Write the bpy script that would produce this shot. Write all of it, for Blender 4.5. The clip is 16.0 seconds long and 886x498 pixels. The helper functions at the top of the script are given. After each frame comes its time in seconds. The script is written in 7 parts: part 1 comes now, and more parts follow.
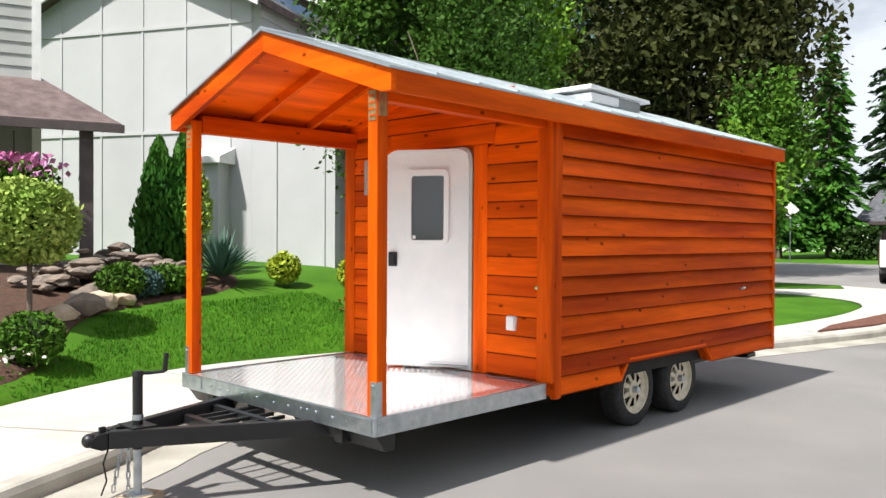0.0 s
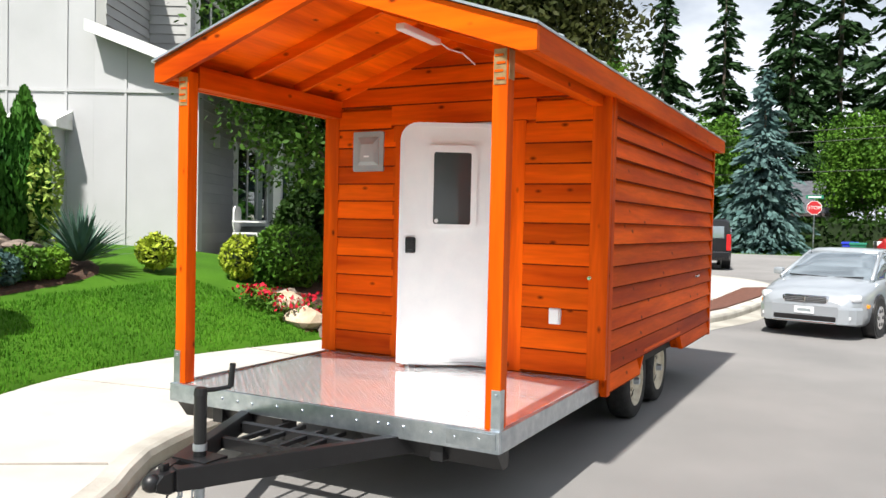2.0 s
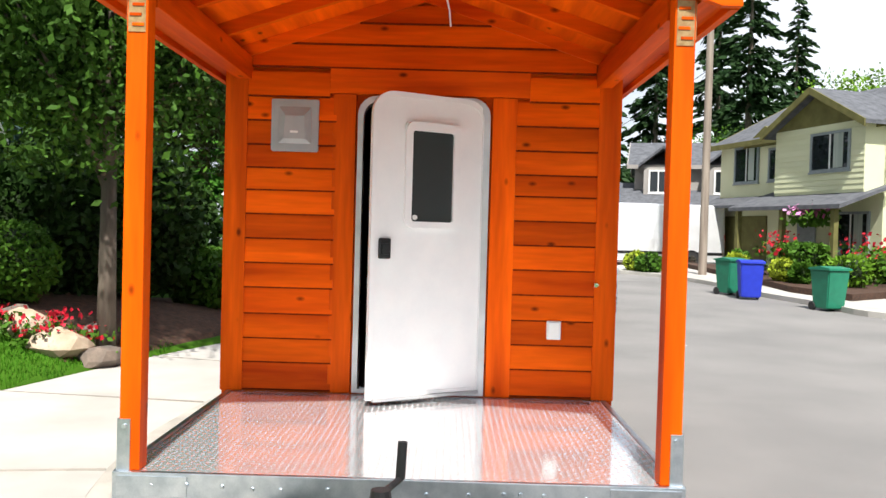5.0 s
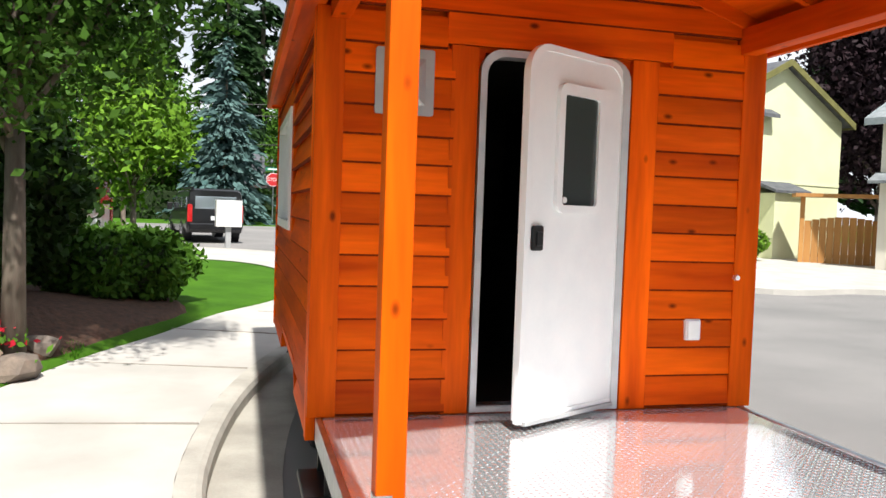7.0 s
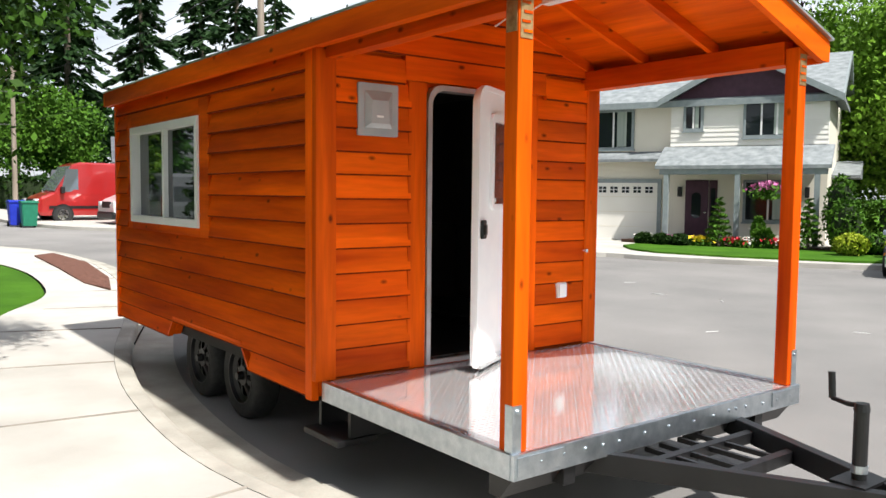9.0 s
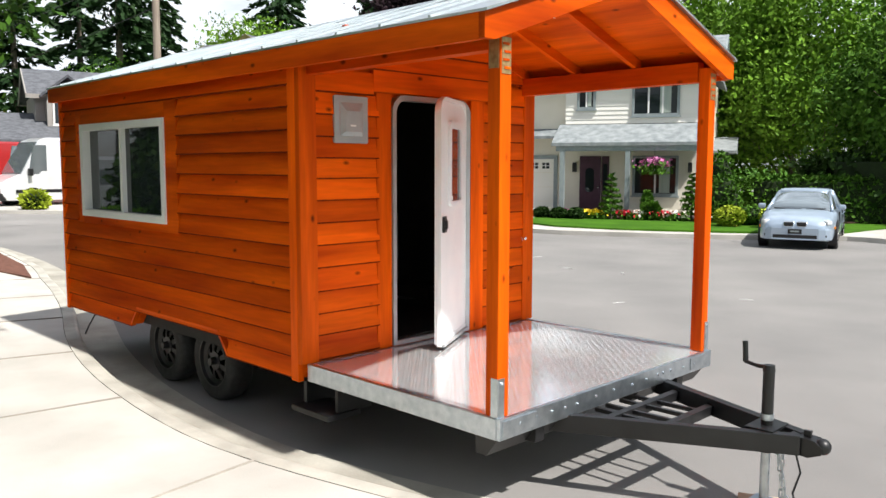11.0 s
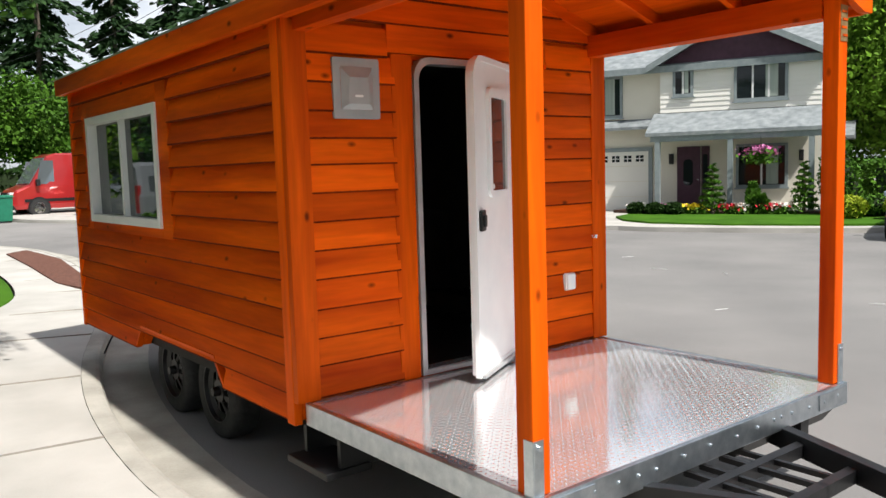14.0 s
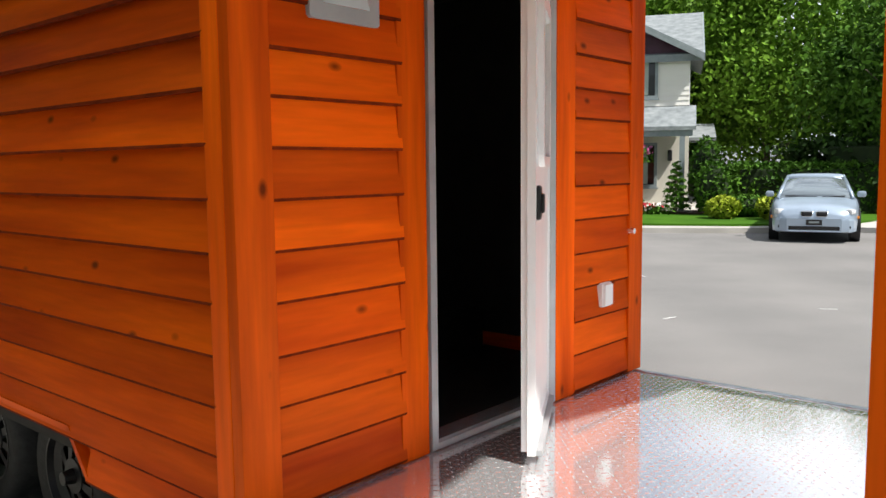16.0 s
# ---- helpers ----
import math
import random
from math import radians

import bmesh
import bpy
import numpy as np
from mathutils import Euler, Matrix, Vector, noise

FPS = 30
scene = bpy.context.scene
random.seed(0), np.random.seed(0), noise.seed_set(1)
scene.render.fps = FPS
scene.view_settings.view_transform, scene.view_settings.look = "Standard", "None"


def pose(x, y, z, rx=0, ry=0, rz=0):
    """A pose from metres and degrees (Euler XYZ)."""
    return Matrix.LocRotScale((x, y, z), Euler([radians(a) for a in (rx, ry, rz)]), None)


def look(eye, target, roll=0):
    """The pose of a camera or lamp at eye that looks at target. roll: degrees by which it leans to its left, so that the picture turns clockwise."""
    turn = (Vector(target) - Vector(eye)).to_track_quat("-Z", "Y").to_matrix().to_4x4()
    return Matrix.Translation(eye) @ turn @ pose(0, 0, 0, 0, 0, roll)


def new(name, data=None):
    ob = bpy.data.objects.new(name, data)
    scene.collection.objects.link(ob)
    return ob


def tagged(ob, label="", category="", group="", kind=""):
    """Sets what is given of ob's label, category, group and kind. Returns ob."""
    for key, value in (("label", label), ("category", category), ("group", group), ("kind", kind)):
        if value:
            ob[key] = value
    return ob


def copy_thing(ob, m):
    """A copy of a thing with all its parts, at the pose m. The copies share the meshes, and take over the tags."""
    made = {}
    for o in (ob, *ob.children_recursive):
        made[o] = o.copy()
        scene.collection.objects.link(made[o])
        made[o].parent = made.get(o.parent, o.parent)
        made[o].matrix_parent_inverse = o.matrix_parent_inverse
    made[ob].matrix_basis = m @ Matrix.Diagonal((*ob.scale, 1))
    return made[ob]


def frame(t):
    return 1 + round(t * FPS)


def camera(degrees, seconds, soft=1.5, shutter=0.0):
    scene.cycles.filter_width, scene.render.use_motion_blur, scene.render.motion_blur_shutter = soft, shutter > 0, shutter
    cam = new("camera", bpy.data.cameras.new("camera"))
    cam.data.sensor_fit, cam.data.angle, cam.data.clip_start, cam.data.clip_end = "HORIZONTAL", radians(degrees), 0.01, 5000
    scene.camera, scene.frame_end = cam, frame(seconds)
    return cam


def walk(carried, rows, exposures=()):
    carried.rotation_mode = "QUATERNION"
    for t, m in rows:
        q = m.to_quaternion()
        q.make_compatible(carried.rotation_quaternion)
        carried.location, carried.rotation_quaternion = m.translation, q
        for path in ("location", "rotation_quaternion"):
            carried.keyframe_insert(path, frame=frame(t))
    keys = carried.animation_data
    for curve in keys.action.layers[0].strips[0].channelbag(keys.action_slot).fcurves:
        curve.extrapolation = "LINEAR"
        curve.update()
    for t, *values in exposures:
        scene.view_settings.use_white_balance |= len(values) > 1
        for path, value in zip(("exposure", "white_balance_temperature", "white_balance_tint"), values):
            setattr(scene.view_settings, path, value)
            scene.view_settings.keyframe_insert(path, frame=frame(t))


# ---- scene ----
cam = camera(57.5, 16.0)
PATH = [
    (0, (-5.142, -5.033, 1.726), (-3.707, -3.64, 1.701), 0.3),
    (0.5, (-5.196, -4.6, 1.7), (-3.72, -3.252, 1.677), 0.5),
    (1, (-5.367, -4.19, 1.73), (-3.833, -2.907, 1.686), 0.8),
    (1.5, (-5.473, -3.455, 1.77), (-3.817, -2.336, 1.695), -0.3),
    (2, (-5.78, -2.947, 1.71), (-4.013, -2.011, 1.65), 1.3),
    (2.5, (-5.891, -2.43, 1.658), (-4.029, -1.701, 1.623), 1.2),
    (3, (-5.868, -1.938, 1.629), (-3.948, -1.38, 1.605), 1.1),
    (5.3, (-5.076, 0.06, 1.66), (-3.077, 0.004, 1.62), 1.7),
    (5.5, (-4.965, 0.224, 1.654), (-2.968, 0.122, 1.619), 1.8),
    (6, (-4.62, 0.623, 1.636), (-2.631, 0.415, 1.615), 2.3),
    (6.5, (-4.281, 1.06, 1.650), (-2.307, 0.742, 1.61), 2.5),
    (7, (-4.106, 1.605, 1.664), (-2.168, 1.12, 1.57), 2.0),
    (7.5, (-4.15, 2.156, 1.676), (-2.277, 1.469, 1.542), 0.7),
    (8, (-4.216, 2.722, 1.7), (-2.434, 1.825, 1.563), 0.1),
    (8.5, (-4.331, 3.203, 1.771), (-2.648, 2.131, 1.627), 0.2),
    (9, (-4.468, 3.647, 1.774), (-2.88, 2.438, 1.64), 0.6),
    (9.5, (-4.567, 4.059, 1.854), (-3.067, 2.745, 1.698), 0.6),
    (10, (-4.714, 4.403, 1.901), (-3.27, 3.03, 1.732), 1.0),
    (12.5, (-4.387, 4.499, 2.056), (-2.998, 3.081, 1.809), -0.8),
    (13, (-4.274, 4.162, 1.961), (-2.83, 2.796, 1.741), -1.2),
    (13.5, (-4.066, 3.675, 1.938), (-2.562, 2.377, 1.712), -2.0),
    (14, (-3.92, 3.274, 1.85), (-2.354, 2.046, 1.654), -1.7),
    (14.5, (-3.758, 2.978, 1.805), (-2.144, 1.81, 1.632), -1.5),
    (15, (-3.238, 2.712, 1.775), (-1.593, 1.588, 1.602), -1.4),
    (15.5, (-2.714, 2.685, 1.765), (-1.174, 1.425, 1.566), -0.8),
    (16, (-2.021, 2.639, 1.679), (-0.724, 1.13, 1.477), -0.6),
]
EXPOSURES = [(0, 0.66), (1.5, 0.70), (3, 0.70), (5.5, 0.66), (9, 0.60), (12.5, 0.50), (14.5, 0.34), (16, 0.44)]
walk(cam, [(t, look(eye, target, roll)) for t, eye, target, roll in PATH], EXPOSURES)

# ---- world, sun, exposure ----
SUN_DIR = Vector((-0.56, -0.02, 0.83)).normalized()
world = bpy.data.worlds.new("sky")
scene.world = world
world.use_nodes = True
wn, wl = world.node_tree.nodes, world.node_tree.links
wbg = wn["Background"]
sky = wn.new("ShaderNodeTexSky")
sky.sky_type, sky.sun_disc = "NISHITA", False
sky.sun_elevation = math.asin(SUN_DIR.z)
sky.sun_rotation = math.atan2(SUN_DIR.x, SUN_DIR.y)
wco, wmp, wno, wra, wmx = (wn.new("ShaderNode" + k) for k in ("TexCoord", "Mapping", "TexNoise", "ValToRGB", "MixRGB"))
wmp.inputs["Scale"].default_value = (1.0, 1.0, 2.6)
wno.inputs["Scale"].default_value, wno.inputs["Detail"].default_value, wno.inputs["Roughness"].default_value = 2.1, 7.0, 0.55
wra.color_ramp.elements[0].position, wra.color_ramp.elements[1].position = 0.35, 0.57
wmx.inputs[2].default_value = (13.0, 13.8, 15.0, 1)
wl.new(wco.outputs["Generated"], wmp.inputs[0])
wl.new(wmp.outputs[0], wno.inputs["Vector"])
wl.new(wno.outputs["Fac"], wra.inputs[0])
wl.new(wra.outputs[0], wmx.inputs[0])
wl.new(sky.outputs[0], wmx.inputs[1])
# sky scaled whiter over the cul-de-sac, dimmer opposite, to brighten the trailer's right wall
wse, wgr, wsc = (wn.new("ShaderNode" + k) for k in ("SeparateXYZ", "MapRange", "VectorMath"))
wgr.inputs["From Min"].default_value, wgr.inputs["To Min"].default_value, wgr.inputs["To Max"].default_value = -1.0, 1.4, 0.74
wsc.operation = "SCALE"
wl.new(wco.outputs["Generated"], wse.inputs[0])
wl.new(wse.outputs["Y"], wgr.inputs["Value"])
wl.new(wmx.outputs[0], wsc.inputs[0])
wl.new(wgr.outputs[0], wsc.inputs["Scale"])
wl.new(wsc.outputs[0], wbg.inputs[0])
wbg.inputs[1].default_value = 0.047
sun = new("sun", bpy.data.lights.new("sun", "SUN"))
sun.data.energy, sun.data.angle, sun.data.color = 5.0, radians(1.2), (1.0, 0.96, 0.90)
sun.matrix_world = look(SUN_DIR * 60, (0, 0, 0))


# ---- materials ----
def mat(name, c1, c2, scale=6.0, stretch=(1, 1, 1), rough=0.6, metal=0.0, bump=0.15, fine=60.0, spread=0.25, island=False, coord="Object", spec=0.5):
    """Two colours mixed by a broad noise, darkened and lightened by a fine one, with fine relief; every piece a little different."""
    m = bpy.data.materials.new(name)
    m.use_nodes = True
    n, l = m.node_tree.nodes, m.node_tree.links
    p = n["Principled BSDF"]
    co, mp, n1, n2 = (n.new("ShaderNode" + k) for k in ("TexCoord", "Mapping", "TexNoise", "TexNoise"))
    mp.inputs["Scale"].default_value = stretch
    l.new(co.outputs[coord], mp.inputs[0])
    if island:
        ge = n.new("ShaderNodeNewGeometry")
        rnd = ge.outputs["Random Per Island"]
    else:
        oi = n.new("ShaderNodeObjectInfo")
        rnd = oi.outputs["Random"]
    sh = n.new("ShaderNodeVectorMath")
    sh.operation = "ADD"
    cm = n.new("ShaderNodeCombineXYZ")
    k = n.new("ShaderNodeMath")
    k.operation = "MULTIPLY"
    k.inputs[1].default_value = 37.0
    l.new(rnd, k.inputs[0])
    for i in range(3):
        l.new(k.outputs[0], cm.inputs[i])
    l.new(mp.outputs[0], sh.inputs[0])
    l.new(cm.outputs[0], sh.inputs[1])
    src = mp.outputs[0] if island else sh.outputs[0]
    for nn, s, d in ((n1, scale, 4.0), (n2, fine, 3.0)):
        nn.inputs["Scale"].default_value, nn.inputs["Detail"].default_value = s, d
        l.new(src, nn.inputs["Vector"])
    ra = n.new("ShaderNodeValToRGB")
    ra.color_ramp.elements[0].position, ra.color_ramp.elements[1].position = 0.3, 0.7
    ra.color_ramp.elements[0].color, ra.color_ramp.elements[1].color = (*c1, 1), (*c2, 1)
    l.new(n1.outputs["Fac"], ra.inputs[0])
    hs = n.new("ShaderNodeHueSaturation")
    mr = n.new("ShaderNodeMapRange")
    mr.inputs["To Min"].default_value, mr.inputs["To Max"].default_value = 1 - spread, 1 + spread
    ad = n.new("ShaderNodeMath")
    ad.operation = "MULTIPLY_ADD"
    ad.inputs[1].default_value, ad.inputs[2].default_value = 0.5, 0.0
    l.new(rnd, ad.inputs[0])
    ad2 = n.new("ShaderNodeMath")
    ad2.operation = "MULTIPLY_ADD"
    ad2.inputs[1].default_value = 0.5
    l.new(n2.outputs["Fac"], ad2.inputs[0])
    l.new(ad.outputs[0], ad2.inputs[2])
    l.new(ad2.outputs[0], mr.inputs["Value"])
    l.new(mr.outputs[0], hs.inputs["Value"])
    l.new(ra.outputs[0], hs.inputs["Color"])
    l.new(hs.outputs[0], p.inputs["Base Color"])
    p.inputs["Roughness"].default_value, p.inputs["Metallic"].default_value = rough, metal
    p.inputs["Specular IOR Level"].default_value = spec
    if bump:
        b = n.new("ShaderNodeBump")
        b.inputs["Strength"].default_value, b.inputs["Distance"].default_value = bump, 0.01
        l.new(n2.outputs["Fac"], b.inputs["Height"])
        l.new(b.outputs[0], p.inputs["Normal"])
    return m


def cedar(name, axis):
    """Stained cedar: fine grain along one axis, broad tone changes, dark round knots."""
    stretch = {"x": (0.09, 1, 1), "y": (1, 0.09, 1), "z": (1, 1, 0.09)}[axis]
    m = mat(name, (0.40, 0.033, 0.0006), (0.90, 0.128, 0.0014), scale=5.0, stretch=stretch, rough=0.5, bump=0.12, fine=42.0, spread=0.42, spec=0.07)
    n, l = m.node_tree.nodes, m.node_tree.links
    p = n["Principled BSDF"]
    old = p.inputs["Base Color"].links[0].from_socket
    co, vo, ra, mx, mp = (n.new("ShaderNode" + k) for k in ("TexCoord", "TexVoronoi", "ValToRGB", "MixRGB", "Mapping"))
    mp.inputs["Scale"].default_value = {"x": (0.55, 1, 1), "y": (1, 0.55, 1), "z": (1, 1, 0.55)}[axis]
    vo.inputs["Scale"].default_value = 6.6
    ra.color_ramp.elements[0].position, ra.color_ramp.elements[1].position = 0.045, 0.13
    ra.color_ramp.elements[0].color, ra.color_ramp.elements[1].color = (1, 1, 1, 1), (0, 0, 0, 1)
    mx.inputs[2].default_value = (0.075, 0.010, 0.001, 1)
    half = n.new("ShaderNodeMath")
    half.operation = "MULTIPLY"
    half.inputs[1].default_value = 0.85
    l.new(co.outputs["Object"], mp.inputs[0])
    l.new(mp.outputs[0], vo.inputs["Vector"])
    l.new(vo.outputs["Distance"], ra.inputs[0])
    l.new(ra.outputs[0], half.inputs[0])
    l.new(half.outputs[0], mx.inputs[0])
    l.new(old, mx.inputs[1])
    l.new(mx.outputs[0], p.inputs["Base Color"])
    return m


def glass(name, tint, rough=0.02, coat=0.6):
    m = mat(name, tint, tint, rough=rough, bump=0, spread=0.03, spec=0.5)
    m.node_tree.nodes["Principled BSDF"].inputs["Coat Weight"].default_value = coat
    return m


# dark brown that paints the shadow line below each lapped board
LAP_SHADE = mat("lap_shade_line", (0.10, 0.010, 0.001), (0.20, 0.022, 0.002), scale=20, rough=0.9, bump=0.2, spread=0.3, spec=0.1)
CEDAR_X, CEDAR_Y, CEDAR_Z = cedar("cedar_x", "x"), cedar("cedar_y", "y"), cedar("cedar_z", "z")
WHITE = mat("white_gelcoat", (0.78, 0.79, 0.80), (0.84, 0.84, 0.84), rough=0.28, bump=0.02, spread=0.03)
PLASTIC = mat("grey_plastic", (0.30, 0.31, 0.32), (0.37, 0.375, 0.38), rough=0.45, bump=0.03, spread=0.05)
FRAMEGREY = mat("grey_door_frame", (0.45, 0.46, 0.47), (0.58, 0.585, 0.59), rough=0.35, metal=0.4, bump=0.03, spread=0.06)
VINYL = mat("white_vinyl", (0.75, 0.75, 0.74), (0.82, 0.82, 0.8), rough=0.4, bump=0.02, spread=0.04)
ALU = mat("bright_aluminium", (0.91, 0.92, 0.94), (0.96, 0.96, 0.96), scale=3, rough=0.08, metal=0.76, bump=0.02, fine=90, spread=0.08)
GALV = mat("galvanised_steel", (0.42, 0.47, 0.52), (0.62, 0.66, 0.70), scale=14, rough=0.36, metal=1.0, bump=0.06, fine=120, spread=0.2)
NAILPLATE = mat("tarnished_nail_plate", (0.30, 0.17, 0.07), (0.46, 0.31, 0.15), scale=30, rough=0.5, metal=0.6, bump=0.1, fine=120, spread=0.25)
ROOFTIN = mat("metal_roof", (0.5, 0.55, 0.57), (0.66, 0.7, 0.71), scale=4, rough=0.33, metal=0.85, bump=0.05, spread=0.1)
BLACK = mat("black_paint", (0.005, 0.005, 0.006), (0.011, 0.011, 0.012), rough=0.42, bump=0.08, spread=0.25)
RUBBER = mat("tyre_rubber", (0.012, 0.012, 0.012), (0.03, 0.03, 0.03), scale=20, rough=0.8, bump=0.2, spread=0.2)
CREAM = mat("cream_wheel", (0.55, 0.48, 0.36), (0.72, 0.66, 0.52), scale=18, rough=0.45, bump=0.05, spread=0.12)
DARKGLASS = glass("dark_glass", (0.045, 0.05, 0.052), 0.12)
WINGLASS = glass("window_glass", (0.016, 0.021, 0.024), coat=0.12)
# two near-black colours that paint the cabin's inner shade onto its surfaces
CABIN_SHADE = mat("cabin_shade", (0.010, 0.010, 0.011), (0.022, 0.02, 0.018), rough=0.8, bump=0.05)
LINING_SHADE = mat("lining_shade", (0.025, 0.022, 0.02), (0.045, 0.04, 0.035), rough=0.7, bump=0.03)
ASPHALT = mat("asphalt", (0.185, 0.18, 0.176), (0.25, 0.24, 0.232), scale=0.5, rough=0.9, bump=0.5, fine=140, spread=0.16)
CONCRETE = mat("concrete", (0.38, 0.365, 0.335), (0.50, 0.48, 0.445), scale=1.3, rough=0.85, bump=0.25, fine=110, spread=0.10)
KERBMAT = mat("kerb_concrete", (0.30, 0.285, 0.25), (0.47, 0.45, 0.40), scale=2.6, rough=0.9, bump=0.35, fine=70, spread=0.2)
GUTTER = mat("gutter_concrete", (0.26, 0.245, 0.21), (0.42, 0.40, 0.35), scale=2.0, rough=0.92, bump=0.35, fine=60, spread=0.24)
SOIL = mat("bark_mulch", (0.04, 0.022, 0.013), (0.11, 0.052, 0.03), scale=14, rough=0.95, bump=0.9, fine=45, spread=0.4)
REDBARK = mat("red_bark", (0.10, 0.035, 0.022), (0.20, 0.085, 0.055), scale=14, rough=0.95, bump=0.9, fine=45, spread=0.4)
TURF = mat("turf", (0.035, 0.105, 0.006), (0.065, 0.17, 0.010), scale=1.1, rough=0.95, bump=0.8, fine=60, spread=0.3, spec=0.15)
BLADE = mat("grass_blade", (0.032, 0.12, 0.005), (0.07, 0.21, 0.010), scale=1.0, rough=0.8, bump=0, fine=30, spread=0.4, island=True, spec=0.12)


# ---- building helpers ----
def mesh_of(bm, name):
    me = bpy.data.meshes.new(name)
    bm.to_mesh(me)
    bm.free()
    return me


def part(name, bm, material, parent, label="", smooth=False):
    ob = new(name, bm if isinstance(bm, bpy.types.Mesh) else mesh_of(bm, name))
    if not ob.data.materials:
        ob.data.materials.append(material)
    ob.parent = parent
    if smooth:
        for f in ob.data.polygons:
            f.use_smooth = True
    if label:
        ob["label"] = label
    return ob


def thing(name, label, category, at=None, group="", kind=""):
    ob = new(name)
    ob.empty_display_size = 0.2
    if at is not None:
        ob.matrix_world = at if isinstance(at, Matrix) else Matrix.Translation(at)
    return tagged(ob, label, category, group, kind)


def box(bm, x0, x1, y0, y1, z0, z1, bevel=0.0, m=None):
    r = bmesh.ops.create_cube(bm, size=1.0)
    vs = r["verts"]
    for v in vs:
        v.co = Vector((x0 + (v.co.x + 0.5) * (x1 - x0), y0 + (v.co.y + 0.5) * (y1 - y0), z0 + (v.co.z + 0.5) * (z1 - z0)))
    if bevel:
        es = list({e for v in vs for e in v.link_edges})
        g = bmesh.ops.bevel(bm, geom=es, offset=bevel, segments=2, affect="EDGES", profile=0.6)
        vs = list({v for f in g["faces"] for v in f.verts} | {v for v in vs if v.is_valid})
    if m is not None:
        bmesh.ops.transform(bm, matrix=m, verts=[v for v in vs if v.is_valid])
    return vs


def boxed(*a, **k):
    bm = bmesh.new()
    box(bm, *a, **k)
    return bm


def rod(bm, a, b, r, r2=None, seg=12, caps=True):
    a, b = Vector(a), Vector(b)
    d = b - a
    g = bmesh.ops.create_cone(bm, cap_ends=caps, segments=seg, radius1=r, radius2=r if r2 is None else r2, depth=d.length)
    bmesh.ops.transform(bm, matrix=Matrix.Translation((a + b) / 2) @ d.to_track_quat("Z", "Y").to_matrix().to_4x4(), verts=g["verts"])


def rodded(*a, **k):
    bm = bmesh.new()
    rod(bm, *a, **k)
    return bm


def tube(pts, r, seg=6):
    """One bent round strand through the points."""
    bm = bmesh.new()
    pts = [Vector(p) for p in pts]
    rings = []
    for i, p in enumerate(pts):
        d = (pts[min(i + 1, len(pts) - 1)] - pts[max(i - 1, 0)]).normalized()
        u = d.cross(Vector((0.31, 0.17, 0.93))).normalized()
        w = d.cross(u)
        rings.append([bm.verts.new(p + (u * math.cos(2 * math.pi * k / seg) + w * math.sin(2 * math.pi * k / seg)) * r) for k in range(seg)])
    for a, b in zip(rings, rings[1:]):
        for k in range(seg):
            bm.faces.new((a[k], a[(k + 1) % seg], b[(k + 1) % seg], b[k]))
    bm.faces.new(rings[0][::-1])
    bm.faces.new(rings[-1])
    bmesh.ops.recalc_face_normals(bm, faces=bm.faces)
    return bm


def prism(pts, a, b, axis):
    """A closed outline pts (pairs) drawn out from a to b along an axis."""
    bm = bmesh.new()
    def at(p, q, h):
        return {"x": (h, p, q), "y": (p, h, q), "z": (p, q, h)}[axis]
    v0 = [bm.verts.new(at(p, q, a)) for p, q in pts]
    v1 = [bm.verts.new(at(p, q, b)) for p, q in pts]
    n = len(pts)
    bm.faces.new(v0)
    bm.faces.new(v1[::-1])
    for i in range(n):
        bm.faces.new((v0[i], v0[(i + 1) % n], v1[(i + 1) % n], v1[i]))
    bmesh.ops.recalc_face_normals(bm, faces=bm.faces)
    return bm


def ring(bm, pts_outer, pts_inner, a, b, axis):
    """A frame between two outlines with as many points, drawn out from a to b."""
    def at(p, q, h):
        return {"x": (h, p, q), "y": (p, h, q), "z": (p, q, h)}[axis]
    n = len(pts_outer)
    o0, o1 = ([bm.verts.new(at(p, q, h)) for p, q in pts_outer] for h in (a, b))
    i0, i1 = ([bm.verts.new(at(p, q, h)) for p, q in pts_inner] for h in (a, b))
    for k in range(n):
        j = (k + 1) % n
        for f in ((o0[k], o0[j], o1[j], o1[k]), (i0[j], i0[k], i1[k], i1[j]), (o0[j], o0[k], i0[k], i0[j]), (o1[k], o1[j], i1[j], i1[k])):
            bm.faces.new(f)
    bmesh.ops.recalc_face_normals(bm, faces=bm.faces)
    return bm


def rounded(y0, y1, z0, z1, r, top_only=False, seg=6):
    pts = []
    for cy, cz, a0 in ((y1 - r, z1 - r, 0), (y0 + r, z1 - r, 90), (y0 + r, z0 + r, 180), (y1 - r, z0 + r, 270)):
        if top_only and a0 >= 180:
            pts += [(y0, z0)] * (1 if a0 == 180 else 0) + [(y1, z0)] * (1 if a0 == 270 else 0)
            continue
        for i in range(seg + 1):
            a = radians(a0 + 90 * i / seg)
            pts.append((cy + r * math.cos(a), cz + r * math.sin(a)))
    return pts


def sheet(name, rows, material, parent=None, smooth=False):
    """A skin over rows of points, each row as long as the next."""
    bm = bmesh.new()
    vs = [[bm.verts.new(p) for p in r] for r in rows]
    for a, b in zip(vs, vs[1:]):
        for i in range(len(a) - 1):
            bm.faces.new((a[i], a[i + 1], b[i + 1], b[i]))
    bmesh.ops.recalc_face_normals(bm, faces=bm.faces)
    return part(name, bm, material, parent, smooth=smooth)


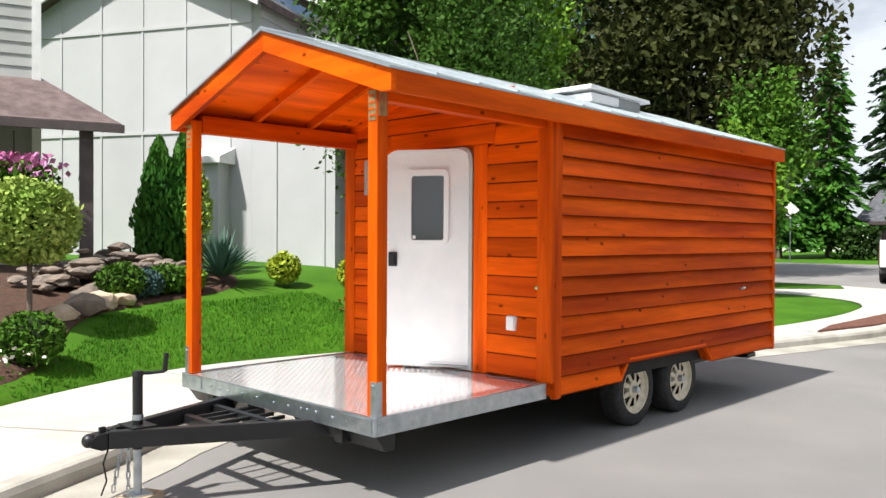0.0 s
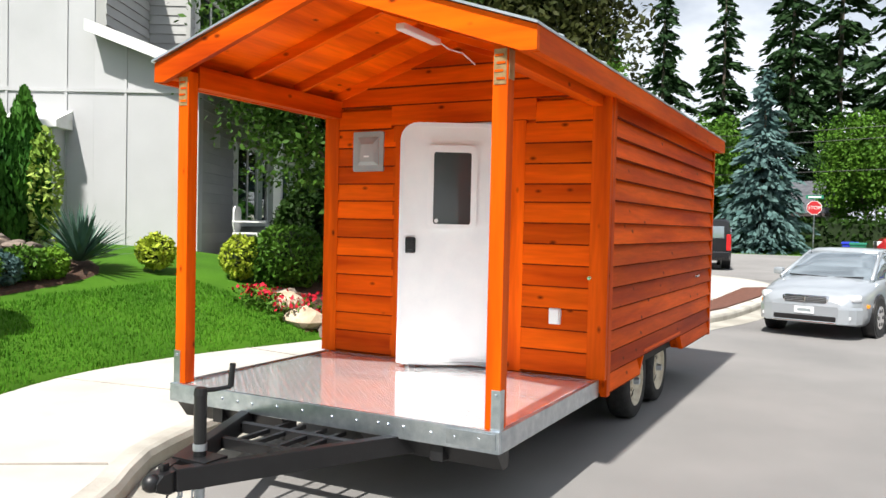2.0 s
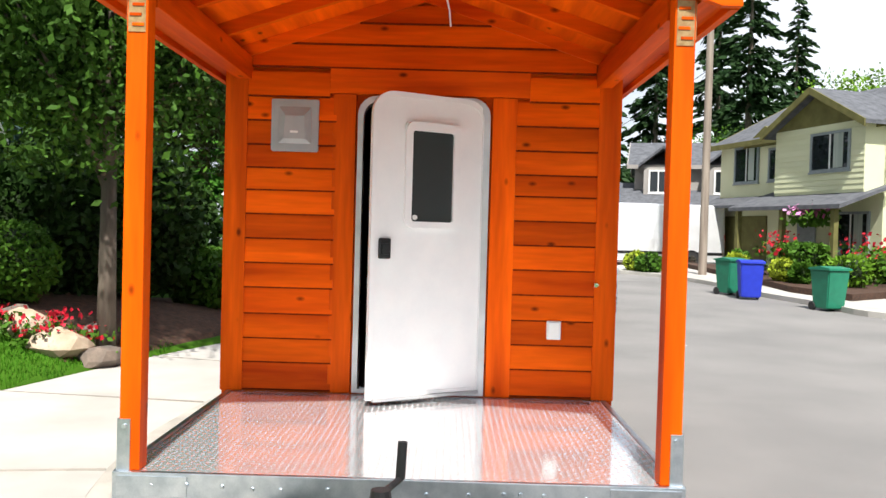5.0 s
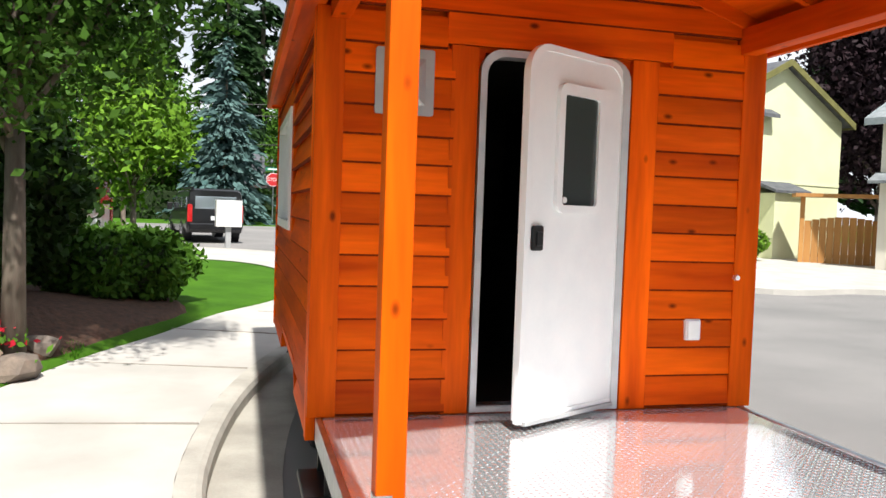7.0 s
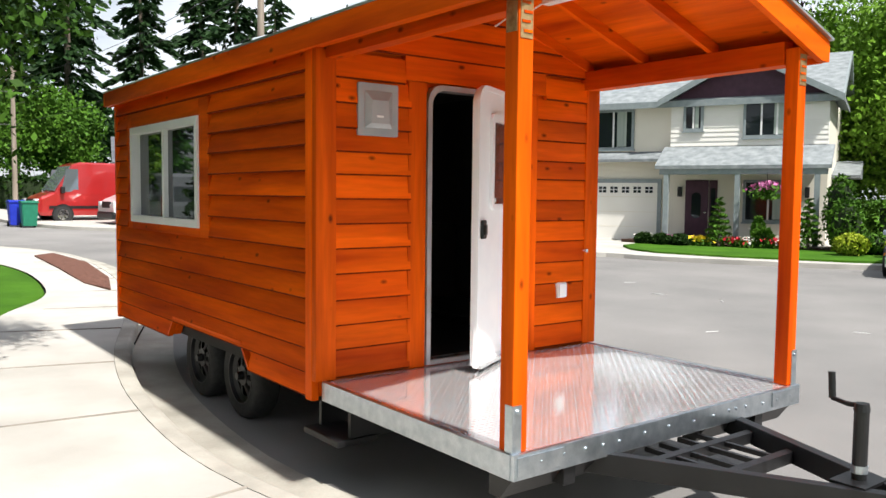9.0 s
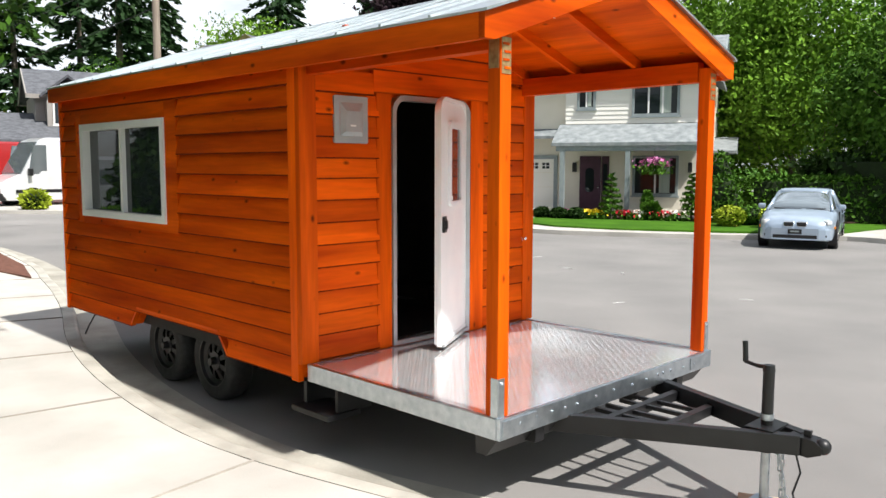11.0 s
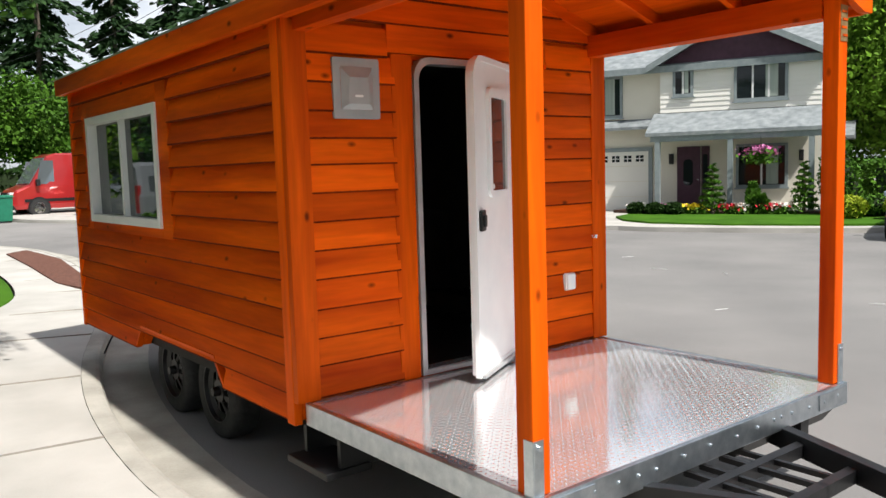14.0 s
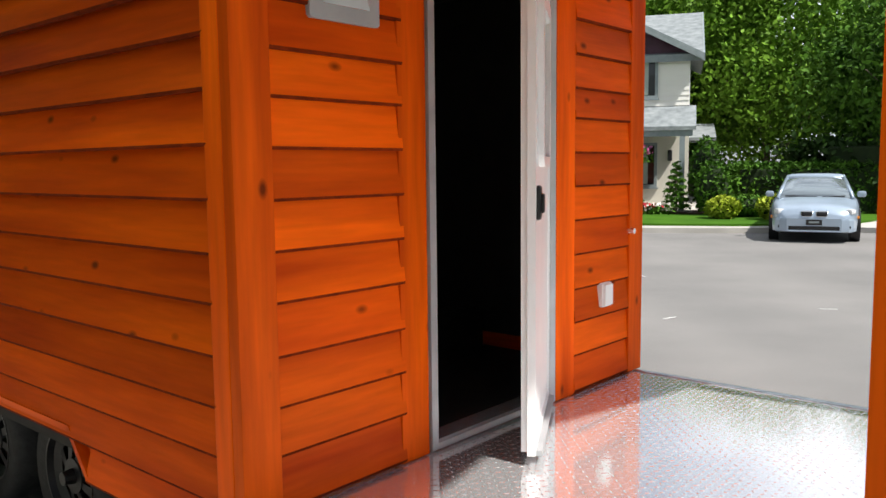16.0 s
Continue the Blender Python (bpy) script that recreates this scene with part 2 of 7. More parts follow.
def spline(pts, step=0.3):
    """Points along a smooth curve through pts (pairs)."""
    out = []
    p = [Vector(q) for q in pts]
    p = [2 * p[0] - p[1]] + p + [2 * p[-1] - p[-2]]
    for i in range(1, len(p) - 2):
        n = max(2, int((p[i + 1] - p[i]).length / step))
        for k in range(n):
            t = k / n
            out.append(0.5 * (2 * p[i] + (p[i + 1] - p[i - 1]) * t + (2 * p[i - 1] - 5 * p[i] + 4 * p[i + 1] - p[i + 2]) * t * t
                              + (3 * p[i] - p[i - 1] - 3 * p[i + 1] + p[i + 2]) * t ** 3))
    out.append(p[-2])
    return out


def gz(x, y=0.0):
    """The road's height: level round the trailer, rising gently up the street."""
    return 0.017 * max(0.0, x - 10) if x < 90 else 1.36


# ---- ground ----
KERB = spline([(-16, -20), (-13, -11), (-9.5, -5), (-6.4, -1.7), (-4.6, -0.3), (-3.4, 0.42), (-2.5, 0.9), (-1.9, 1.3), (-1.0, 1.56), (0, 1.74), (1, 1.74), (2.5, 1.56),
               (4.1, 1.18), (6, 0.55), (7.8, 0.05), (9.2, -0.28), (11, -0.7), (14, -1.0), (17, -0.9), (19.5, 0.2), (21, 2.5), (21.8, 6), (22, 14), (22, 40)])
LAWN = spline([(-19, -19), (-15.6, -9.5), (-11.8, -3), (-8, 0.0), (-5, 1.6), (-3.2, 2.75), (-2, 3.42), (-0.5, 3.95), (0.95, 3.9), (2.2, 3.6), (3.6, 3.2), (4.4, 2.94),
               (5.5, 2.5), (7.3, 1.9), (8.8, 1.15), (10.5, 0.8), (13, 0.7), (15.2, 1.1), (16.6, 2.4), (17.2, 5), (17.3, 14), (17.3, 40)])


def edge_gap(x, y, line=LAWN):
    """How far (x, y) lies past the sidewalk's inner edge, towards the house."""
    best, side = 1e9, 1
    for a, b in zip(line, line[1:]):
        d = b - a
        t = min(1, max(0, ((x - a.x) * d.x + (y - a.y) * d.y) / d.length_squared))
        gx, gy = x - a.x - t * d.x, y - a.y - t * d.y
        g = gx * gx + gy * gy
        if g < best:
            best, side = g, 1 if d.x * gy - d.y * gx >= 0 else -1
    return side * math.sqrt(best)


def lz(x, y):
    """The lawn's height: it climbs from the sidewalk to the house, less so further up the street."""
    d = max(0.0, edge_gap(x, y))
    k = 1.0 if x < 5 else max(0.12, 1 - (x - 5) / 4.0)
    return 0.155 + gz(x, y) + k * (1.0 * (1 - math.exp(-d / 2.8)) + 0.09 * min(d, 5) * 0.5)


def polygon_sheet(name, outline, z, material, parent=None):
    bm = bmesh.new()
    vs = [bm.verts.new((x, y, z(x, y) if callable(z) else z)) for x, y in outline]
    bm.faces.new(vs)
    bmesh.ops.triangulate(bm, faces=bm.faces)
    bmesh.ops.recalc_face_normals(bm, faces=bm.faces)
    for f in bm.faces:
        if f.normal.z < 0:
            f.normal_flip()
    return part(name, bm, material, parent)


def strip(name, left, right, zl, zr, material, parent=None):
    """A band between two lines, given as many points."""
    n = 220
    def even(line):
        ds = [0.0]
        for a, b in zip(line, line[1:]):
            ds.append(ds[-1] + (b - a).length)
        return [Vector((np.interp(ds[-1] * i / n, ds, [p.x for p in line]), np.interp(ds[-1] * i / n, ds, [p.y for p in line]))) for i in range(n + 1)]
    a, b = even(left), even(right)
    return sheet(name, [[(p.x, p.y, zl + gz(p.x)) for p in a], [(p.x, p.y, zr + gz(p.x)) for p in b]], material, parent)


def shifted(line, d):
    out = []
    for i, p in enumerate(line):
        a, b = line[max(0, i - 1)], line[min(len(line) - 1, i + 1)]
        t = (b - a).normalized()
        out.append(p + Vector((-t.y, t.x)) * d)
    return out


ground_rows = []
xs = sorted(set([-400, -200, -100, -60, -40, -30] + [i * 2.0 for i in range(-10, 46)] + [120, 200, 400, 700]))
for y in [-600, -300, -120, -60] + [i * 4.0 for i in range(-10, 11)] + [60, 120, 300, 600]:
    ground_rows.append([(x, y, gz(x) - 0.03) for x in xs])
ground = tagged(sheet("ground", ground_rows, TURF), "wide ground of rough grass and soil round the street", "ground", kind="structure")
road_rows = []
for y in [-26, -20, -14, -9, -6, -3, 0, 1, 2]:
    road_rows.append([(x, y, gz(x)) for x in [-30, -20, -10, 0, 10, 15, 20, 25, 30, 35]])
road = tagged(sheet("road", road_rows, ASPHALT), "worn light grey asphalt of a cul-de-sac street", "road", kind="structure")
cross_rows = [[(x, y, gz(x) + 0.004) for x in (21.5, 25, 30, 35, 40)] for y in (-60, -30, -8, 0, 8, 20, 45)]
cross_road = tagged(sheet("road_cross", cross_rows, ASPHALT), "grey asphalt of the crossing street", "road", kind="structure")
pavement = tagged(strip("pavement", shifted(KERB, 0.17), shifted(LAWN, -0.02), 0.15, 0.16, CONCRETE), "sunlit pale concrete pavement with scored joints", "pavement", kind="structure")
kerb_bm = bmesh.new()
prof = [(0.0, -0.02), (0.0, 0.10), (0.02, 0.14), (0.05, 0.152), (0.165, 0.154), (0.165, -0.02)]
lines = [shifted(KERB, d) for d, z in prof]
kv = [[kerb_bm.verts.new((p.x, p.y, z + gz(p.x))) for p in ln] for ln, (d, z) in zip(lines, prof)]
for a, b in zip(kv, kv[1:]):
    for i in range(len(a) - 1):
        kerb_bm.faces.new((a[i], a[i + 1], b[i + 1], b[i]))
bmesh.ops.recalc_face_normals(kerb_bm, faces=kerb_bm.faces)
kerb = tagged(part("kerb", kerb_bm, KERBMAT, None), "weathered concrete kerb curving along the street", "kerb", kind="structure")
gutter = tagged(strip("gutter", shifted(KERB, -0.42), shifted(KERB, 0.004), 0.006, 0.016, GUTTER), "stained concrete gutter pan beside the kerb", "gutter", kind="structure")

# ---- lawn ----
rows = []
for i in range(0, len(LAWN), 2):
    p = LAWN[i]
    a, b = LAWN[max(0, i - 1)], LAWN[min(len(LAWN) - 1, i + 1)]
    t = (b - a).normalized()
    nrm = Vector((-t.y, t.x))
    if p.x < 3.0:
        nrm = (nrm * 0.5 + Vector((-0.1, 1.0)) * 0.5).normalized()
    else:
        nrm = (nrm * 0.35 + Vector((0.05, 1.0)) * 0.65).normalized()
    if -14 < p.x and p.y < 12:
        rows.append([(p.x + nrm.x * d, p.y + nrm.y * d, (0.1 if d == 0 else lz(p.x + nrm.x * d, p.y + nrm.y * d)) + (gz(p.x) if d == 0 else 0)) for d in (0, 0.02, 0.3, 0.7, 1.2, 1.8, 2.5, 3.4, 4.6, 6, 8, 11, 15)])
lawn = tagged(sheet("lawn", rows, TURF, smooth=True), "mown green front lawn sloping up to the house", "lawn", kind="structure")

# ---- trailer ----
trailer = thing("cabin_trailer", "orange stained cedar cabin on a black tandem-axle trailer", "trailer", (0, 0, 0))
BX1, HW, ZB, ZD, ZE = 4.24, 1.22, 0.495, 0.598, 2.62


def plank(parent, along, a, b, face, out, z0, z1, material, name="plank", top=0.012):
    """One lapped board: thick at its lower edge, thin at the top. along: x or y; out: -1 or 1, the way its face looks."""
    jit = 0.003 * random.uniform(-1, 1)
    lip = z0 + jit - 0.008
    prof = [(0.0, z0 + 0.012), (out * 0.024, z0 + 0.012), (out * 0.026, lip), (out * (0.047 + jit), lip), (out * (0.050 + jit), lip + 0.010), (out * top, z1 - 0.004), (0.0, z1 - 0.004)]
    pts = [(face + d, z) for d, z in prof]
    ob = part(name, prism(pts, a, b, along), material, parent)
    # lip underside and chamfer coloured darker, as the shade under the lap
    ob.data.materials.append(LAP_SHADE)
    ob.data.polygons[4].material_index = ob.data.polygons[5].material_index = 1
    return ob


def roof_z(y, peak=3.235, eave=2.775):
    return peak - (peak - eave) * abs(y) / 1.37


# right side wall
right_wall = part("right_wall", prism([(0.02, ZB), (0.98, ZB), (1.12, 0.66), (2.56, 0.66), (2.70, ZB), (BX1, ZB), (BX1, 2.70), (0.02, 2.70)], -HW + 0.07, -HW, "y"), CEDAR_X, trailer)
WX0, WX1, WZ0, WZ1 = 1.955, 3.70, 1.512, 2.36
lw = bmesh.new()
for seg in ([(0.02, 0.5), (0.98, 0.5), (1.12, 0.66), (WX0, 0.66), (WX0, 2.70), (0.02, 2.70)], [(WX0, 0.66), (2.56, 0.66), (2.70, 0.5), (WX1, 0.5), (WX1, WZ0), (WX0, WZ0)],
            [(WX0, WZ1), (WX1, WZ1), (WX1, 2.70), (WX0, 2.70)], [(WX1, 0.5), (BX1, 0.5), (BX1, 2.70), (WX1, 2.70)]):
    b2 = prism(seg, HW - 0.07, HW, "y")
    tmp = bpy.data.meshes.new("tmp")
    b2.to_mesh(tmp)
    b2.free()
    lw.from_mesh(tmp)
    bpy.data.meshes.remove(tmp)
left_wall = part("left_wall", lw, CEDAR_X, trailer)
LEVELS = [0.495, 0.645, 0.80, 0.955, 1.115, 1.275, 1.43, 1.59, 1.755, 1.92, 2.08, 2.235, 2.39, 2.54]
ARCH0, ARCH1 = 1.00, 2.68
for i, z0 in enumerate(LEVELS):
    z1 = LEVELS[i + 1] if i + 1 < len(LEVELS) else 2.68
    runs = [(0.075, BX1)]
    if i == 0:
        runs = [(0.075, ARCH0 - 0.02), (ARCH1 + 0.02, BX1)]
    for a, b in runs:
        plank(right_wall, "x", a, b, -HW, -1, z0, z1, CEDAR_X)
    if i == 0:
        lruns = runs
    elif z0 < 1.40 or z0 > 2.5:
        lruns = [(0.075, BX1)]
    else:
        lruns = [(0.075, WX0 - 0.24), (WX1 + 0.16, BX1)]
    for a, b in lruns:
        plank(left_wall, "x", a, b, HW, 1, z0, z1, CEDAR_X)
# flat boards round the window
for x0, x1, z0, z1 in ((WX0 - 0.235, WX0 - 0.03, 1.41, 2.53), (WX1 + 0.03, WX1 + 0.155, 1.41, 2.53), (WX0 - 0.03, WX1 + 0.03, 1.41, WZ0 - 0.03), (WX0 - 0.03, WX1 + 0.03, WZ1 + 0.03, 2.53)):
    part("surround_board", boxed(x0, x1, HW, HW + 0.04, z0, z1, 0.003), CEDAR_X, left_wall)
# wheel-arch trims
for side, wall in ((-1, right_wall), (1, left_wall)):
    y0, y1 = sorted((side * (HW + 0.002), side * (HW + 0.046)))
    bm = bmesh.new()
    for a, b in (((0.965, 0.495), (1.115, 0.672)), ((1.105, 0.672), (2.575, 0.672)), ((2.565, 0.672), (2.715, 0.495))):
        d = Vector((b[0] - a[0], b[1] - a[1])).normalized() * 0.012
        n = Vector((-d.y, d.x))
        b2 = prism([(a[0] + n.x, a[1] + n.y), (b[0] + n.x, b[1] + n.y), (b[0] - n.x, b[1] - n.y), (a[0] - n.x, a[1] - n.y)], y0, y1, "y")
        tmp = bpy.data.meshes.new("tmp")
        b2.to_mesh(tmp)
        b2.free()
        bm.from_mesh(tmp)
        bpy.data.meshes.remove(tmp)
    part("arch_trim", bm, CEDAR_X, wall)
    part("arch_liner", boxed(1.1, 2.6, side * 0.98 - 0.2, side * 0.98 + 0.2, 0.672, 0.69), BLACK, wall)
# front and rear walls, with the doorway left open
DY0, DY1, DZ0, DZ1 = -0.40, 0.385, 0.615, 2.50
front_wall = part("front_wall", boxed(0.0, 0.06, DY1, HW - 0.002, ZB, 2.72), CEDAR_Y, trailer)
bm = boxed(0.0, 0.06, -HW + 0.002, DY0, ZB, 2.72)
box(bm, 0.0, 0.06, DY0, DY1, ZB, DZ0 - 0.005)
box(bm, 0.0, 0.06, DY0, DY1, DZ1, 2.72)
part("door_wall", bm, CEDAR_Y, front_wall)
part("gable", prism([(-HW, 2.72), (HW, 2.72), (HW, 2.74), (0, 3.17), (-HW, 2.74)], 0.0, 0.06, "x"), CEDAR_Y, front_wall)
rear_wall = part("rear_wall", prism([(-HW, ZB), (HW, ZB), (HW, 2.74), (0, 3.17), (-HW, 2.74)], BX1, BX1 + 0.03, "x"), CEDAR_Y, trailer)
FL = [0.615, 0.79, 0.945, 1.105, 1.27, 1.43, 1.585, 1.745, 1.90, 2.04, 2.19, 2.345, 2.50]
for i in range(len(FL) - 1):
    plank(front_wall, "y", 0.60 - 0.045, 1.125, 0.0, -1, FL[i], FL[i + 1], CEDAR_Y, top=0.034)
    plank(front_wall, "y", -1.125, -0.60, 0.0, -1, FL[i], FL[i + 1], CEDAR_Y, top=0.034)
for a, b in ((0.60, 1.125), (-1.125, -0.68)):
    plank(front_wall, "y", a, b, 0.0, -1, 2.50, 2.66, CEDAR_Y, top=0.034)
plank(front_wall, "y", -1.1, 1.1, 0.0, -1, 2.69, 2.84, CEDAR_Y, top=0.034)
plank(front_wall, "y", -0.85, 0.85, 0.0, -1, 2.84, 2.98, CEDAR_Y, top=0.034)
plank(front_wall, "y", -0.42, 0.42, 0.0, -1, 2.98, 3.10, CEDAR_Y, top=0.034)
# flat boards beside and over the door
part("door_casing", boxed(-0.046, 0, 0.43, 0.575, 0.60, 2.52, 0.003), CEDAR_Z, front_wall)
part("door_casing", boxed(-0.046, 0, -0.60, -0.445, 0.60, 2.52, 0.003), CEDAR_Z, front_wall)
part("door_casing", boxed(-0.046, 0, -0.68, 0.60, 2.525, 2.69, 0.003), CEDAR_Y, front_wall)
# corner boards
for sx, sy in ((0, 1), (0, -1)):
    y0, y1 = sorted((sy * 1.125, sy * (HW + 0.048)))
    part("corner_board", boxed(-0.052, -0.002, y0, y1, 0.60, 2.66, 0.004), CEDAR_Z, front_wall)
    y0, y1 = sorted((sy * (HW + 0.001), sy * (HW + 0.050)))
    part("corner_board", boxed(-0.002, 0.085, y0, y1, 0.47, 2.68, 0.004), CEDAR_Z, right_wall if sy < 0 else left_wall)
    part("corner_board", boxed(BX1 - 0.03, BX1 + 0.035, y0, y1, 0.47, 2.68, 0.004), CEDAR_Z, right_wall if sy < 0 else left_wall)

# doorway frame and door
frame_o, frame_i = rounded(-0.432, 0.417, 0.605, 2.515, 0.12, True), rounded(-0.392, 0.382, 0.63, 2.478, 0.10, True)
part("door_frame", ring(bmesh.new(), frame_o, frame_i, -0.05, 0.05, "x"), FRAMEGREY, front_wall, "pale grey aluminium door frame")
part("threshold", boxed(-0.03, 0.06, -0.385, 0.37, 0.60, 0.635), ALU, front_wall)
door = part("entry_door", prism(rounded(0.0, 0.775, 0.02, 1.86, 0.13, True), 0.0, 0.045, "x"), WHITE, trailer, "white caravan door standing ajar")
door.matrix_local = pose(-0.03, -0.40, 0.625, 0, 0, 29.5)
part("door_rim", ring(bmesh.new(), rounded(-0.012, 0.787, 0.008, 1.872, 0.14, True), rounded(0.02, 0.755, 0.04, 1.84, 0.12, True), -0.008, 0.022, "x"), WHITE, door)
part("window_rim", ring(bmesh.new(), rounded(0.19, 0.57, 1.05, 1.70, 0.06), rounded(0.235, 0.525, 1.09, 1.645, 0.02), -0.022, 0.0, "x"), WHITE, door)
part("window_pane", prism(rounded(0.225, 0.535, 1.08, 1.655, 0.02), -0.006, 0.05, "x"), DARKGLASS, door, "dark tinted glass")
part("pane_latch", rodded((-0.012, 0.50, 1.115), (-0.02, 0.50, 1.115), 0.016), VINYL, door)
hb = boxed(-0.022, 0.0, 0.655, 0.735, 0.86, 0.985, 0.012)
part("door_handle", hb, BLACK, door, "black paddle latch")
part("latch_paddle", boxed(-0.034, -0.02, 0.672, 0.718, 0.885, 0.955, 0.008), BLACK, door)
part("drip_cap", boxed(-0.03, 0.0, 0.02, 0.755, 0.0, 0.02), PLASTIC, door)
for z in (0.25, 0.95, 1.6):
    part("hinge", rodded((-0.012, -0.012, z), (-0.012, -0.012, z + 0.09), 0.011), ALU, door)

# vent, socket, latch knobs
vent = part("wall_vent", ring(bmesh.new(), rounded(0.668, 0.970, 2.145, 2.478, 0.012), rounded(0.713, 0.923, 2.195, 2.43, 0.01), -0.056, -0.03, "x"), PLASTIC, front_wall, "grey plastic exhaust vent with a hooded flap")
hood = bmesh.new()
o = [hood.verts.new((-0.058, y, z)) for y, z in ((0.713, 2.195), (0.923, 2.195), (0.923, 2.43), (0.713, 2.43))]
q = [hood.verts.new((-0.080, y, z)) for y, z in ((0.748, 2.225), (0.888, 2.225), (0.878, 2.37), (0.758, 2.37))]
hood.faces.new(q)
for i in range(4):
    hood.faces.new((o[i], o[(i + 1) % 4], q[(i + 1) % 4], q[i]))
bmesh.ops.recalc_face_normals(hood, faces=hood.faces)
part("vent_hood", hood, PLASTIC, front_wall)
part("vent_mark", boxed(-0.0825, -0.080, 0.795, 0.845, 2.262, 2.275), VINYL, front_wall)
part("vent_back", boxed(-0.032, -0.03, 0.68, 0.96, 2.15, 2.47), PLASTIC, front_wall)
sock = part("socket_box", boxed(-0.066, -0.02, -0.918, -0.828, 0.985, 1.105, 0.006), VINYL, front_wall, "white outdoor socket box")
part("socket_lid", boxed(-0.080, -0.060, -0.912, -0.834, 0.992, 1.099, 0.008), VINYL, front_wall)
part("knob", rodded((-0.03, -1.135, 1.343), (-0.075, -1.135, 1.343), 0.018, 0.014), ALU, front_wall, "small brass hose fitting")
part("hatch_latch", boxed(3.43, 3.47, -1.275, -1.245, 1.20, 1.225, 0.004), ALU, right_wall)
part("hatch_latch", boxed(3.36, 3.40, -1.275, -1.245, 1.195, 1.215, 0.004), GALV, right_wall)

# side window
wf = bmesh.new()
ring(wf, [(WX0 - 0.03, WZ0 - 0.03), (WX1 + 0.03, WZ0 - 0.03), (WX1 + 0.03, WZ1 + 0.03), (WX0 - 0.03, WZ1 + 0.03)],
     [(WX0 + 0.035, WZ0 + 0.035), (WX1 - 0.035, WZ0 + 0.035), (WX1 - 0.035, WZ1 - 0.035), (WX0 + 0.035, WZ1 - 0.035)], HW - 0.04, HW + 0.056, "y")
window = part("side_window", wf, VINYL, trailer, "white vinyl sliding window")
part("meeting_rail", boxed(2.80, 2.85, HW - 0.02, HW + 0.035, WZ0 + 0.03, WZ1 - 0.03), VINYL, window)
part("window_pane", boxed(WX0 + 0.03, 2.81, HW - 0.012, HW - 0.006, WZ0 + 0.03, WZ1 - 0.03), WINGLASS, window)
part("window_pane", boxed(2.84, WX1 - 0.03, HW - 0.03, HW - 0.024, WZ0 + 0.03, WZ1 - 0.03), WINGLASS, window)

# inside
# boxes added to shut the wheel-arch gap, where bright road showed through
part("wheel_well", boxed(0.92, 2.76, -1.146, -0.88, 0.612, 0.82, 0.01), CABIN_SHADE, trailer)
part("wheel_well", boxed(0.92, 2.76, 0.88, 1.146, 0.612, 0.82, 0.01), CABIN_SHADE, trailer)
part("cabin_floor", boxed(0.061, BX1 - 0.01, -1.14, 1.14, 0.5, 0.615), CABIN_SHADE, trailer)
part("cabin_ceiling", boxed(0.061, BX1 - 0.01, -1.14, 1.14, 2.66, 2.69), LINING_SHADE, trailer)
part("cabin_lining", boxed(BX1 - 0.03, BX1 - 0.012, -1.14, 1.14, 0.62, 2.66), LINING_SHADE, trailer)
# linings added in the shade colour, to hide the walls' orange backs
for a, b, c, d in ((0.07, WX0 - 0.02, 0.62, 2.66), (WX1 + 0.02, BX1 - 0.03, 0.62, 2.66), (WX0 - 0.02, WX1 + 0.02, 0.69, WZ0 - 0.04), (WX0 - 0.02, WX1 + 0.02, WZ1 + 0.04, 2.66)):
    part("cabin_lining", boxed(a, b, 1.135, 1.147, c, d), CABIN_SHADE, trailer)
part("cabin_lining", boxed(0.07, BX1 - 0.03, -1.147, -1.135, 0.70, 2.66), CABIN_SHADE, trailer)
part("cabin_lining", boxed(0.062, 0.072, 0.39, 1.13, 0.62, 2.66), CABIN_SHADE, trailer)
part("cabin_lining", boxed(0.062, 0.072, -1.13, -0.41, 0.62, 2.66), CABIN_SHADE, trailer)
# unseen counter and bunk, added in the same shade colour
part("cabin_counter", boxed(1.6, 3.6, -1.13, -0.55, 0.62, 1.5, 0.01), CABIN_SHADE, trailer)
part("cabin_bunk", boxed(2.9, 4.1, -0.5, 1.1, 0.62, 1.1, 0.03), CABIN_SHADE, trailer)

# deck
deck = part("deck", boxed(-1.80, -0.002, -HW + 0.03, HW - 0.03, 0.50, ZD - 0.004), ALU, trailer, "bright aluminium tread-plate deck")
lv, lf = [], []
pitch = 0.033
for i in range(int(1.78 / pitch)):
    for j in range(int(2.40 / pitch)):
        cx, cy = -1.785 + (i + 0.5) * pitch, -1.195 + (j + 0.5) * pitch
        a = radians(45 if (i + j) % 2 else -45)
        u, v = Vector((math.cos(a), math.sin(a))), Vector((-math.sin(a), math.cos(a)))
        c = Vector((cx, cy))
        k = len(lv)
        for s, w, z in ((-0.013, 0, 0), (0, -0.004, 0), (0.013, 0, 0), (0, 0.004, 0), (-0.006, 0, 0.0016), (0.006, 0, 0.0016)):
            q = c + u * s + v * w
            lv.append((q.x, q.y, ZD - 0.004 + z))
        lf += [(k, k + 1, k + 4), (k + 1, k + 5, k + 4), (k + 1, k + 2, k + 5), (k + 2, k + 3, k + 5), (k + 3, k + 4, k + 5), (k + 3, k, k + 4)]
lug = bpy.data.meshes.new("tread")
lug.from_pydata(lv, [], lf)
tagged(part("tread", lug, ALU, deck, "raised diamond treads"), kind="stuff")
part("deck_edge", boxed(-1.825, -1.80, -HW, HW, 0.478, ZD + 0.002, 0.004), GALV, deck, "galvanised front channel with bolts")
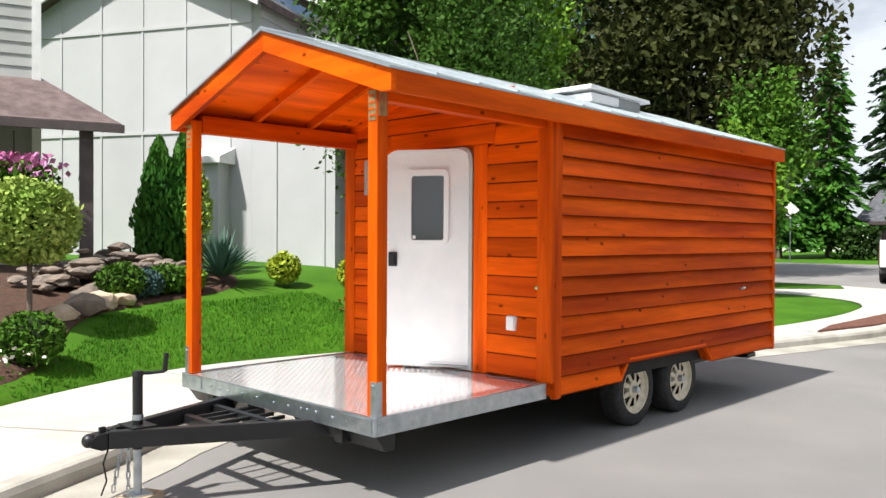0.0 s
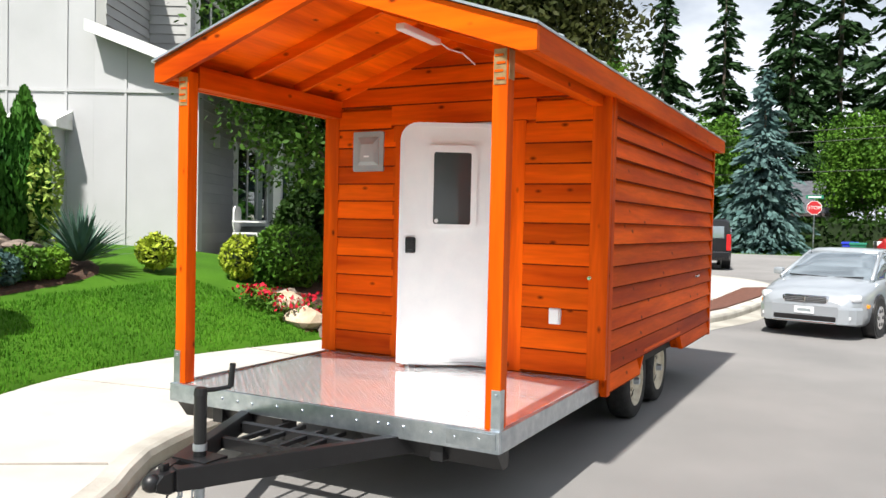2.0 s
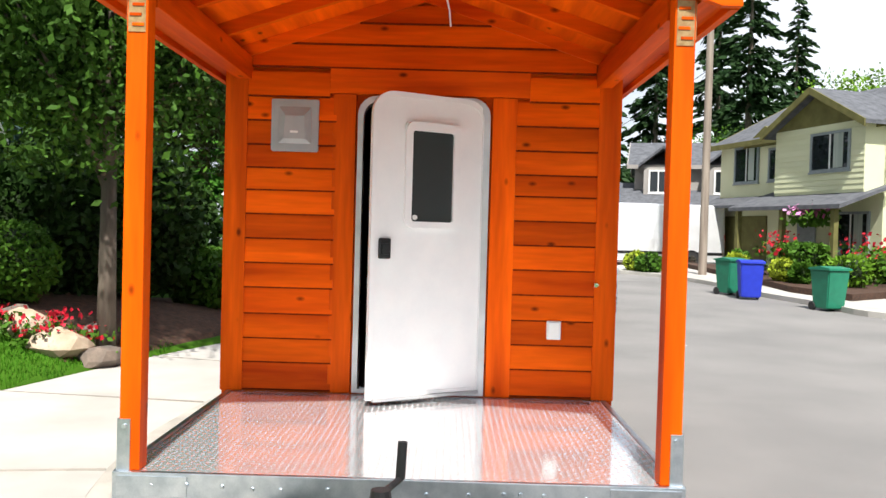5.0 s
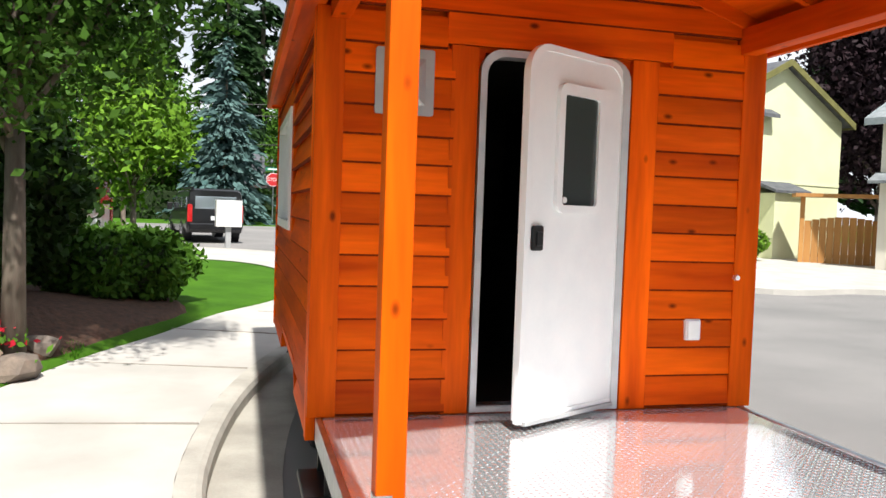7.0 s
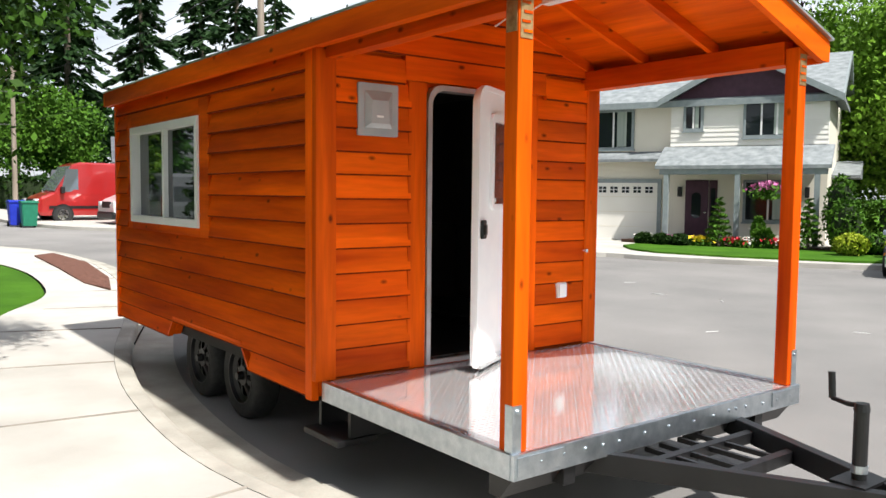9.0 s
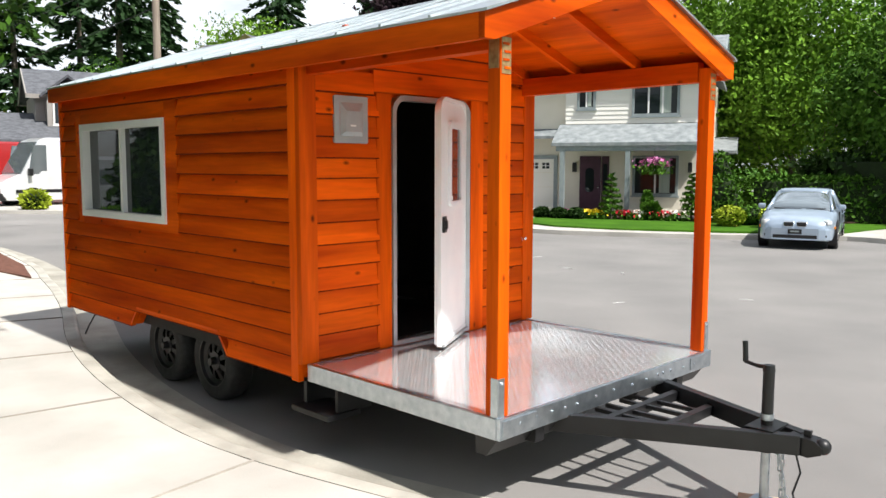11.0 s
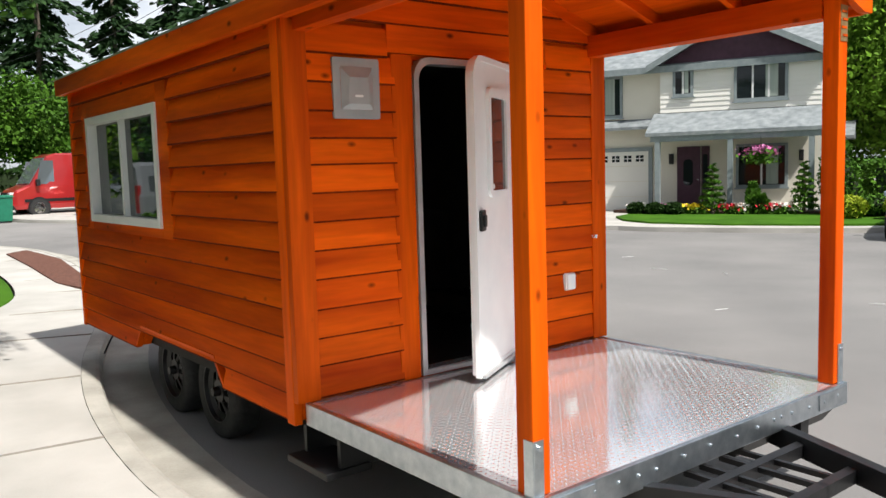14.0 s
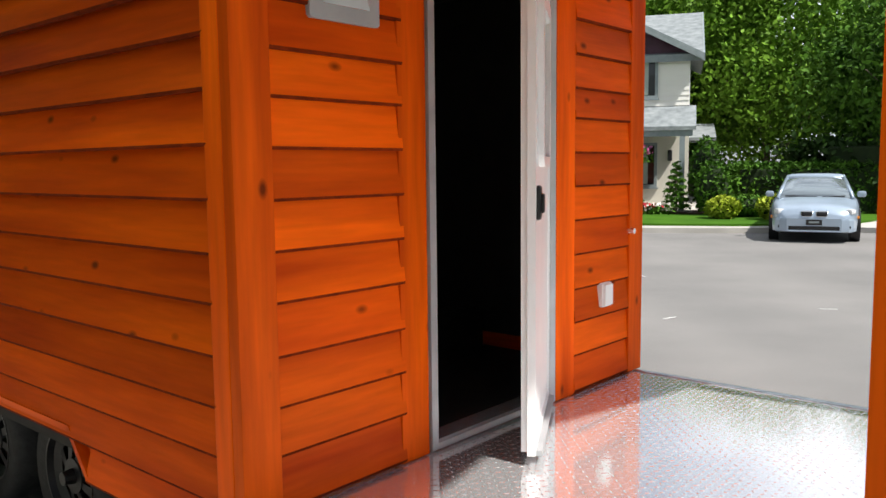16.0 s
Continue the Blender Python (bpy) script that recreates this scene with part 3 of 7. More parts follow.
for s in (-1, 1):
    y0, y1 = sorted((s * (HW - 0.028), s * (HW + 0.004)))
    part("deck_edge", boxed(-1.80, -0.045, y0, y1, 0.478, ZD + 0.002, 0.004), GALV, deck)
for y in (-1.1, -0.95, -0.8, -0.62, -0.52, -0.45, -0.3, -0.12, 0.1, 0.3, 0.5, 0.62, 0.75, 0.9, 1.05):
    part("bolt", rodded((-1.824, y, 0.545 + 0.006 * math.sin(y * 9)), (-1.834, y, 0.545 + 0.006 * math.sin(y * 9)), 0.011, 0.008, seg=8), GALV, deck)
for s in (-1, 1):
    part("corner_plate", boxed(-1.831, -1.825, min(s * 0.9, s * 1.2), max(s * 0.9, s * 1.2), 0.50, 0.585), GALV, deck)

# posts, brackets, beams
for s in (-1, 1):
    y0, y1 = sorted((s * 1.115, s * 1.205))
    post = part("post", boxed(-1.795, -1.705, y0, y1, ZD, 2.70, 0.006), CEDAR_Z, trailer)
    yb0, yb1 = sorted((s * 1.205, s * 1.212))
    part("post_strap", boxed(-1.80, -1.75, yb0, yb1, 0.56, 0.82), GALV, post)
    part("post_strap", boxed(-1.802, -1.795, min(s * 1.155, s * 1.207), max(s * 1.155, s * 1.207), 0.56, 0.82, 0.002), GALV, post)
    part("strap_bolt", rodded((-1.80, s * 1.18, 0.79), (-1.812, s * 1.18, 0.79), 0.010, seg=8), GALV, post)
    part("nail_plate", boxed(-1.799, -1.7955, y0 + 0.008, y1 - 0.008, 2.47, 2.66), NAILPLATE, post, "pressed steel nail plate")
    part("nail_plate", boxed(-1.785, -1.715, min(s * 1.2055, s * 1.209), max(s * 1.2055, s * 1.209), 2.50, 2.66), NAILPLATE, post)
    for k in range(4):
        part("nail_row", boxed(-1.803, -1.799, y0 + 0.014 + (k % 2) * 0.012, y1 - 0.026 + (k % 2) * 0.012, 2.495 + k * 0.042, 2.507 + k * 0.042), CEDAR_Z, post)
    y0, y1 = sorted((s * 1.105, s * 1.20))
    part("side_beam", boxed(-1.70, 0.0, y0, y1, 2.60, 2.745, 0.004), CEDAR_X, trailer)

# roof
def slab(x0, x1, y_in, y_out, lift0, lift1):
    return prism([(y_in, roof_z(y_in) + lift0), (y_out, roof_z(y_out) + lift0), (y_out, roof_z(y_out) + lift1), (y_in, roof_z(y_in) + lift1)], x0, x1, "x")


roof = part("roof", slab(-1.80, 4.20, 0.0, 1.345, -0.035, -0.008), CEDAR_X, trailer)
part("roof_half", slab(-1.80, 4.20, 0.0, -1.345, -0.035, -0.008), CEDAR_X, roof)
for s in (-1, 1):
    part("roof_metal", slab(-1.865, 4.245, 0.0, s * 1.392, -0.007, 0.008), ROOFTIN, roof, "pale metal roof sheet with a thin green edge")
    for k in range(1, 15):
        x = -1.86 + k * 0.41
        part("roof_rib", slab(x, x + 0.02, s * 0.03, s * 1.385, 0.008, 0.022), ROOFTIN, roof)
    yo = s * 1.345
    y0, y1 = sorted((s * 1.345, s * 1.383))
    part("eave_fascia", boxed(-1.80, 4.20, y0, y1, 2.625, 2.765, 0.004), CEDAR_X, roof)
    for x0, x1 in ((-1.842, -1.80), (4.20, 4.235)):
        part("rake_fascia", prism([(0, roof_z(0) - 0.012), (s * 1.383, roof_z(1.383) - 0.012), (s * 1.383, 2.63), (s * 1.30, 2.63), (0, roof_z(0) - 0.155)], x0, x1, "x"), CEDAR_Y, roof)
    part("soffit", boxed(-1.80, 4.20, min(s * 1.225, s * 1.345), max(s * 1.225, s * 1.345), 2.66, 2.675), CEDAR_X, roof)
    for x in (-1.18, -0.60, -0.06):
        part("rafter", prism([(0, roof_z(0) - 0.036), (s * 1.18, roof_z(1.18) - 0.036), (s * 1.18, roof_z(1.18) - 0.115), (0, roof_z(0) - 0.115)], x, x + 0.04, "x"), CEDAR_Y, roof)
part("ridge_cap", prism([(-0.12, roof_z(0.12) + 0.012), (0, roof_z(0) + 0.024), (0.12, roof_z(0.12) + 0.012), (0, roof_z(0) + 0.006)], -1.865, 4.245, "x"), ROOFTIN, roof)
# roof fan with raised lid
rv = part("roof_vent", boxed(1.45, 1.95, -0.62, -0.12, 3.06, 3.155, 0.02), WHITE, roof, "white roof fan with its lid propped open")
part("vent_lid", prism([(1.40, 3.185), (1.42, 3.225), (1.95, 3.205), (2.50, 3.195), (2.52, 3.16), (1.95, 3.17)], -0.64, -0.10, "y"), WHITE, rv)
part("vent_base", boxed(2.0, 2.42, -0.58, -0.16, 3.06, 3.17, 0.02), PLASTIC, rv)
# porch lamp and its cable
lamp = part("porch_lamp", boxed(-1.12, -0.60, -0.10, -0.03, 3.03, 3.075, 0.008), WHITE, trailer, "slim white strip lamp under the porch ridge")
lamp.matrix_local = pose(0, -0.05, -0.02)
pts = [(-0.60, -0.12, 3.04), (-0.45, -0.14, 3.01), (-0.25, -0.15, 3.02), (-0.05, -0.16, 2.97)]
part("lamp_cable", tube(pts, 0.006), VINYL, trailer)

# chassis, tongue, axles
for s in (-1, 1):
    part("chassis_rail", boxed(-1.79, 4.2, min(s * 0.78, s * 0.86), max(s * 0.78, s * 0.86), 0.375, 0.50), BLACK, trailer)
    part("outrigger", prism([(-1.79, 0.478), (-1.62, 0.478), (-1.62, 0.36), (-1.70, 0.36)], min(s * 0.3, s * 1.19), max(s * 0.3, s * 1.19), "y"), BLACK, trailer)
    tb = bmesh.new()
    a, b = Vector((-1.55, s * 0.68, 0.43)), Vector((-2.98, s * 0.035, 0.46))
    d = (b - a).normalized()
    n = Vector((-d.y, d.x, 0)) * 0.032
    box(tb, -0.032, 0.032, -0.055, 0.055, 0, (b - a).length, 0.005, m=Matrix.Translation(a) @ Matrix((n.normalized(), Vector((0, 0, 1)), d)).transposed().to_4x4())
    part("tongue_rail", tb, BLACK, trailer)
for x in (-1.0, 0.0, 0.8, 3.0, 4.1):
    part("cross_member", boxed(x, x + 0.06, -0.80, 0.80, 0.40, 0.49), BLACK, trailer)
for x, w in ((-1.98, 0.5), (-2.30, 0.33)):
    part("tongue_brace", boxed(x, x + 0.05, -w, w, 0.40, 0.46), BLACK, trailer)
for y in (-0.2, -0.06, 0.1, 0.22):
    part("tongue_brace", boxed(-2.28, -1.78, y, y + 0.025, 0.43, 0.455), BLACK, trailer)
part("coupler", prism([(-2.92, 0.41), (-2.92, 0.51), (-3.06, 0.50), (-3.10, 0.47), (-3.10, 0.43), (-3.03, 0.40)], -0.05, 0.05, "y"), BLACK, trailer)
cb = bmesh.new()
bmesh.ops.create_uvsphere(cb, u_segments=16, v_segments=10, radius=0.045)
bmesh.ops.translate(cb, vec=(-3.09, 0, 0.465), verts=cb.verts)
part("coupler_nose", cb, BLACK, trailer, smooth=True)
part("coupler_lever", boxed(-3.03, -2.99, -0.012, 0.012, 0.50, 0.54, 0.004), BLACK, trailer)
part("jack_plate", boxed(-2.86, -2.70, -0.11, 0.11, 0.505, 0.52), BLACK, trailer)
jack = part("tongue_jack", rodded((-2.78, 0, 0.36), (-2.78, 0, 0.83), 0.032, seg=16), BLACK, trailer, smooth=False)
part("jack_leg", rodded((-2.78, 0, 0.02), (-2.78, 0, 0.40), 0.026, seg=16), GALV, jack, "galvanised jack leg")
part("jack_foot", boxed(-2.85, -2.71, -0.07, 0.07, 0.062, 0.075), GALV, jack)
part("jack_collar", rodded((-2.78, 0, 0.55), (-2.78, 0, 0.585), 0.036, seg=16), GALV, jack)
ck = bmesh.new()
rod(ck, (-2.78, 0, 0.83), (-2.78, 0, 0.865), 0.036, 0.03)
rod(ck, (-2.78, 0, 0.85), (-2.70, -0.02, 0.845), 0.012)
rod(ck, (-2.70, -0.02, 0.845), (-2.62, -0.05, 0.85), 0.011)
rod(ck, (-2.62, -0.05, 0.85), (-2.61, -0.055, 0.97), 0.016)
part("jack_crank", ck, BLACK, jack)
for s in (-1, 1):
    for k in range(7):
        cl = bmesh.new()
        z = 0.40 - k * 0.046
        ring(cl, rounded(-0.014, 0.014, z - 0.03, z + 0.03, 0.013, seg=3), rounded(-0.006, 0.006, z - 0.022, z + 0.022, 0.005, seg=3), -0.004, 0.004, "x" if k % 2 else "y")
        bmesh.ops.translate(cl, vec=(-2.86 - 0.01 * k * (s > 0), s * 0.04, 0), verts=cl.verts)
        part("chain_link", cl, GALV, trailer)
wire = tube([(-2.95, 0.02, 0.42), (-2.99, 0.03, 0.30), (-2.96, 0.05, 0.18), (-2.99, 0.06, 0.09)], 0.006)
part("light_cable", wire, BLACK, trailer)
for x in (1.47, 2.33):
    part("axle", rodded((x, -1.0, 0.34), (x, 1.0, 0.34), 0.035), BLACK, trailer)
    for s in (-1, 1):
        wheel = part("wheel", bmesh.new(), RUBBER, trailer)
        wheel.matrix_local = pose(x, s * 1.02, 0.34, 0, 0, 0 if s < 0 else 180)
        tb = bmesh.new()
        prof = [(0.215, -0.095), (0.30, -0.105), (0.325, -0.09), (0.34, -0.06), (0.34, 0.06), (0.325, 0.09), (0.30, 0.105), (0.215, 0.095)]
        N = 40
        vv = [[tb.verts.new((r * math.cos(2 * math.pi * i / N), y, r * math.sin(2 * math.pi * i / N))) for r, y in prof] for i in range(N)]
        for i in range(N):
            for j in range(len(prof) - 1):
                tb.faces.new((vv[i][j], vv[i][j + 1], vv[(i + 1) % N][j + 1], vv[(i + 1) % N][j]))
        bmesh.ops.recalc_face_normals(tb, faces=tb.faces)
        part("tyre", tb, RUBBER, wheel, smooth=True)
        rb = bmesh.new()
        prof = [(0.222, -0.10), (0.212, -0.10), (0.205, -0.07), (0.17, -0.045), (0.165, -0.05)]
        vv = [[rb.verts.new((r * math.cos(2 * math.pi * i / N), y, r * math.sin(2 * math.pi * i / N))) for r, y in prof] for i in range(N)]
        for i in range(N):
            for j in range(len(prof) - 1):
                rb.faces.new((vv[i][j], vv[i][j + 1], vv[(i + 1) % N][j + 1], vv[(i + 1) % N][j]))
        for i in range(8):
            a0, a1 = 2 * math.pi * (i + 0.2) / 8, 2 * math.pi * (i + 0.8) / 8
            f = [rb.verts.new((r * math.cos(a), y, r * math.sin(a))) for r, a, y in ((0.07, a0, -0.075), (0.07, a1, -0.075), (0.175, a1 - 0.08, -0.05), (0.175, a0 + 0.08, -0.05))]
            rb.faces.new(f)
        rod(rb, (0, -0.03, 0), (0, -0.078, 0), 0.085, 0.08, seg=20)
        part("rim", rb, CREAM if s < 0 else BLACK, wheel, "cream spoked steel rim" if s < 0 else "black steel rim")
        part("hub_cap", rodded((0, -0.075, 0), (0, -0.125, 0), 0.036, 0.03, seg=16), GALV if s < 0 else BLACK, wheel)
        part("wheel_well", rodded((0, 0.02, 0), (0, 0.05, 0), 0.22, seg=24), BLACK, wheel)
# step and rear bumper
step = part("step", boxed(-0.38, 0.05, 1.02, 1.30, 0.27, 0.31, 0.008), BLACK, trailer, "black pull-out entry step")
part("step_arm", boxed(-0.36, -0.33, 0.9, 1.2, 0.30, 0.46), BLACK, step)
part("step_arm", boxed(0.0, 0.03, 0.9, 1.2, 0.30, 0.46), BLACK, step)
part("rear_bumper", boxed(4.2, 4.34, -0.75, 0.75, 0.36, 0.44, 0.01), BLACK, trailer)
part("rear_jack", boxed(3.9, 4.12, -1.12, -0.95, 0.38, 0.43, 0.01), BLACK, trailer)
part("bumper_knob", rodded((4.25, -0.85, 0.40), (4.25, -0.98, 0.40), 0.035, seg=12), BLACK, trailer)
sc = tube([(4.15, 1.0, 0.42), (4.2, 1.08, 0.25), (4.18, 1.13, 0.17)], 0.008)
part("power_cord", sc, BLACK, trailer)

# ---- plants ----
def leafmat(name, c1, c2, spread=0.45, rough=0.6):
    m = mat(name, c1, c2, scale=0.9, rough=rough, bump=0, fine=9.0, spread=spread, island=True, spec=0.12)
    p = m.node_tree.nodes["Principled BSDF"]
    p.inputs["Transmission Weight"].default_value = 0.0
    return m


LEAF_MID = leafmat("leaf_mid", (0.030, 0.085, 0.008), (0.085, 0.19, 0.018))
LEAF_LIGHT = leafmat("leaf_light", (0.07, 0.16, 0.012), (0.16, 0.30, 0.025))
LEAF_DEEP = leafmat("leaf_deep", (0.020, 0.055, 0.006), (0.055, 0.125, 0.014))
LEAF_DARK = leafmat("leaf_dark", (0.010, 0.030, 0.005), (0.028, 0.062, 0.010))
LEAF_BRONZE = leafmat("leaf_bronze", (0.018, 0.028, 0.006), (0.055, 0.060, 0.014))
LEAF_PLUM = leafmat("leaf_plum", (0.012, 0.007, 0.010), (0.03, 0.016, 0.02))
LEAF_LIME = leafmat("leaf_lime", (0.22, 0.30, 0.02), (0.42, 0.48, 0.05))
LEAF_PALE = leafmat("leaf_variegated", (0.12, 0.23, 0.025), (0.44, 0.52, 0.13))
NEEDLE = leafmat("fir_needles", (0.010, 0.030, 0.010), (0.028, 0.062, 0.018))
NEEDLE_BLUE = leafmat("spruce_needles", (0.045, 0.095, 0.09), (0.10, 0.17, 0.16))
THUJA = leafmat("thuja", (0.020, 0.085, 0.010), (0.06, 0.17, 0.018))
AGAVE = leafmat("yucca_blade", (0.05, 0.11, 0.085), (0.12, 0.20, 0.15))
BARKM = mat("bark", (0.08, 0.06, 0.045), (0.19, 0.155, 0.12), scale=9, stretch=(1, 1, 0.25), rough=0.9, bump=0.6, fine=40, spread=0.25)
# near-black green that paints the shade deep inside bushes and hedges
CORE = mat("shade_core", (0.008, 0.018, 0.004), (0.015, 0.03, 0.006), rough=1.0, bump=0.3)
PETAL_RED = leafmat("red_petals", (0.35, 0.008, 0.015), (0.60, 0.03, 0.06), 0.3)
PETAL_MIX = leafmat("pink_petals", (0.50, 0.05, 0.22), (0.65, 0.35, 0.60), 0.5)
PETAL_WHITE = leafmat("white_petals", (0.7, 0.65, 0.6), (0.8, 0.75, 0.7), 0.2)
PETAL_YELLOW = leafmat("yellow_petals", (0.65, 0.48, 0.02), (0.75, 0.6, 0.05), 0.2)
ROCK = mat("field_stone", (0.085, 0.075, 0.068), (0.26, 0.20, 0.155), scale=5, rough=0.9, bump=0.6, fine=26, spread=0.35)
TANROCK = mat("tan_stone", (0.36, 0.26, 0.17), (0.55, 0.45, 0.34), scale=5, rough=0.9, bump=0.5, fine=26, spread=0.2)


def leaf_mesh(name, pts, size, seed=1, squash=0.55, droop=None, vary=0.5):
    """A small pointed leaf at each point, turned at random; droop: directions to lie along."""
    rng = np.random.default_rng(seed)
    pts = np.asarray(pts, float)
    n = len(pts)
    a = rng.normal(size=(n, 3)) if droop is None else np.asarray(droop, float) + rng.normal(size=(n, 3)) * 0.25
    a /= np.linalg.norm(a, axis=1, keepdims=True) + 1e-9
    b = np.cross(a, rng.normal(size=(n, 3)))
    b /= np.linalg.norm(b, axis=1, keepdims=True) + 1e-9
    s = size * (1 + vary * (rng.random((n, 1)) * 2 - 1))
    v = np.stack([pts - a * s, pts + b * s * squash, pts + a * s, pts - b * s * squash], 1).reshape(-1, 3)
    me = bpy.data.meshes.new(name)
    me.from_pydata(v.tolist(), [], (np.arange(n * 4).reshape(n, 4)).tolist())
    return me


def cloud(rng, n, clumps, centre, radius, tight=0.3, floor=None):
    """Points in clumps inside an ellipsoid, thicker to its outside."""
    c = rng.normal(size=(clumps, 3))
    c /= np.linalg.norm(c, axis=1, keepdims=True)
    c *= (0.35 + 0.65 * rng.random((clumps, 1)) ** 0.5)
    k = rng.integers(0, clumps, n)
    p = c[k] + np.clip(rng.normal(size=(n, 3)), -1.7, 1.7) * tight * (0.6 + 0.8 * rng.random((clumps, 1)))[k]
    p = p * np.asarray(radius) + np.asarray(centre)
    if floor is not None:
        p = p[p[:, 2] > floor]
    return p


def broadleaf(name, label, at, height, bole, radius, n, leaf, material, seed, spread=1.0, limbs=7, trunk_r=0.09, group=""):
    t = thing(name, label, "tree", at, group)
    rng = np.random.default_rng(seed)
    bm = bmesh.new()
    top = Vector((0, 0, bole + (height - bole) * 0.55))
    rod(bm, (0, 0, -0.15), (0, 0, bole), trunk_r * 1.15, trunk_r * 0.8, seg=10)
    rod(bm, (0, 0, bole), top, trunk_r * 0.8, trunk_r * 0.25, seg=8)
    part("trunk", bm, BARKM, t, smooth=True)
    for i in range(limbs):
        a = 2.4 * i + rng.random()
        z = bole * (0.85 + 0.5 * i / limbs * (height / max(bole, 1) - 1) * 0.6)
        e = Vector((math.cos(a) * radius * 0.6, math.sin(a) * radius * 0.6, z + (height - bole) * 0.35))
        lb = rodded((0, 0, z), e, trunk_r * 0.42, trunk_r * 0.12, seg=6)
        rod(lb, Vector((0, 0, z)).lerp(e, 0.5), e + Vector((0.3 * math.sin(a) * radius, -0.3 * math.cos(a) * radius, 0.3)), trunk_r * 0.2, trunk_r * 0.07, seg=5)
        part("limb", lb, BARKM, t, smooth=True)
    cz = bole + (height - bole) * 0.52
    pts = cloud(rng, n, max(24, int(40 * spread)), (0, 0, cz), (radius * 0.82, radius * 0.82, (height - bole) * 0.44), 0.22, bole * 0.8)
    part("crown", leaf_mesh("crown", pts, leaf, seed), material, t)
    return t


def conifer(name, label, at, height, radius, material, seed, density=1.0, skirt=0.06, leaf=0.34, group="", sparse=0.0):
    t = thing(name, label, "tree", at, group)
    rng = np.random.default_rng(seed)
    part("trunk", rodded((0, 0, -0.2), (0, 0, height * 0.97), height * 0.013 + 0.04, 0.03, seg=8), BARKM, t)
    pts, dirs = [], []
    z = height * skirt
    while z < height * 0.985:
        f = 1 - z / height
        r = radius * (f ** 0.8) * (0.75 + 0.5 * rng.random()) + 0.12
        k = int(5 + 5 * f)
        for j in range(k):
            if rng.random() < sparse:
                continue
            a = rng.random() * 6.283
            rr = r * (0.65 + 0.5 * rng.random())
            m = max(3, int(rr * 9 * density))
            s = rng.random(m) ** 0.7
            w = rng.normal(size=m) * 0.13 * rr * s
            px = math.cos(a) * rr * s - math.sin(a) * w
            py = math.sin(a) * rr * s + math.cos(a) * w
            pz = z + rr * 0.12 * s - 0.42 * rr * s * s + rng.normal(size=m) * 0.1
            pts.append(np.stack([px, py, pz], 1))
            dirs.append(np.tile((math.cos(a), math.sin(a), -0.45), (m, 1)))
        z += height * 0.016 + 0.08
    part("crown", leaf_mesh("crown", np.concatenate(pts), leaf, seed, 0.4, np.concatenate(dirs)), material, t)
    return t


def shrub(name, label, at, radius, height, n, leaf, material, seed, category="shrub", lumpy=0.08, group="", core=True):
    t = thing(name, label, category, at, group)
    rng = np.random.default_rng(seed)
    d = rng.normal(size=(n, 3))
    d /= np.linalg.norm(d, axis=1, keepdims=True)
    bump = 1 + lumpy * np.sin(d[:, 0:1] * 5 + seed) * np.cos(d[:, 1:2] * 6) + rng.normal(size=(n, 1)) * 0.05
    p = d * bump * np.array([radius, radius, height / 2]) * (0.86 + 0.14 * rng.random((n, 1))) + np.array([0, 0, height / 2])
    p = p[p[:, 2] > 0.0]
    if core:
        # added solid body, coloured as inner shade, stops views through the leaves
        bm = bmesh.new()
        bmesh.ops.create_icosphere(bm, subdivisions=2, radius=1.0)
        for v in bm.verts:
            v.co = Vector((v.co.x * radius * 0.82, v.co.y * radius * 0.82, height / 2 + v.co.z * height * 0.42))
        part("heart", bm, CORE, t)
    part("leaves", leaf_mesh("leaves", p, leaf, seed), material, t)
    return t


def column(name, label, at, radius, height, n, leaf, material, seed, group=""):
    """A dense, slender evergreen, pointed at the top."""
    t = thing(name, label, "tree", at, group)
    rng = np.random.default_rng(seed)
    z = rng.random(n) * height
    f = np.clip(1 - z / height, 0, 1)
    r = radius * np.minimum(1.0, 1.35 * f ** 0.62) * np.minimum(1.0, 0.75 + z / height * 2.5)
    a = rng.random(n) * 6.283
    r = r * (0.82 + 0.16 * np.sin(a * 5 + z * 7) + 0.1 * rng.normal(size=n))
    pts = np.stack([np.cos(a) * r, np.sin(a) * r, z], 1)
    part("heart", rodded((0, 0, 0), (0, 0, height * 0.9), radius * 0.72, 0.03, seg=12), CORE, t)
    part("leaves", leaf_mesh("leaves", pts, leaf, seed, 0.4, np.tile((0, 0, 1.0), (n, 1))), material, t)
    return t


def hedge(name, label, at, lx, ly, h, n, leaf, material, seed, rz=0, category="hedge"):
    t = thing(name, label, category, Matrix.Translation(at) @ pose(0, 0, 0, 0, 0, rz))
    rng = np.random.default_rng(seed)
    p = rng.random((n, 3)) * 2 - 1
    k = rng.integers(0, 3, n)
    for i in range(3):
        p[k == i, i] = np.sign(p[k == i, i])
    p[:, 2] = np.abs(p[:, 2])
    p = p * np.array([lx / 2, ly / 2, h]) * (1 + 0.05 * rng.normal(size=(n, 3)))
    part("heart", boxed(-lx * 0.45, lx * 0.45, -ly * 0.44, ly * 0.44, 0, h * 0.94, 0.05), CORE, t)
    part("leaves", leaf_mesh("leaves", p, leaf, seed), material, t)
    return t


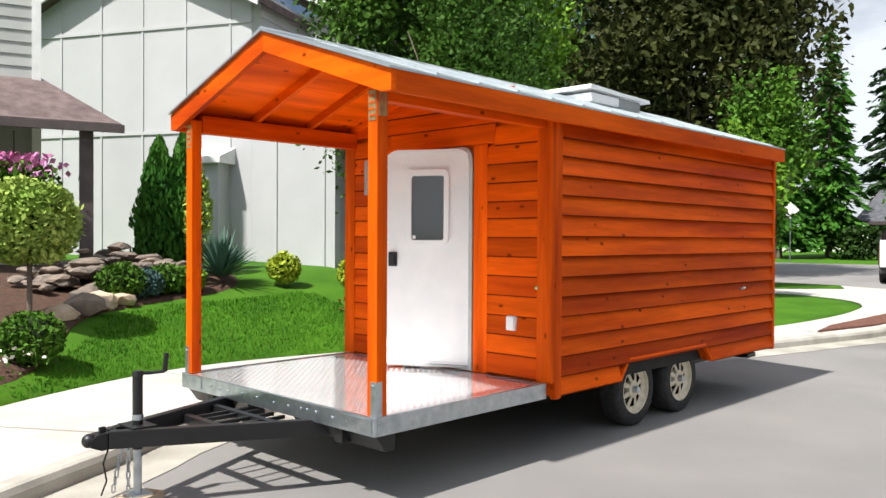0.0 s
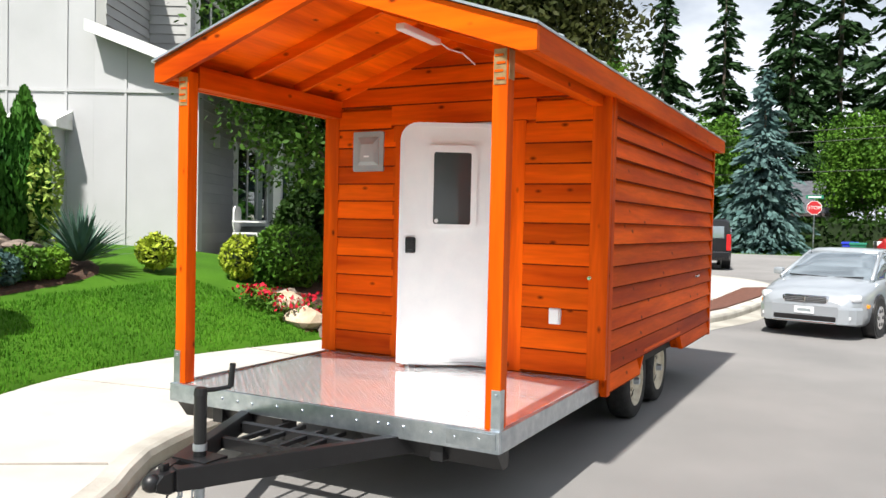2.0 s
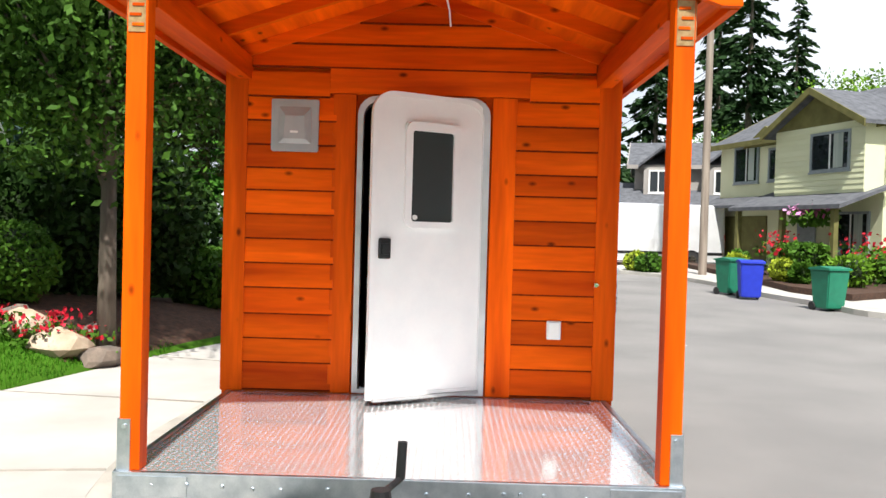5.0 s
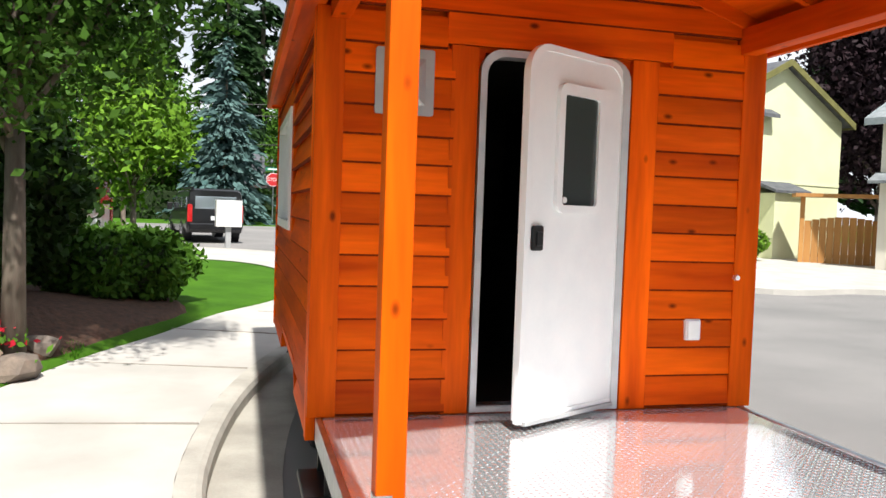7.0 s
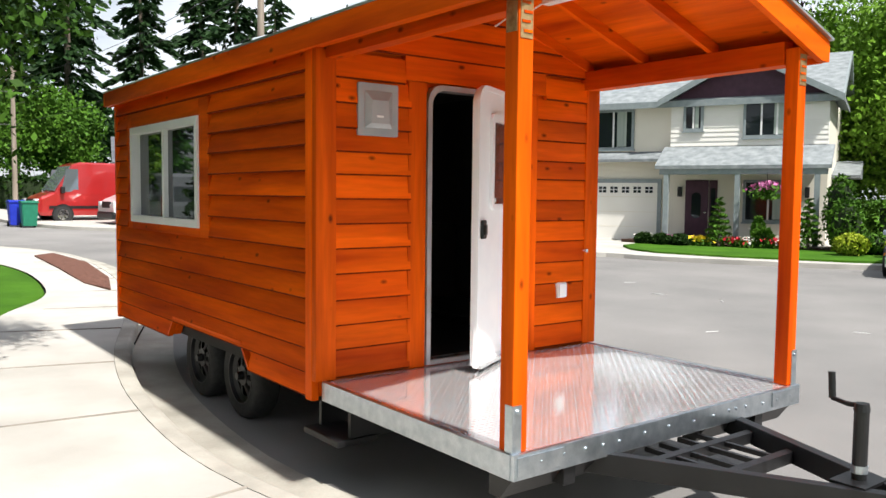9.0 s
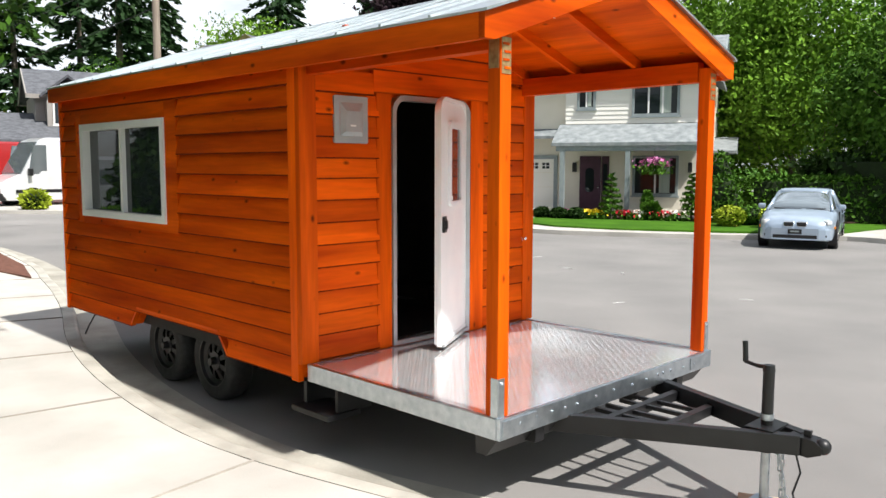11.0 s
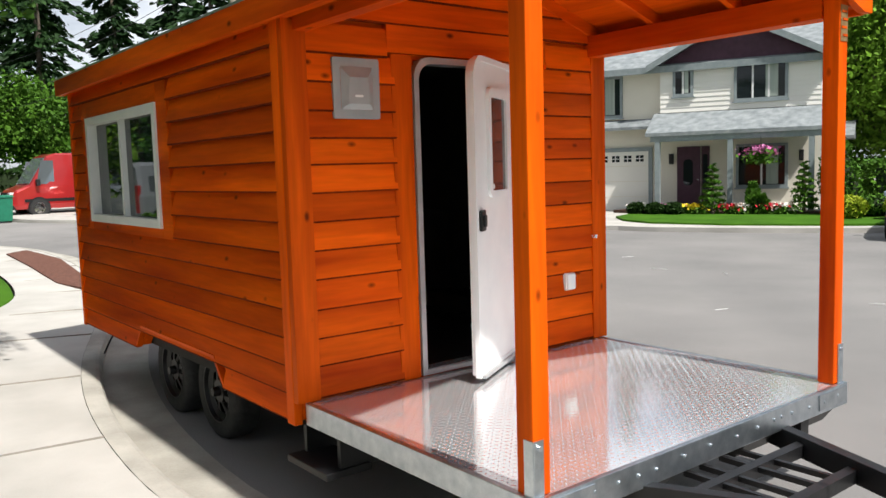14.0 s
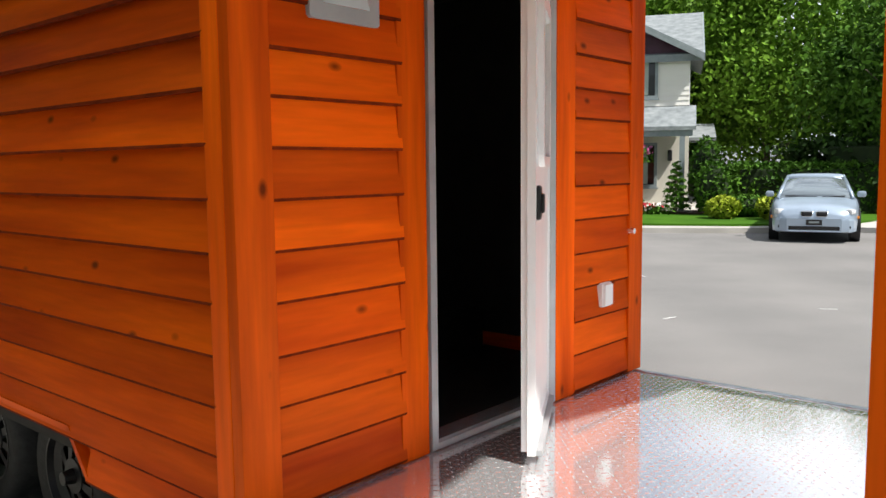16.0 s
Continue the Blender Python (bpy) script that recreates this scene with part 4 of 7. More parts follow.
def flowers(name, label, at, rx, ry, h, n, material, seed, size=0.035, leafy=True, category="flowers"):
    t = thing(name, label, category, at)
    rng = np.random.default_rng(seed)
    p = np.stack([rng.normal(size=n) * rx * 0.5, rng.normal(size=n) * ry * 0.5, h * (0.45 + 0.55 * rng.random(n))], 1)
    part("blossoms", leaf_mesh("blossoms", p, size, seed, 0.8), material, t)
    if leafy:
        q = np.stack([rng.normal(size=2 * n) * rx * 0.5, rng.normal(size=2 * n) * ry * 0.5, h * 0.75 * rng.random(2 * n)], 1)
        part("leaves", leaf_mesh("leaves", q, size * 1.3, seed + 1), LEAF_MID, t)
    return t


def rock(at, size, seed, material=None, flat=0.7, group="rocks in the garden bed"):
    rng = random.Random(seed)
    bm = bmesh.new()
    bmesh.ops.create_icosphere(bm, subdivisions=2, radius=1.0)
    ax = [Vector((rng.gauss(0, 1), rng.gauss(0, 1), rng.gauss(0, 1))).normalized() for i in range(9)]
    for v in bm.verts:
        for a in ax:
            d = v.co.dot(a)
            if d > 0.66:
                v.co -= a * (d - 0.66)
        v.co = Vector((v.co.x * size * 1.15, v.co.y * size * 0.9, v.co.z * size * flat))
    ob = new("rock", mesh_of(bm, "rock"))
    ob.data.materials.append(material or ROCK)
    ob.matrix_world = Matrix.Translation(at) @ pose(0, 0, 0, 0, 0, rng.uniform(0, 360))
    tan = material is not None
    return tagged(ob, "rounded tan garden boulder beside red flowers" if tan else "rough grey-brown garden stone in a planted bed", "rock", group)


# ---- houses ----
PANEL = mat("grey_panel", (0.42, 0.425, 0.435), (0.48, 0.485, 0.495), scale=0.8, rough=0.75, bump=0.1, fine=50, spread=0.06)
LAPGREY = mat("grey_lap", (0.33, 0.335, 0.325), (0.40, 0.405, 0.39), scale=1, rough=0.75, bump=0.1, fine=50, spread=0.08)
TRIMW = mat("white_trim", (0.70, 0.70, 0.69), (0.80, 0.80, 0.79), rough=0.5, bump=0.03, spread=0.05)
SHINGLE_BROWN = mat("brown_shingle", (0.075, 0.052, 0.05), (0.15, 0.11, 0.105), scale=5, rough=0.95, bump=0.6, fine=30, spread=0.3)
SHINGLE_GREY = mat("grey_shingle", (0.15, 0.17, 0.18), (0.27, 0.295, 0.305), scale=4, rough=0.95, bump=0.5, fine=26, spread=0.25)
SHINGLE_DARK = mat("dark_shingle", (0.06, 0.065, 0.075), (0.12, 0.125, 0.14), scale=4, rough=0.95, bump=0.5, fine=26, spread=0.25)
CREAMW = mat("cream_siding", (0.72, 0.68, 0.58), (0.79, 0.75, 0.65), scale=0.7, rough=0.75, bump=0.08, fine=40, spread=0.05)
IVORY = mat("ivory_siding", (0.76, 0.745, 0.69), (0.82, 0.805, 0.75), scale=0.7, rough=0.75, bump=0.08, fine=40, spread=0.05)
YELLOW = mat("pale_yellow_siding", (0.60, 0.62, 0.40), (0.68, 0.70, 0.48), scale=0.7, rough=0.75, bump=0.08, fine=40, spread=0.05)
OLIVE = mat("olive_shingle", (0.11, 0.105, 0.03), (0.17, 0.16, 0.05), scale=3, rough=0.9, bump=0.3, spread=0.15)
PLUM = mat("plum_paint", (0.045, 0.012, 0.028), (0.065, 0.02, 0.042), rough=0.55, bump=0.06, spread=0.1)
SLATE = mat("slate_trim", (0.20, 0.24, 0.25), (0.27, 0.31, 0.32), rough=0.6, bump=0.05, spread=0.08)
BROWNW = mat("brown_post", (0.06, 0.045, 0.045), (0.09, 0.07, 0.07), rough=0.6, bump=0.08, spread=0.15)
CURTAIN = mat("curtain", (0.30, 0.36, 0.32), (0.42, 0.47, 0.42), scale=9, stretch=(1, 1, 0.05), rough=0.9, bump=0.1, spread=0.15)
GATEWOOD = mat("gate_wood", (0.34, 0.15, 0.035), (0.48, 0.24, 0.07), scale=4, stretch=(1, 1, 0.1), rough=0.7, bump=0.15, spread=0.2)


def axes(origin, xdir):
    """A house's own axes: x along its front, y to its back."""
    x = Vector((xdir[0], xdir[1], 0)).normalized()
    y = Vector((-x.y, x.x, 0))
    m = Matrix((x, y, Vector((0, 0, 1)))).transposed().to_4x4()
    return Matrix.Translation(origin) @ m


def window(house, x0, x1, z0, z1, y, trim=TRIMW, bars=1, out=-1, glassmat=None, axis="y"):
    """A framed window on a wall at y (or x): frame, sill, panes, mullions."""
    def bx(a, b, c, d, e, f):
        return boxed(a, b, c, d, e, f) if axis == "y" else boxed(c, d, a, b, e, f)
    w = 0.09
    lo, hi = sorted((y + out * 0.075, y - out * 0.02))
    bm = bmesh.new()
    o, i = [(x0 - w, z0 - w), (x1 + w, z0 - w), (x1 + w, z1 + w), (x0 - w, z1 + w)], [(x0, z0), (x1, z0), (x1, z1), (x0, z1)]
    fr = part("window", ring(bm, o, i, lo, hi, axis), trim, house)
    lo, hi = sorted((y + out * 0.038, y - out * 0.01))
    part("pane", bx(x0, x1, lo, hi, z0, z1), glassmat or WINGLASS, fr)
    for k in range(bars):
        xm = x0 + (x1 - x0) * (k + 1) / (bars + 1)
        lo, hi = sorted((y + out * 0.056, y - out * 0.005))
        part("mullion", bx(xm - 0.03, xm + 0.03, lo, hi, z0, z1), TRIMW, fr)
    lo, hi = sorted((y + out * 0.042, y + out * 0.046))
    part("curtain", bx(x0 + (x1 - x0) * 0.60, x0 + (x1 - x0) * 0.86, lo, hi, z0 + 0.02, z1), CURTAIN, fr)
    lo, hi = sorted((y + out * 0.10, y))
    part("sill", bx(x0 - w - 0.04, x1 + w + 0.04, lo, hi, z0 - w - 0.05, z0 - w), trim, fr)
    return fr


def lap(parent, x0, x1, z0, z1, y, step, material, out=-1, axis="x"):
    """Lapped siding boards on a flat wall."""
    z = z0
    while z < z1 - 0.02:
        t = min(z + step, z1)
        pts = [(y, z), (y + out * 0.028, z), (y + out * 0.006, t + 0.01), (y, t + 0.01)]
        part("siding_board", prism(pts, x0, x1, axis), material, parent)
        z += step


def gable_roof(house, x0, x1, y0, y1, eave, peak, material, over=0.4, thick=0.14, along="x", trim=None):
    """Two roof slopes with their ridge along x or y, and fascia boards."""
    a0, a1, b0, b1 = (x0, x1, y0, y1) if along == "x" else (y0, y1, x0, x1)
    mid = (b0 + b1) / 2
    k = (peak - eave) / (mid - b0)
    ax = "x" if along == "x" else "y"
    for s, b in ((-1, b0), (1, b1)):
        e = b + s * over
        ze = eave - k * over
        def pt(q, z):
            return (q, z)
        pts = [pt(mid, peak), pt(e, ze), pt(e, ze + thick), pt(mid, peak + thick)]
        r = part("roof", prism(pts, a0 - over, a1 + over, ax), material, house)
        lo, hi = sorted((e, e + s * 0.05))
        bm = boxed(a0 - over, a1 + over, lo, hi, ze - 0.08, ze + thick) if along == "x" else boxed(lo, hi, a0 - over, a1 + over, ze - 0.08, ze + thick)
        part("gutter", bm, trim or TRIMW, r)
        for aa in (a0 - over, a1 + over):
            pts = [pt(mid, peak + thick + 0.01), pt(e, ze + thick + 0.01), pt(e, ze - 0.1), pt(mid, peak - 0.1)]
            part("bargeboard", prism(pts, aa - 0.03, aa + 0.03, ax), trim or TRIMW, r)


# grey panel-sided house beside the lawn
GBASE = 1.10
gh = thing("grey_house", "grey panel-and-batten house with white trim and brown roof", "house", axes((4.9, 7.25, GBASE), (0.893, 0.45)))
part("wall", prism([(2.18, -0.6), (8.4, -0.6), (8.4, 5.15), (4.95, 6.75), (2.18, 5.45)], 0.0, 9.0, "x"), PANEL, gh, "grey flat panels with battens")
part("wall", prism([(0.32, -0.6), (2.18, -0.6), (2.18, 3.85), (0.32, 3.17)], 0.002, 0.25, "x"), PANEL, gh)
side = part("wall", prism([(0.25, -0.6), (12, -0.6), (12, 2.95), (0.25, 2.95)], 0.37, 0.6, "y"), LAPGREY, gh, "grey lapped siding")
lap(side, 0.25, 12, -0.2, 2.9, 0.37, 0.185, LAPGREY)
upper = part("wall", boxed(0.02, 9.0, 2.0, 2.18, 3.4, 5.6), LAPGREY, gh)
lap(upper, 0.02, 2.0, 3.8, 5.55, 2.0, 0.185, LAPGREY)
bay = part("wall", boxed(2.0, 9.0, 1.2, 2.0, 3.3, 5.6), LAPGREY, gh)
lap(bay, 1.98, 9.0, 3.55, 5.55, 1.2, 0.185, LAPGREY)
lap(bay, 1.2, 2.0, 3.55, 5.55, 2.0, 0.185, LAPGREY, axis="y")
part("corner_trim", boxed(1.95, 2.06, 1.15, 1.24, 3.4, 5.55), LAPGREY, gh)
part("roof", prism([(0.75, 5.5), (3.2, 6.55), (3.2, 6.68), (0.75, 5.63)], 1.6, 9.3, "x"), SHINGLE_BROWN, gh)
part("bargeboard", prism([(0.72, 5.40), (3.2, 6.46), (3.2, 6.70), (0.72, 5.64)], 1.55, 1.60, "x"), TRIMW, gh)
for k in range(8):
    y = 0.53 + 1.06 * k
    top = 3.03 + y * 0.366 if y < 2.18 else min(5.45 + (y - 2.18) * 0.47, 5.15 + (8.4 - y) * 0.464)
    part("batten", boxed(-0.022, 0.002, y, y + 0.045, -0.5, top - 0.02), PANEL, gh)
part("band_board", boxed(-0.03, 0.002, 0.32, 8.4, 2.80, 2.87), PANEL, gh)
part("band_board", boxed(-0.03, 0.002, 2.18, 8.4, 5.0, 5.07), PANEL, gh)
for k, (a, b) in enumerate(((2.18, 4.95), (8.4, 4.95))):
    z = lambda y: 5.45 + (y - 2.18) * 0.47 if k == 0 else 5.15 + (8.4 - y) * 0.464
    e = a - 0.35 if k == 0 else a + 0.35
    part("roof", prism([(e, z(e)), (4.95, z(4.95)), (4.95, z(4.95) + 0.16), (e, z(e) + 0.16)], -0.35, 9.3, "x"), SHINGLE_BROWN, gh)
    part("bargeboard", prism([(e, z(e) - 0.06), (4.95, z(4.95) - 0.06), (4.95, z(4.95) + 0.17), (e, z(e) + 0.17)], -0.39, -0.34, "x"), TRIMW, gh)
part("roof", prism([(-1.1, 2.62), (2.18, 3.82), (2.18, 3.95), (-1.1, 2.75)], -0.35, 12.3, "x"), SHINGLE_BROWN, gh)
part("bargeboard", prism([(-1.15, 2.57), (2.18, 3.79), (2.18, 3.99), (-1.15, 2.77)], -0.40, -0.35, "x"), TRIMW, gh)
part("gutter", boxed(-0.35, 12.3, -1.19, -1.10, 2.56, 2.69), TRIMW, gh)
part("chase", boxed(-0.42, 0.0, 2.68, 3.42, -0.5, 2.12), PANEL, gh)
part("chase_roof", prism([(-0.58, 2.12), (-0.58, 2.24), (0.0, 2.46), (0.0, 2.12)], 2.55, 3.55, "y"), TRIMW, gh)
window(gh, 2.4, 4.9, 0.62, 2.12, 0.35, bars=2)
window(gh, 6.3, 8.2, 0.3, 2.12, 0.35, bars=1)
window(gh, 2.4, 5.6, 4.05, 5.25, 1.18, bars=3)
for x in (1.55, 5.0, 10.0):
    part("porch_post", boxed(x, x + 0.15, -0.8, -0.65, -0.3, 2.68), TRIMW, gh)
part("wall_lamp", boxed(1.0, 1.15, 0.24, 0.36, 1.95, 2.2, 0.02), LAPGREY, gh)
part("porch_slab", boxed(0.3, 12, -1.1, 0.37, -0.35, -0.05), CONCRETE, gh)
gable_roof(gh, 6.5, 12.5, 3.0, 8.0, 5.4, 6.9, SHINGLE_BROWN, along="x")
part("wall", prism([(3.0, 3.0), (8.0, 3.0), (8.0, 5.4), (5.5, 6.9), (3.0, 5.4)], 9.0, 12.3, "x"), LAPGREY, gh)
# plastic garden chair on its porch
ch = thing("garden_chair", "white moulded plastic garden chair on the porch", "chair", axes((5.906, 7.365, GBASE - 0.05), (0.893, 0.45)))
part("seat", boxed(-0.25, 0.25, -0.25, 0.25, 0.40, 0.43, 0.01), VINYL, ch)
part("backrest", prism(rounded(-0.24, 0.24, 0.43, 0.92, 0.14), 0.22, 0.25, "y"), VINYL, ch)
for sx in (-1, 1):
    for sy in (-1, 1):
        part("leg", boxed(sx * 0.23 - 0.025, sx * 0.23 + 0.025, sy * 0.22 - 0.025, sy * 0.22 + 0.025, 0, 0.42), VINYL, ch)
    part("armrest", boxed(sx * 0.25 - 0.03, sx * 0.25 + 0.03, -0.25, 0.25, 0.62, 0.65), VINYL, ch)

# neighbour's house at the end
lh = thing("lapped_house", "grey lapped-siding house with brown shingled porch roof", "house", axes((-0.15, 9.2, 1.15), (0.94, -0.33)))
lw2 = part("wall", boxed(-7, 0, 0.05, 0.3, -0.6, 7), LAPGREY, lh)
lap(lw2, -4, 0, 2.0, 6.5, 0.05, 0.2, LAPGREY)
lap(lw2, -4, 0, -0.4, 2.0, 0.05, 0.2, LAPGREY)
part("corner_trim", boxed(-0.12, 0.02, 0.0, 0.32, -0.5, 7), TRIMW, lh)
bm = bmesh.new()
tp = [(-4, 0.1, 3.25), (0.0, 0.1, 3.25), (1.15, -0.9, 2.45), (1.15, -1.5, 2.35), (-4, -1.7, 2.35)]
va = [bm.verts.new(p) for p in tp]
vb = [bm.verts.new((p[0], p[1], p[2] - 0.14)) for p in tp]
bm.faces.new(va)
bm.faces.new(vb[::-1])
for i in range(5):
    bm.faces.new((va[i], vb[i], vb[(i + 1) % 5], va[(i + 1) % 5]))
bmesh.ops.recalc_face_normals(bm, faces=bm.faces)
part("porch_roof", bm, SHINGLE_BROWN, lh)
part("porch_post", boxed(0.55, 0.75, -1.35, -1.15, -0.6, 2.3, 0.01), BROWNW, lh)
part("gutter", boxed(-4, 1.18, -1.62, -1.52, 2.2, 2.32), BROWNW, lh)
part("wall_lamp", boxed(-0.75, -0.6, -0.06, 0.05, 1.0, 1.45, 0.02), BLACK, lh)
hb1 = flowers("hanging_basket", "hanging basket of pink and violet petunias", (-0.94, 8.0, 2.36), 0.5, 0.5, 0.6, 520, PETAL_MIX, 3, 0.045, category="plant")
part("hanger", rodded((0, 0, 0.3), (0, 0, 0.95), 0.008, seg=6), BLACK, hb1)

# cream house across the street
wh = thing("cream_house", "cream two-storey house with plum gable, slate porch roof and garage", "house", axes((21.24, -16.9, 0.30), (-0.914, -0.407)))
part("wall", boxed(3.65, 13.4, 0.0, 8, -0.5, 4.87), CREAMW, wh)
uw = part("wall", boxed(8.36, 13.4, -0.25, 0.05, 3.2, 4.87), IVORY, wh, "ivory lapped siding")
lap(uw, 8.36, 13.4, 3.25, 4.85, -0.25, 0.16, IVORY)
part("gable", prism([(8.36, 4.87), (13.4, 4.87), (10.85, 6.15)], -0.25, 0.1, "y"), PLUM, wh, "plum painted gable")
part("gable", prism([(0.0, 4.87), (8.0, 4.87), (4.0, 6.6)], 13.2, 13.4, "x"), IVORY, wh)
for e in (8.36 - 0.4, 13.4 + 0.4):
    k = (6.22 - 4.90) / 2.52
    ze = 6.22 - k * abs(e - 10.85)
    r = part("roof", prism([(10.85, 6.22), (e, ze), (e, ze + 0.13), (10.85, 6.35)], -0.6, 4.5, "y"), SHINGLE_GREY, wh)
    part("bargeboard", prism([(10.85, 6.14), (e, ze - 0.08), (e, ze + 0.14), (10.85, 6.36)], -0.65, -0.6, "y"), SLATE, r)
gable_roof(wh, 3.65, 13.4, 0.0, 8, 4.87, 6.7, SHINGLE_GREY, trim=SLATE)
porch = part("porch_roof", prism([(-1.55, 2.42), (-0.24, 3.14), (-0.24, 3.24), (-1.55, 2.54)], 8.15, 13.6, "x"), SHINGLE_GREY, wh)
part("porch_beam", boxed(8.3, 13.5, -1.5, -1.38, 2.24, 2.44), SLATE, wh)
part("porch_roof", prism([(-0.55, 2.72), (0.0, 3.0), (0.0, 3.1), (-0.55, 2.82)], 3.5, 8.15, "x"), SHINGLE_GREY, wh)
for x in (8.45, 10.75, 13.12):
    part("porch_post", boxed(x, x + 0.16, -1.5, -1.34, -0.3, 2.26), SLATE, wh)
window(wh, 5.55, 6.9, 3.28, 4.55, 0.0, SLATE)
window(wh, 8.88, 9.38, 3.86, 4.6, -0.25, SLATE)
window(wh, 10.86, 12.33, 3.58, 4.68, -0.25, SLATE, bars=2)
window(wh, 10.9, 12.33, 0.74, 2.0, 0.0, SLATE, bars=1)
gd = part("garage_door", boxed(4.3, 7.9, -0.06, 0.02, -0.1, 1.98, 0.01), IVORY, wh, "white panelled garage door with small lights")
for k in range(8):
    x = 4.45 + k * 0.43
    pn = part("garage_light", boxed(x, x + 0.27, -0.075, -0.06, 1.62, 1.84), WINGLASS, gd)
    part("light_bar", boxed(x + 0.12, x + 0.15, -0.085, -0.075, 1.62, 1.84), TRIMW, gd)
    part("light_bar", boxed(x, x + 0.27, -0.085, -0.075, 1.715, 1.745), TRIMW, gd)
for z in (0.38, 0.92, 1.46):
    part("panel_joint", boxed(4.3, 7.9, -0.066, -0.06, z, z + 0.02), CREAMW, gd)
part("garage_trim", ring(bmesh.new(), [(4.17, -0.2), (8.03, -0.2), (8.03, 2.12), (4.17, 2.12)], [(4.3, -0.2), (7.9, -0.2), (7.9, 1.98), (4.3, 1.98)], -0.08, 0.01, "y"), SLATE, wh)
fd = part("front_door", boxed(8.88, 9.66, -0.06, 0.02, 0.0, 2.08, 0.01), PLUM, wh, "plum front door with oval glass")
part("side_light", boxed(9.69, 9.96, -0.05, 0.02, 0.0, 2.08, 0.01), PLUM, fd)
part("door_glass", prism(rounded(9.1, 9.42, 0.75, 1.65, 0.15), -0.075, -0.06, "y"), WINGLASS, fd)
part("side_glass", boxed(9.75, 9.9, -0.065, -0.05, 0.5, 1.8), WINGLASS, fd)
part("door_knob", rodded((9.58, -0.06, 0.95), (9.58, -0.12, 0.95), 0.03), ALU, fd)
for x in (8.62, 12.75):
    part("wall_lamp", boxed(x, x + 0.14, -0.16, 0, 1.5, 1.85, 0.02), BLACK, wh)
part("side_porch", prism([(2.0, 2.2), (5.0, 2.2), (5.0, 2.9), (2.0, 2.3)], 13.4, 14.3, "x"), SHINGLE_GREY, wh)
part("porch_slab", boxed(8.2, 13.5, -1.6, 0.0, -0.4, -0.03), CONCRETE, wh)
WM = wh.matrix_world.copy()

# pale yellow house beyond the bins
yh = thing("yellow_house", "pale yellow two-storey house with olive gable and dark roof", "house", axes((30.3, -12.0, 0.75), (-0.96, -0.28)))
part("wall", boxed(0, 9, 0, 7.5, -0.8, 5.0), YELLOW, yh)
part("wall", boxed(4.6, 9, -0.8, 0.1, 2.6, 5.0), YELLOW, yh)
lap(yh, 4.6, 9, 2.7, 4.95, -0.8, 0.19, YELLOW)
part("gable", prism([(4.6, 5.0), (9.0, 5.0), (6.8, 6.15)], -0.8, 0.1, "y"), OLIVE, yh, "olive shingled gable")
part("gable", prism([(0.0, 5.0), (7.5, 5.0), (3.75, 6.9)], 8.8, 9.0, "x"), YELLOW, yh)
gable_roof(yh, 0, 9, 0, 7.5, 5.0, 6.9, SHINGLE_DARK, trim=OLIVE, over=0.35)
for s, e in ((-1, 4.2), (1, 9.4)):
    k = (6.2 - 5.0) / 2.2
    ze = 6.2 - k * abs(e - 6.8)
    part("roof", prism([(6.8, 6.2), (e, ze), (e, ze + 0.14), (6.8, 6.34)], -1.2, 3.2, "y"), SHINGLE_DARK, yh)
    part("bargeboard", prism([(6.8, 6.1), (e, ze - 0.1), (e, ze + 0.15), (6.8, 6.35)], -1.26, -1.2, "y"), OLIVE, yh)
window(yh, 6.6, 8.3, 3.45, 4.65, -0.8, SLATE)
window(yh, 1.1, 2.5, 3.35, 4.7, 0.0, SLATE)
window(yh, 3.3, 4.1, 3.35, 4.5, 0.0, SLATE)
part("gable", prism([(1.6, 4.7), (4.4, 4.7), (3.0, 5.5)], -0.12, 0.05, "y"), OLIVE, yh)
part("porch_roof", prism([(-2.1, 2.0), (0.0, 2.75), (0.0, 2.85), (-2.1, 2.14)], 3.6, 9.4, "x"), SHINGLE_DARK, yh)
part("porch_roof", prism([(-0.9, 2.2), (0.0, 2.6), (0.0, 2.7), (-0.9, 2.32)], -0.3, 3.6, "x"), SHINGLE_DARK, yh)
for x in (3.9, 6.4, 8.9):
    part("porch_post", boxed(x, x + 0.18, -2.0, -1.82, -0.8, 2.05), OLIVE, yh)
part("front_door", boxed(5.0, 5.95, -0.06, 0.0, -0.1, 2.0), SLATE, yh)
window(yh, 6.9, 8.4, 0.3, 1.9, 0.0, SLATE)
part("garage_door", boxed(0.4, 3.2, -0.05, 0.0, -0.5, 1.9), OLIVE, yh)
lt = part("lean_to", prism([(2.6, -0.8), (4.2, -0.8), (4.2, 2.0), (2.6, 2.0)], 9.0, 9.8, "x"), YELLOW, yh)
part("lean_to_roof", prism([(9.0, 2.35), (10.0, 2.0), (10.0, 2.1), (9.0, 2.47)], 2.4, 4.4, "y"), SHINGLE_DARK, yh)
part("belt_trim", boxed(9.0, 9.03, 0, 7.5, 2.4, 2.5), YELLOW, yh)
yb = flowers("hanging_basket", "hanging basket of lilac flowers under the porch", (22.6, -12.6, 2.2), 0.7, 0.7, 0.7, 200, PETAL_MIX, 14, 0.08, category="plant")
part("hanger", rodded((0, 0, 0.4), (0, 0, 0.9), 0.01, seg=6), BLACK, yb)
# wooden side gate
gt = thing("wooden_gate", "golden brown wooden driveway gate with arched top", "gate", axes((20.4, -17.6, 0.2), (-0.5, -0.87)))
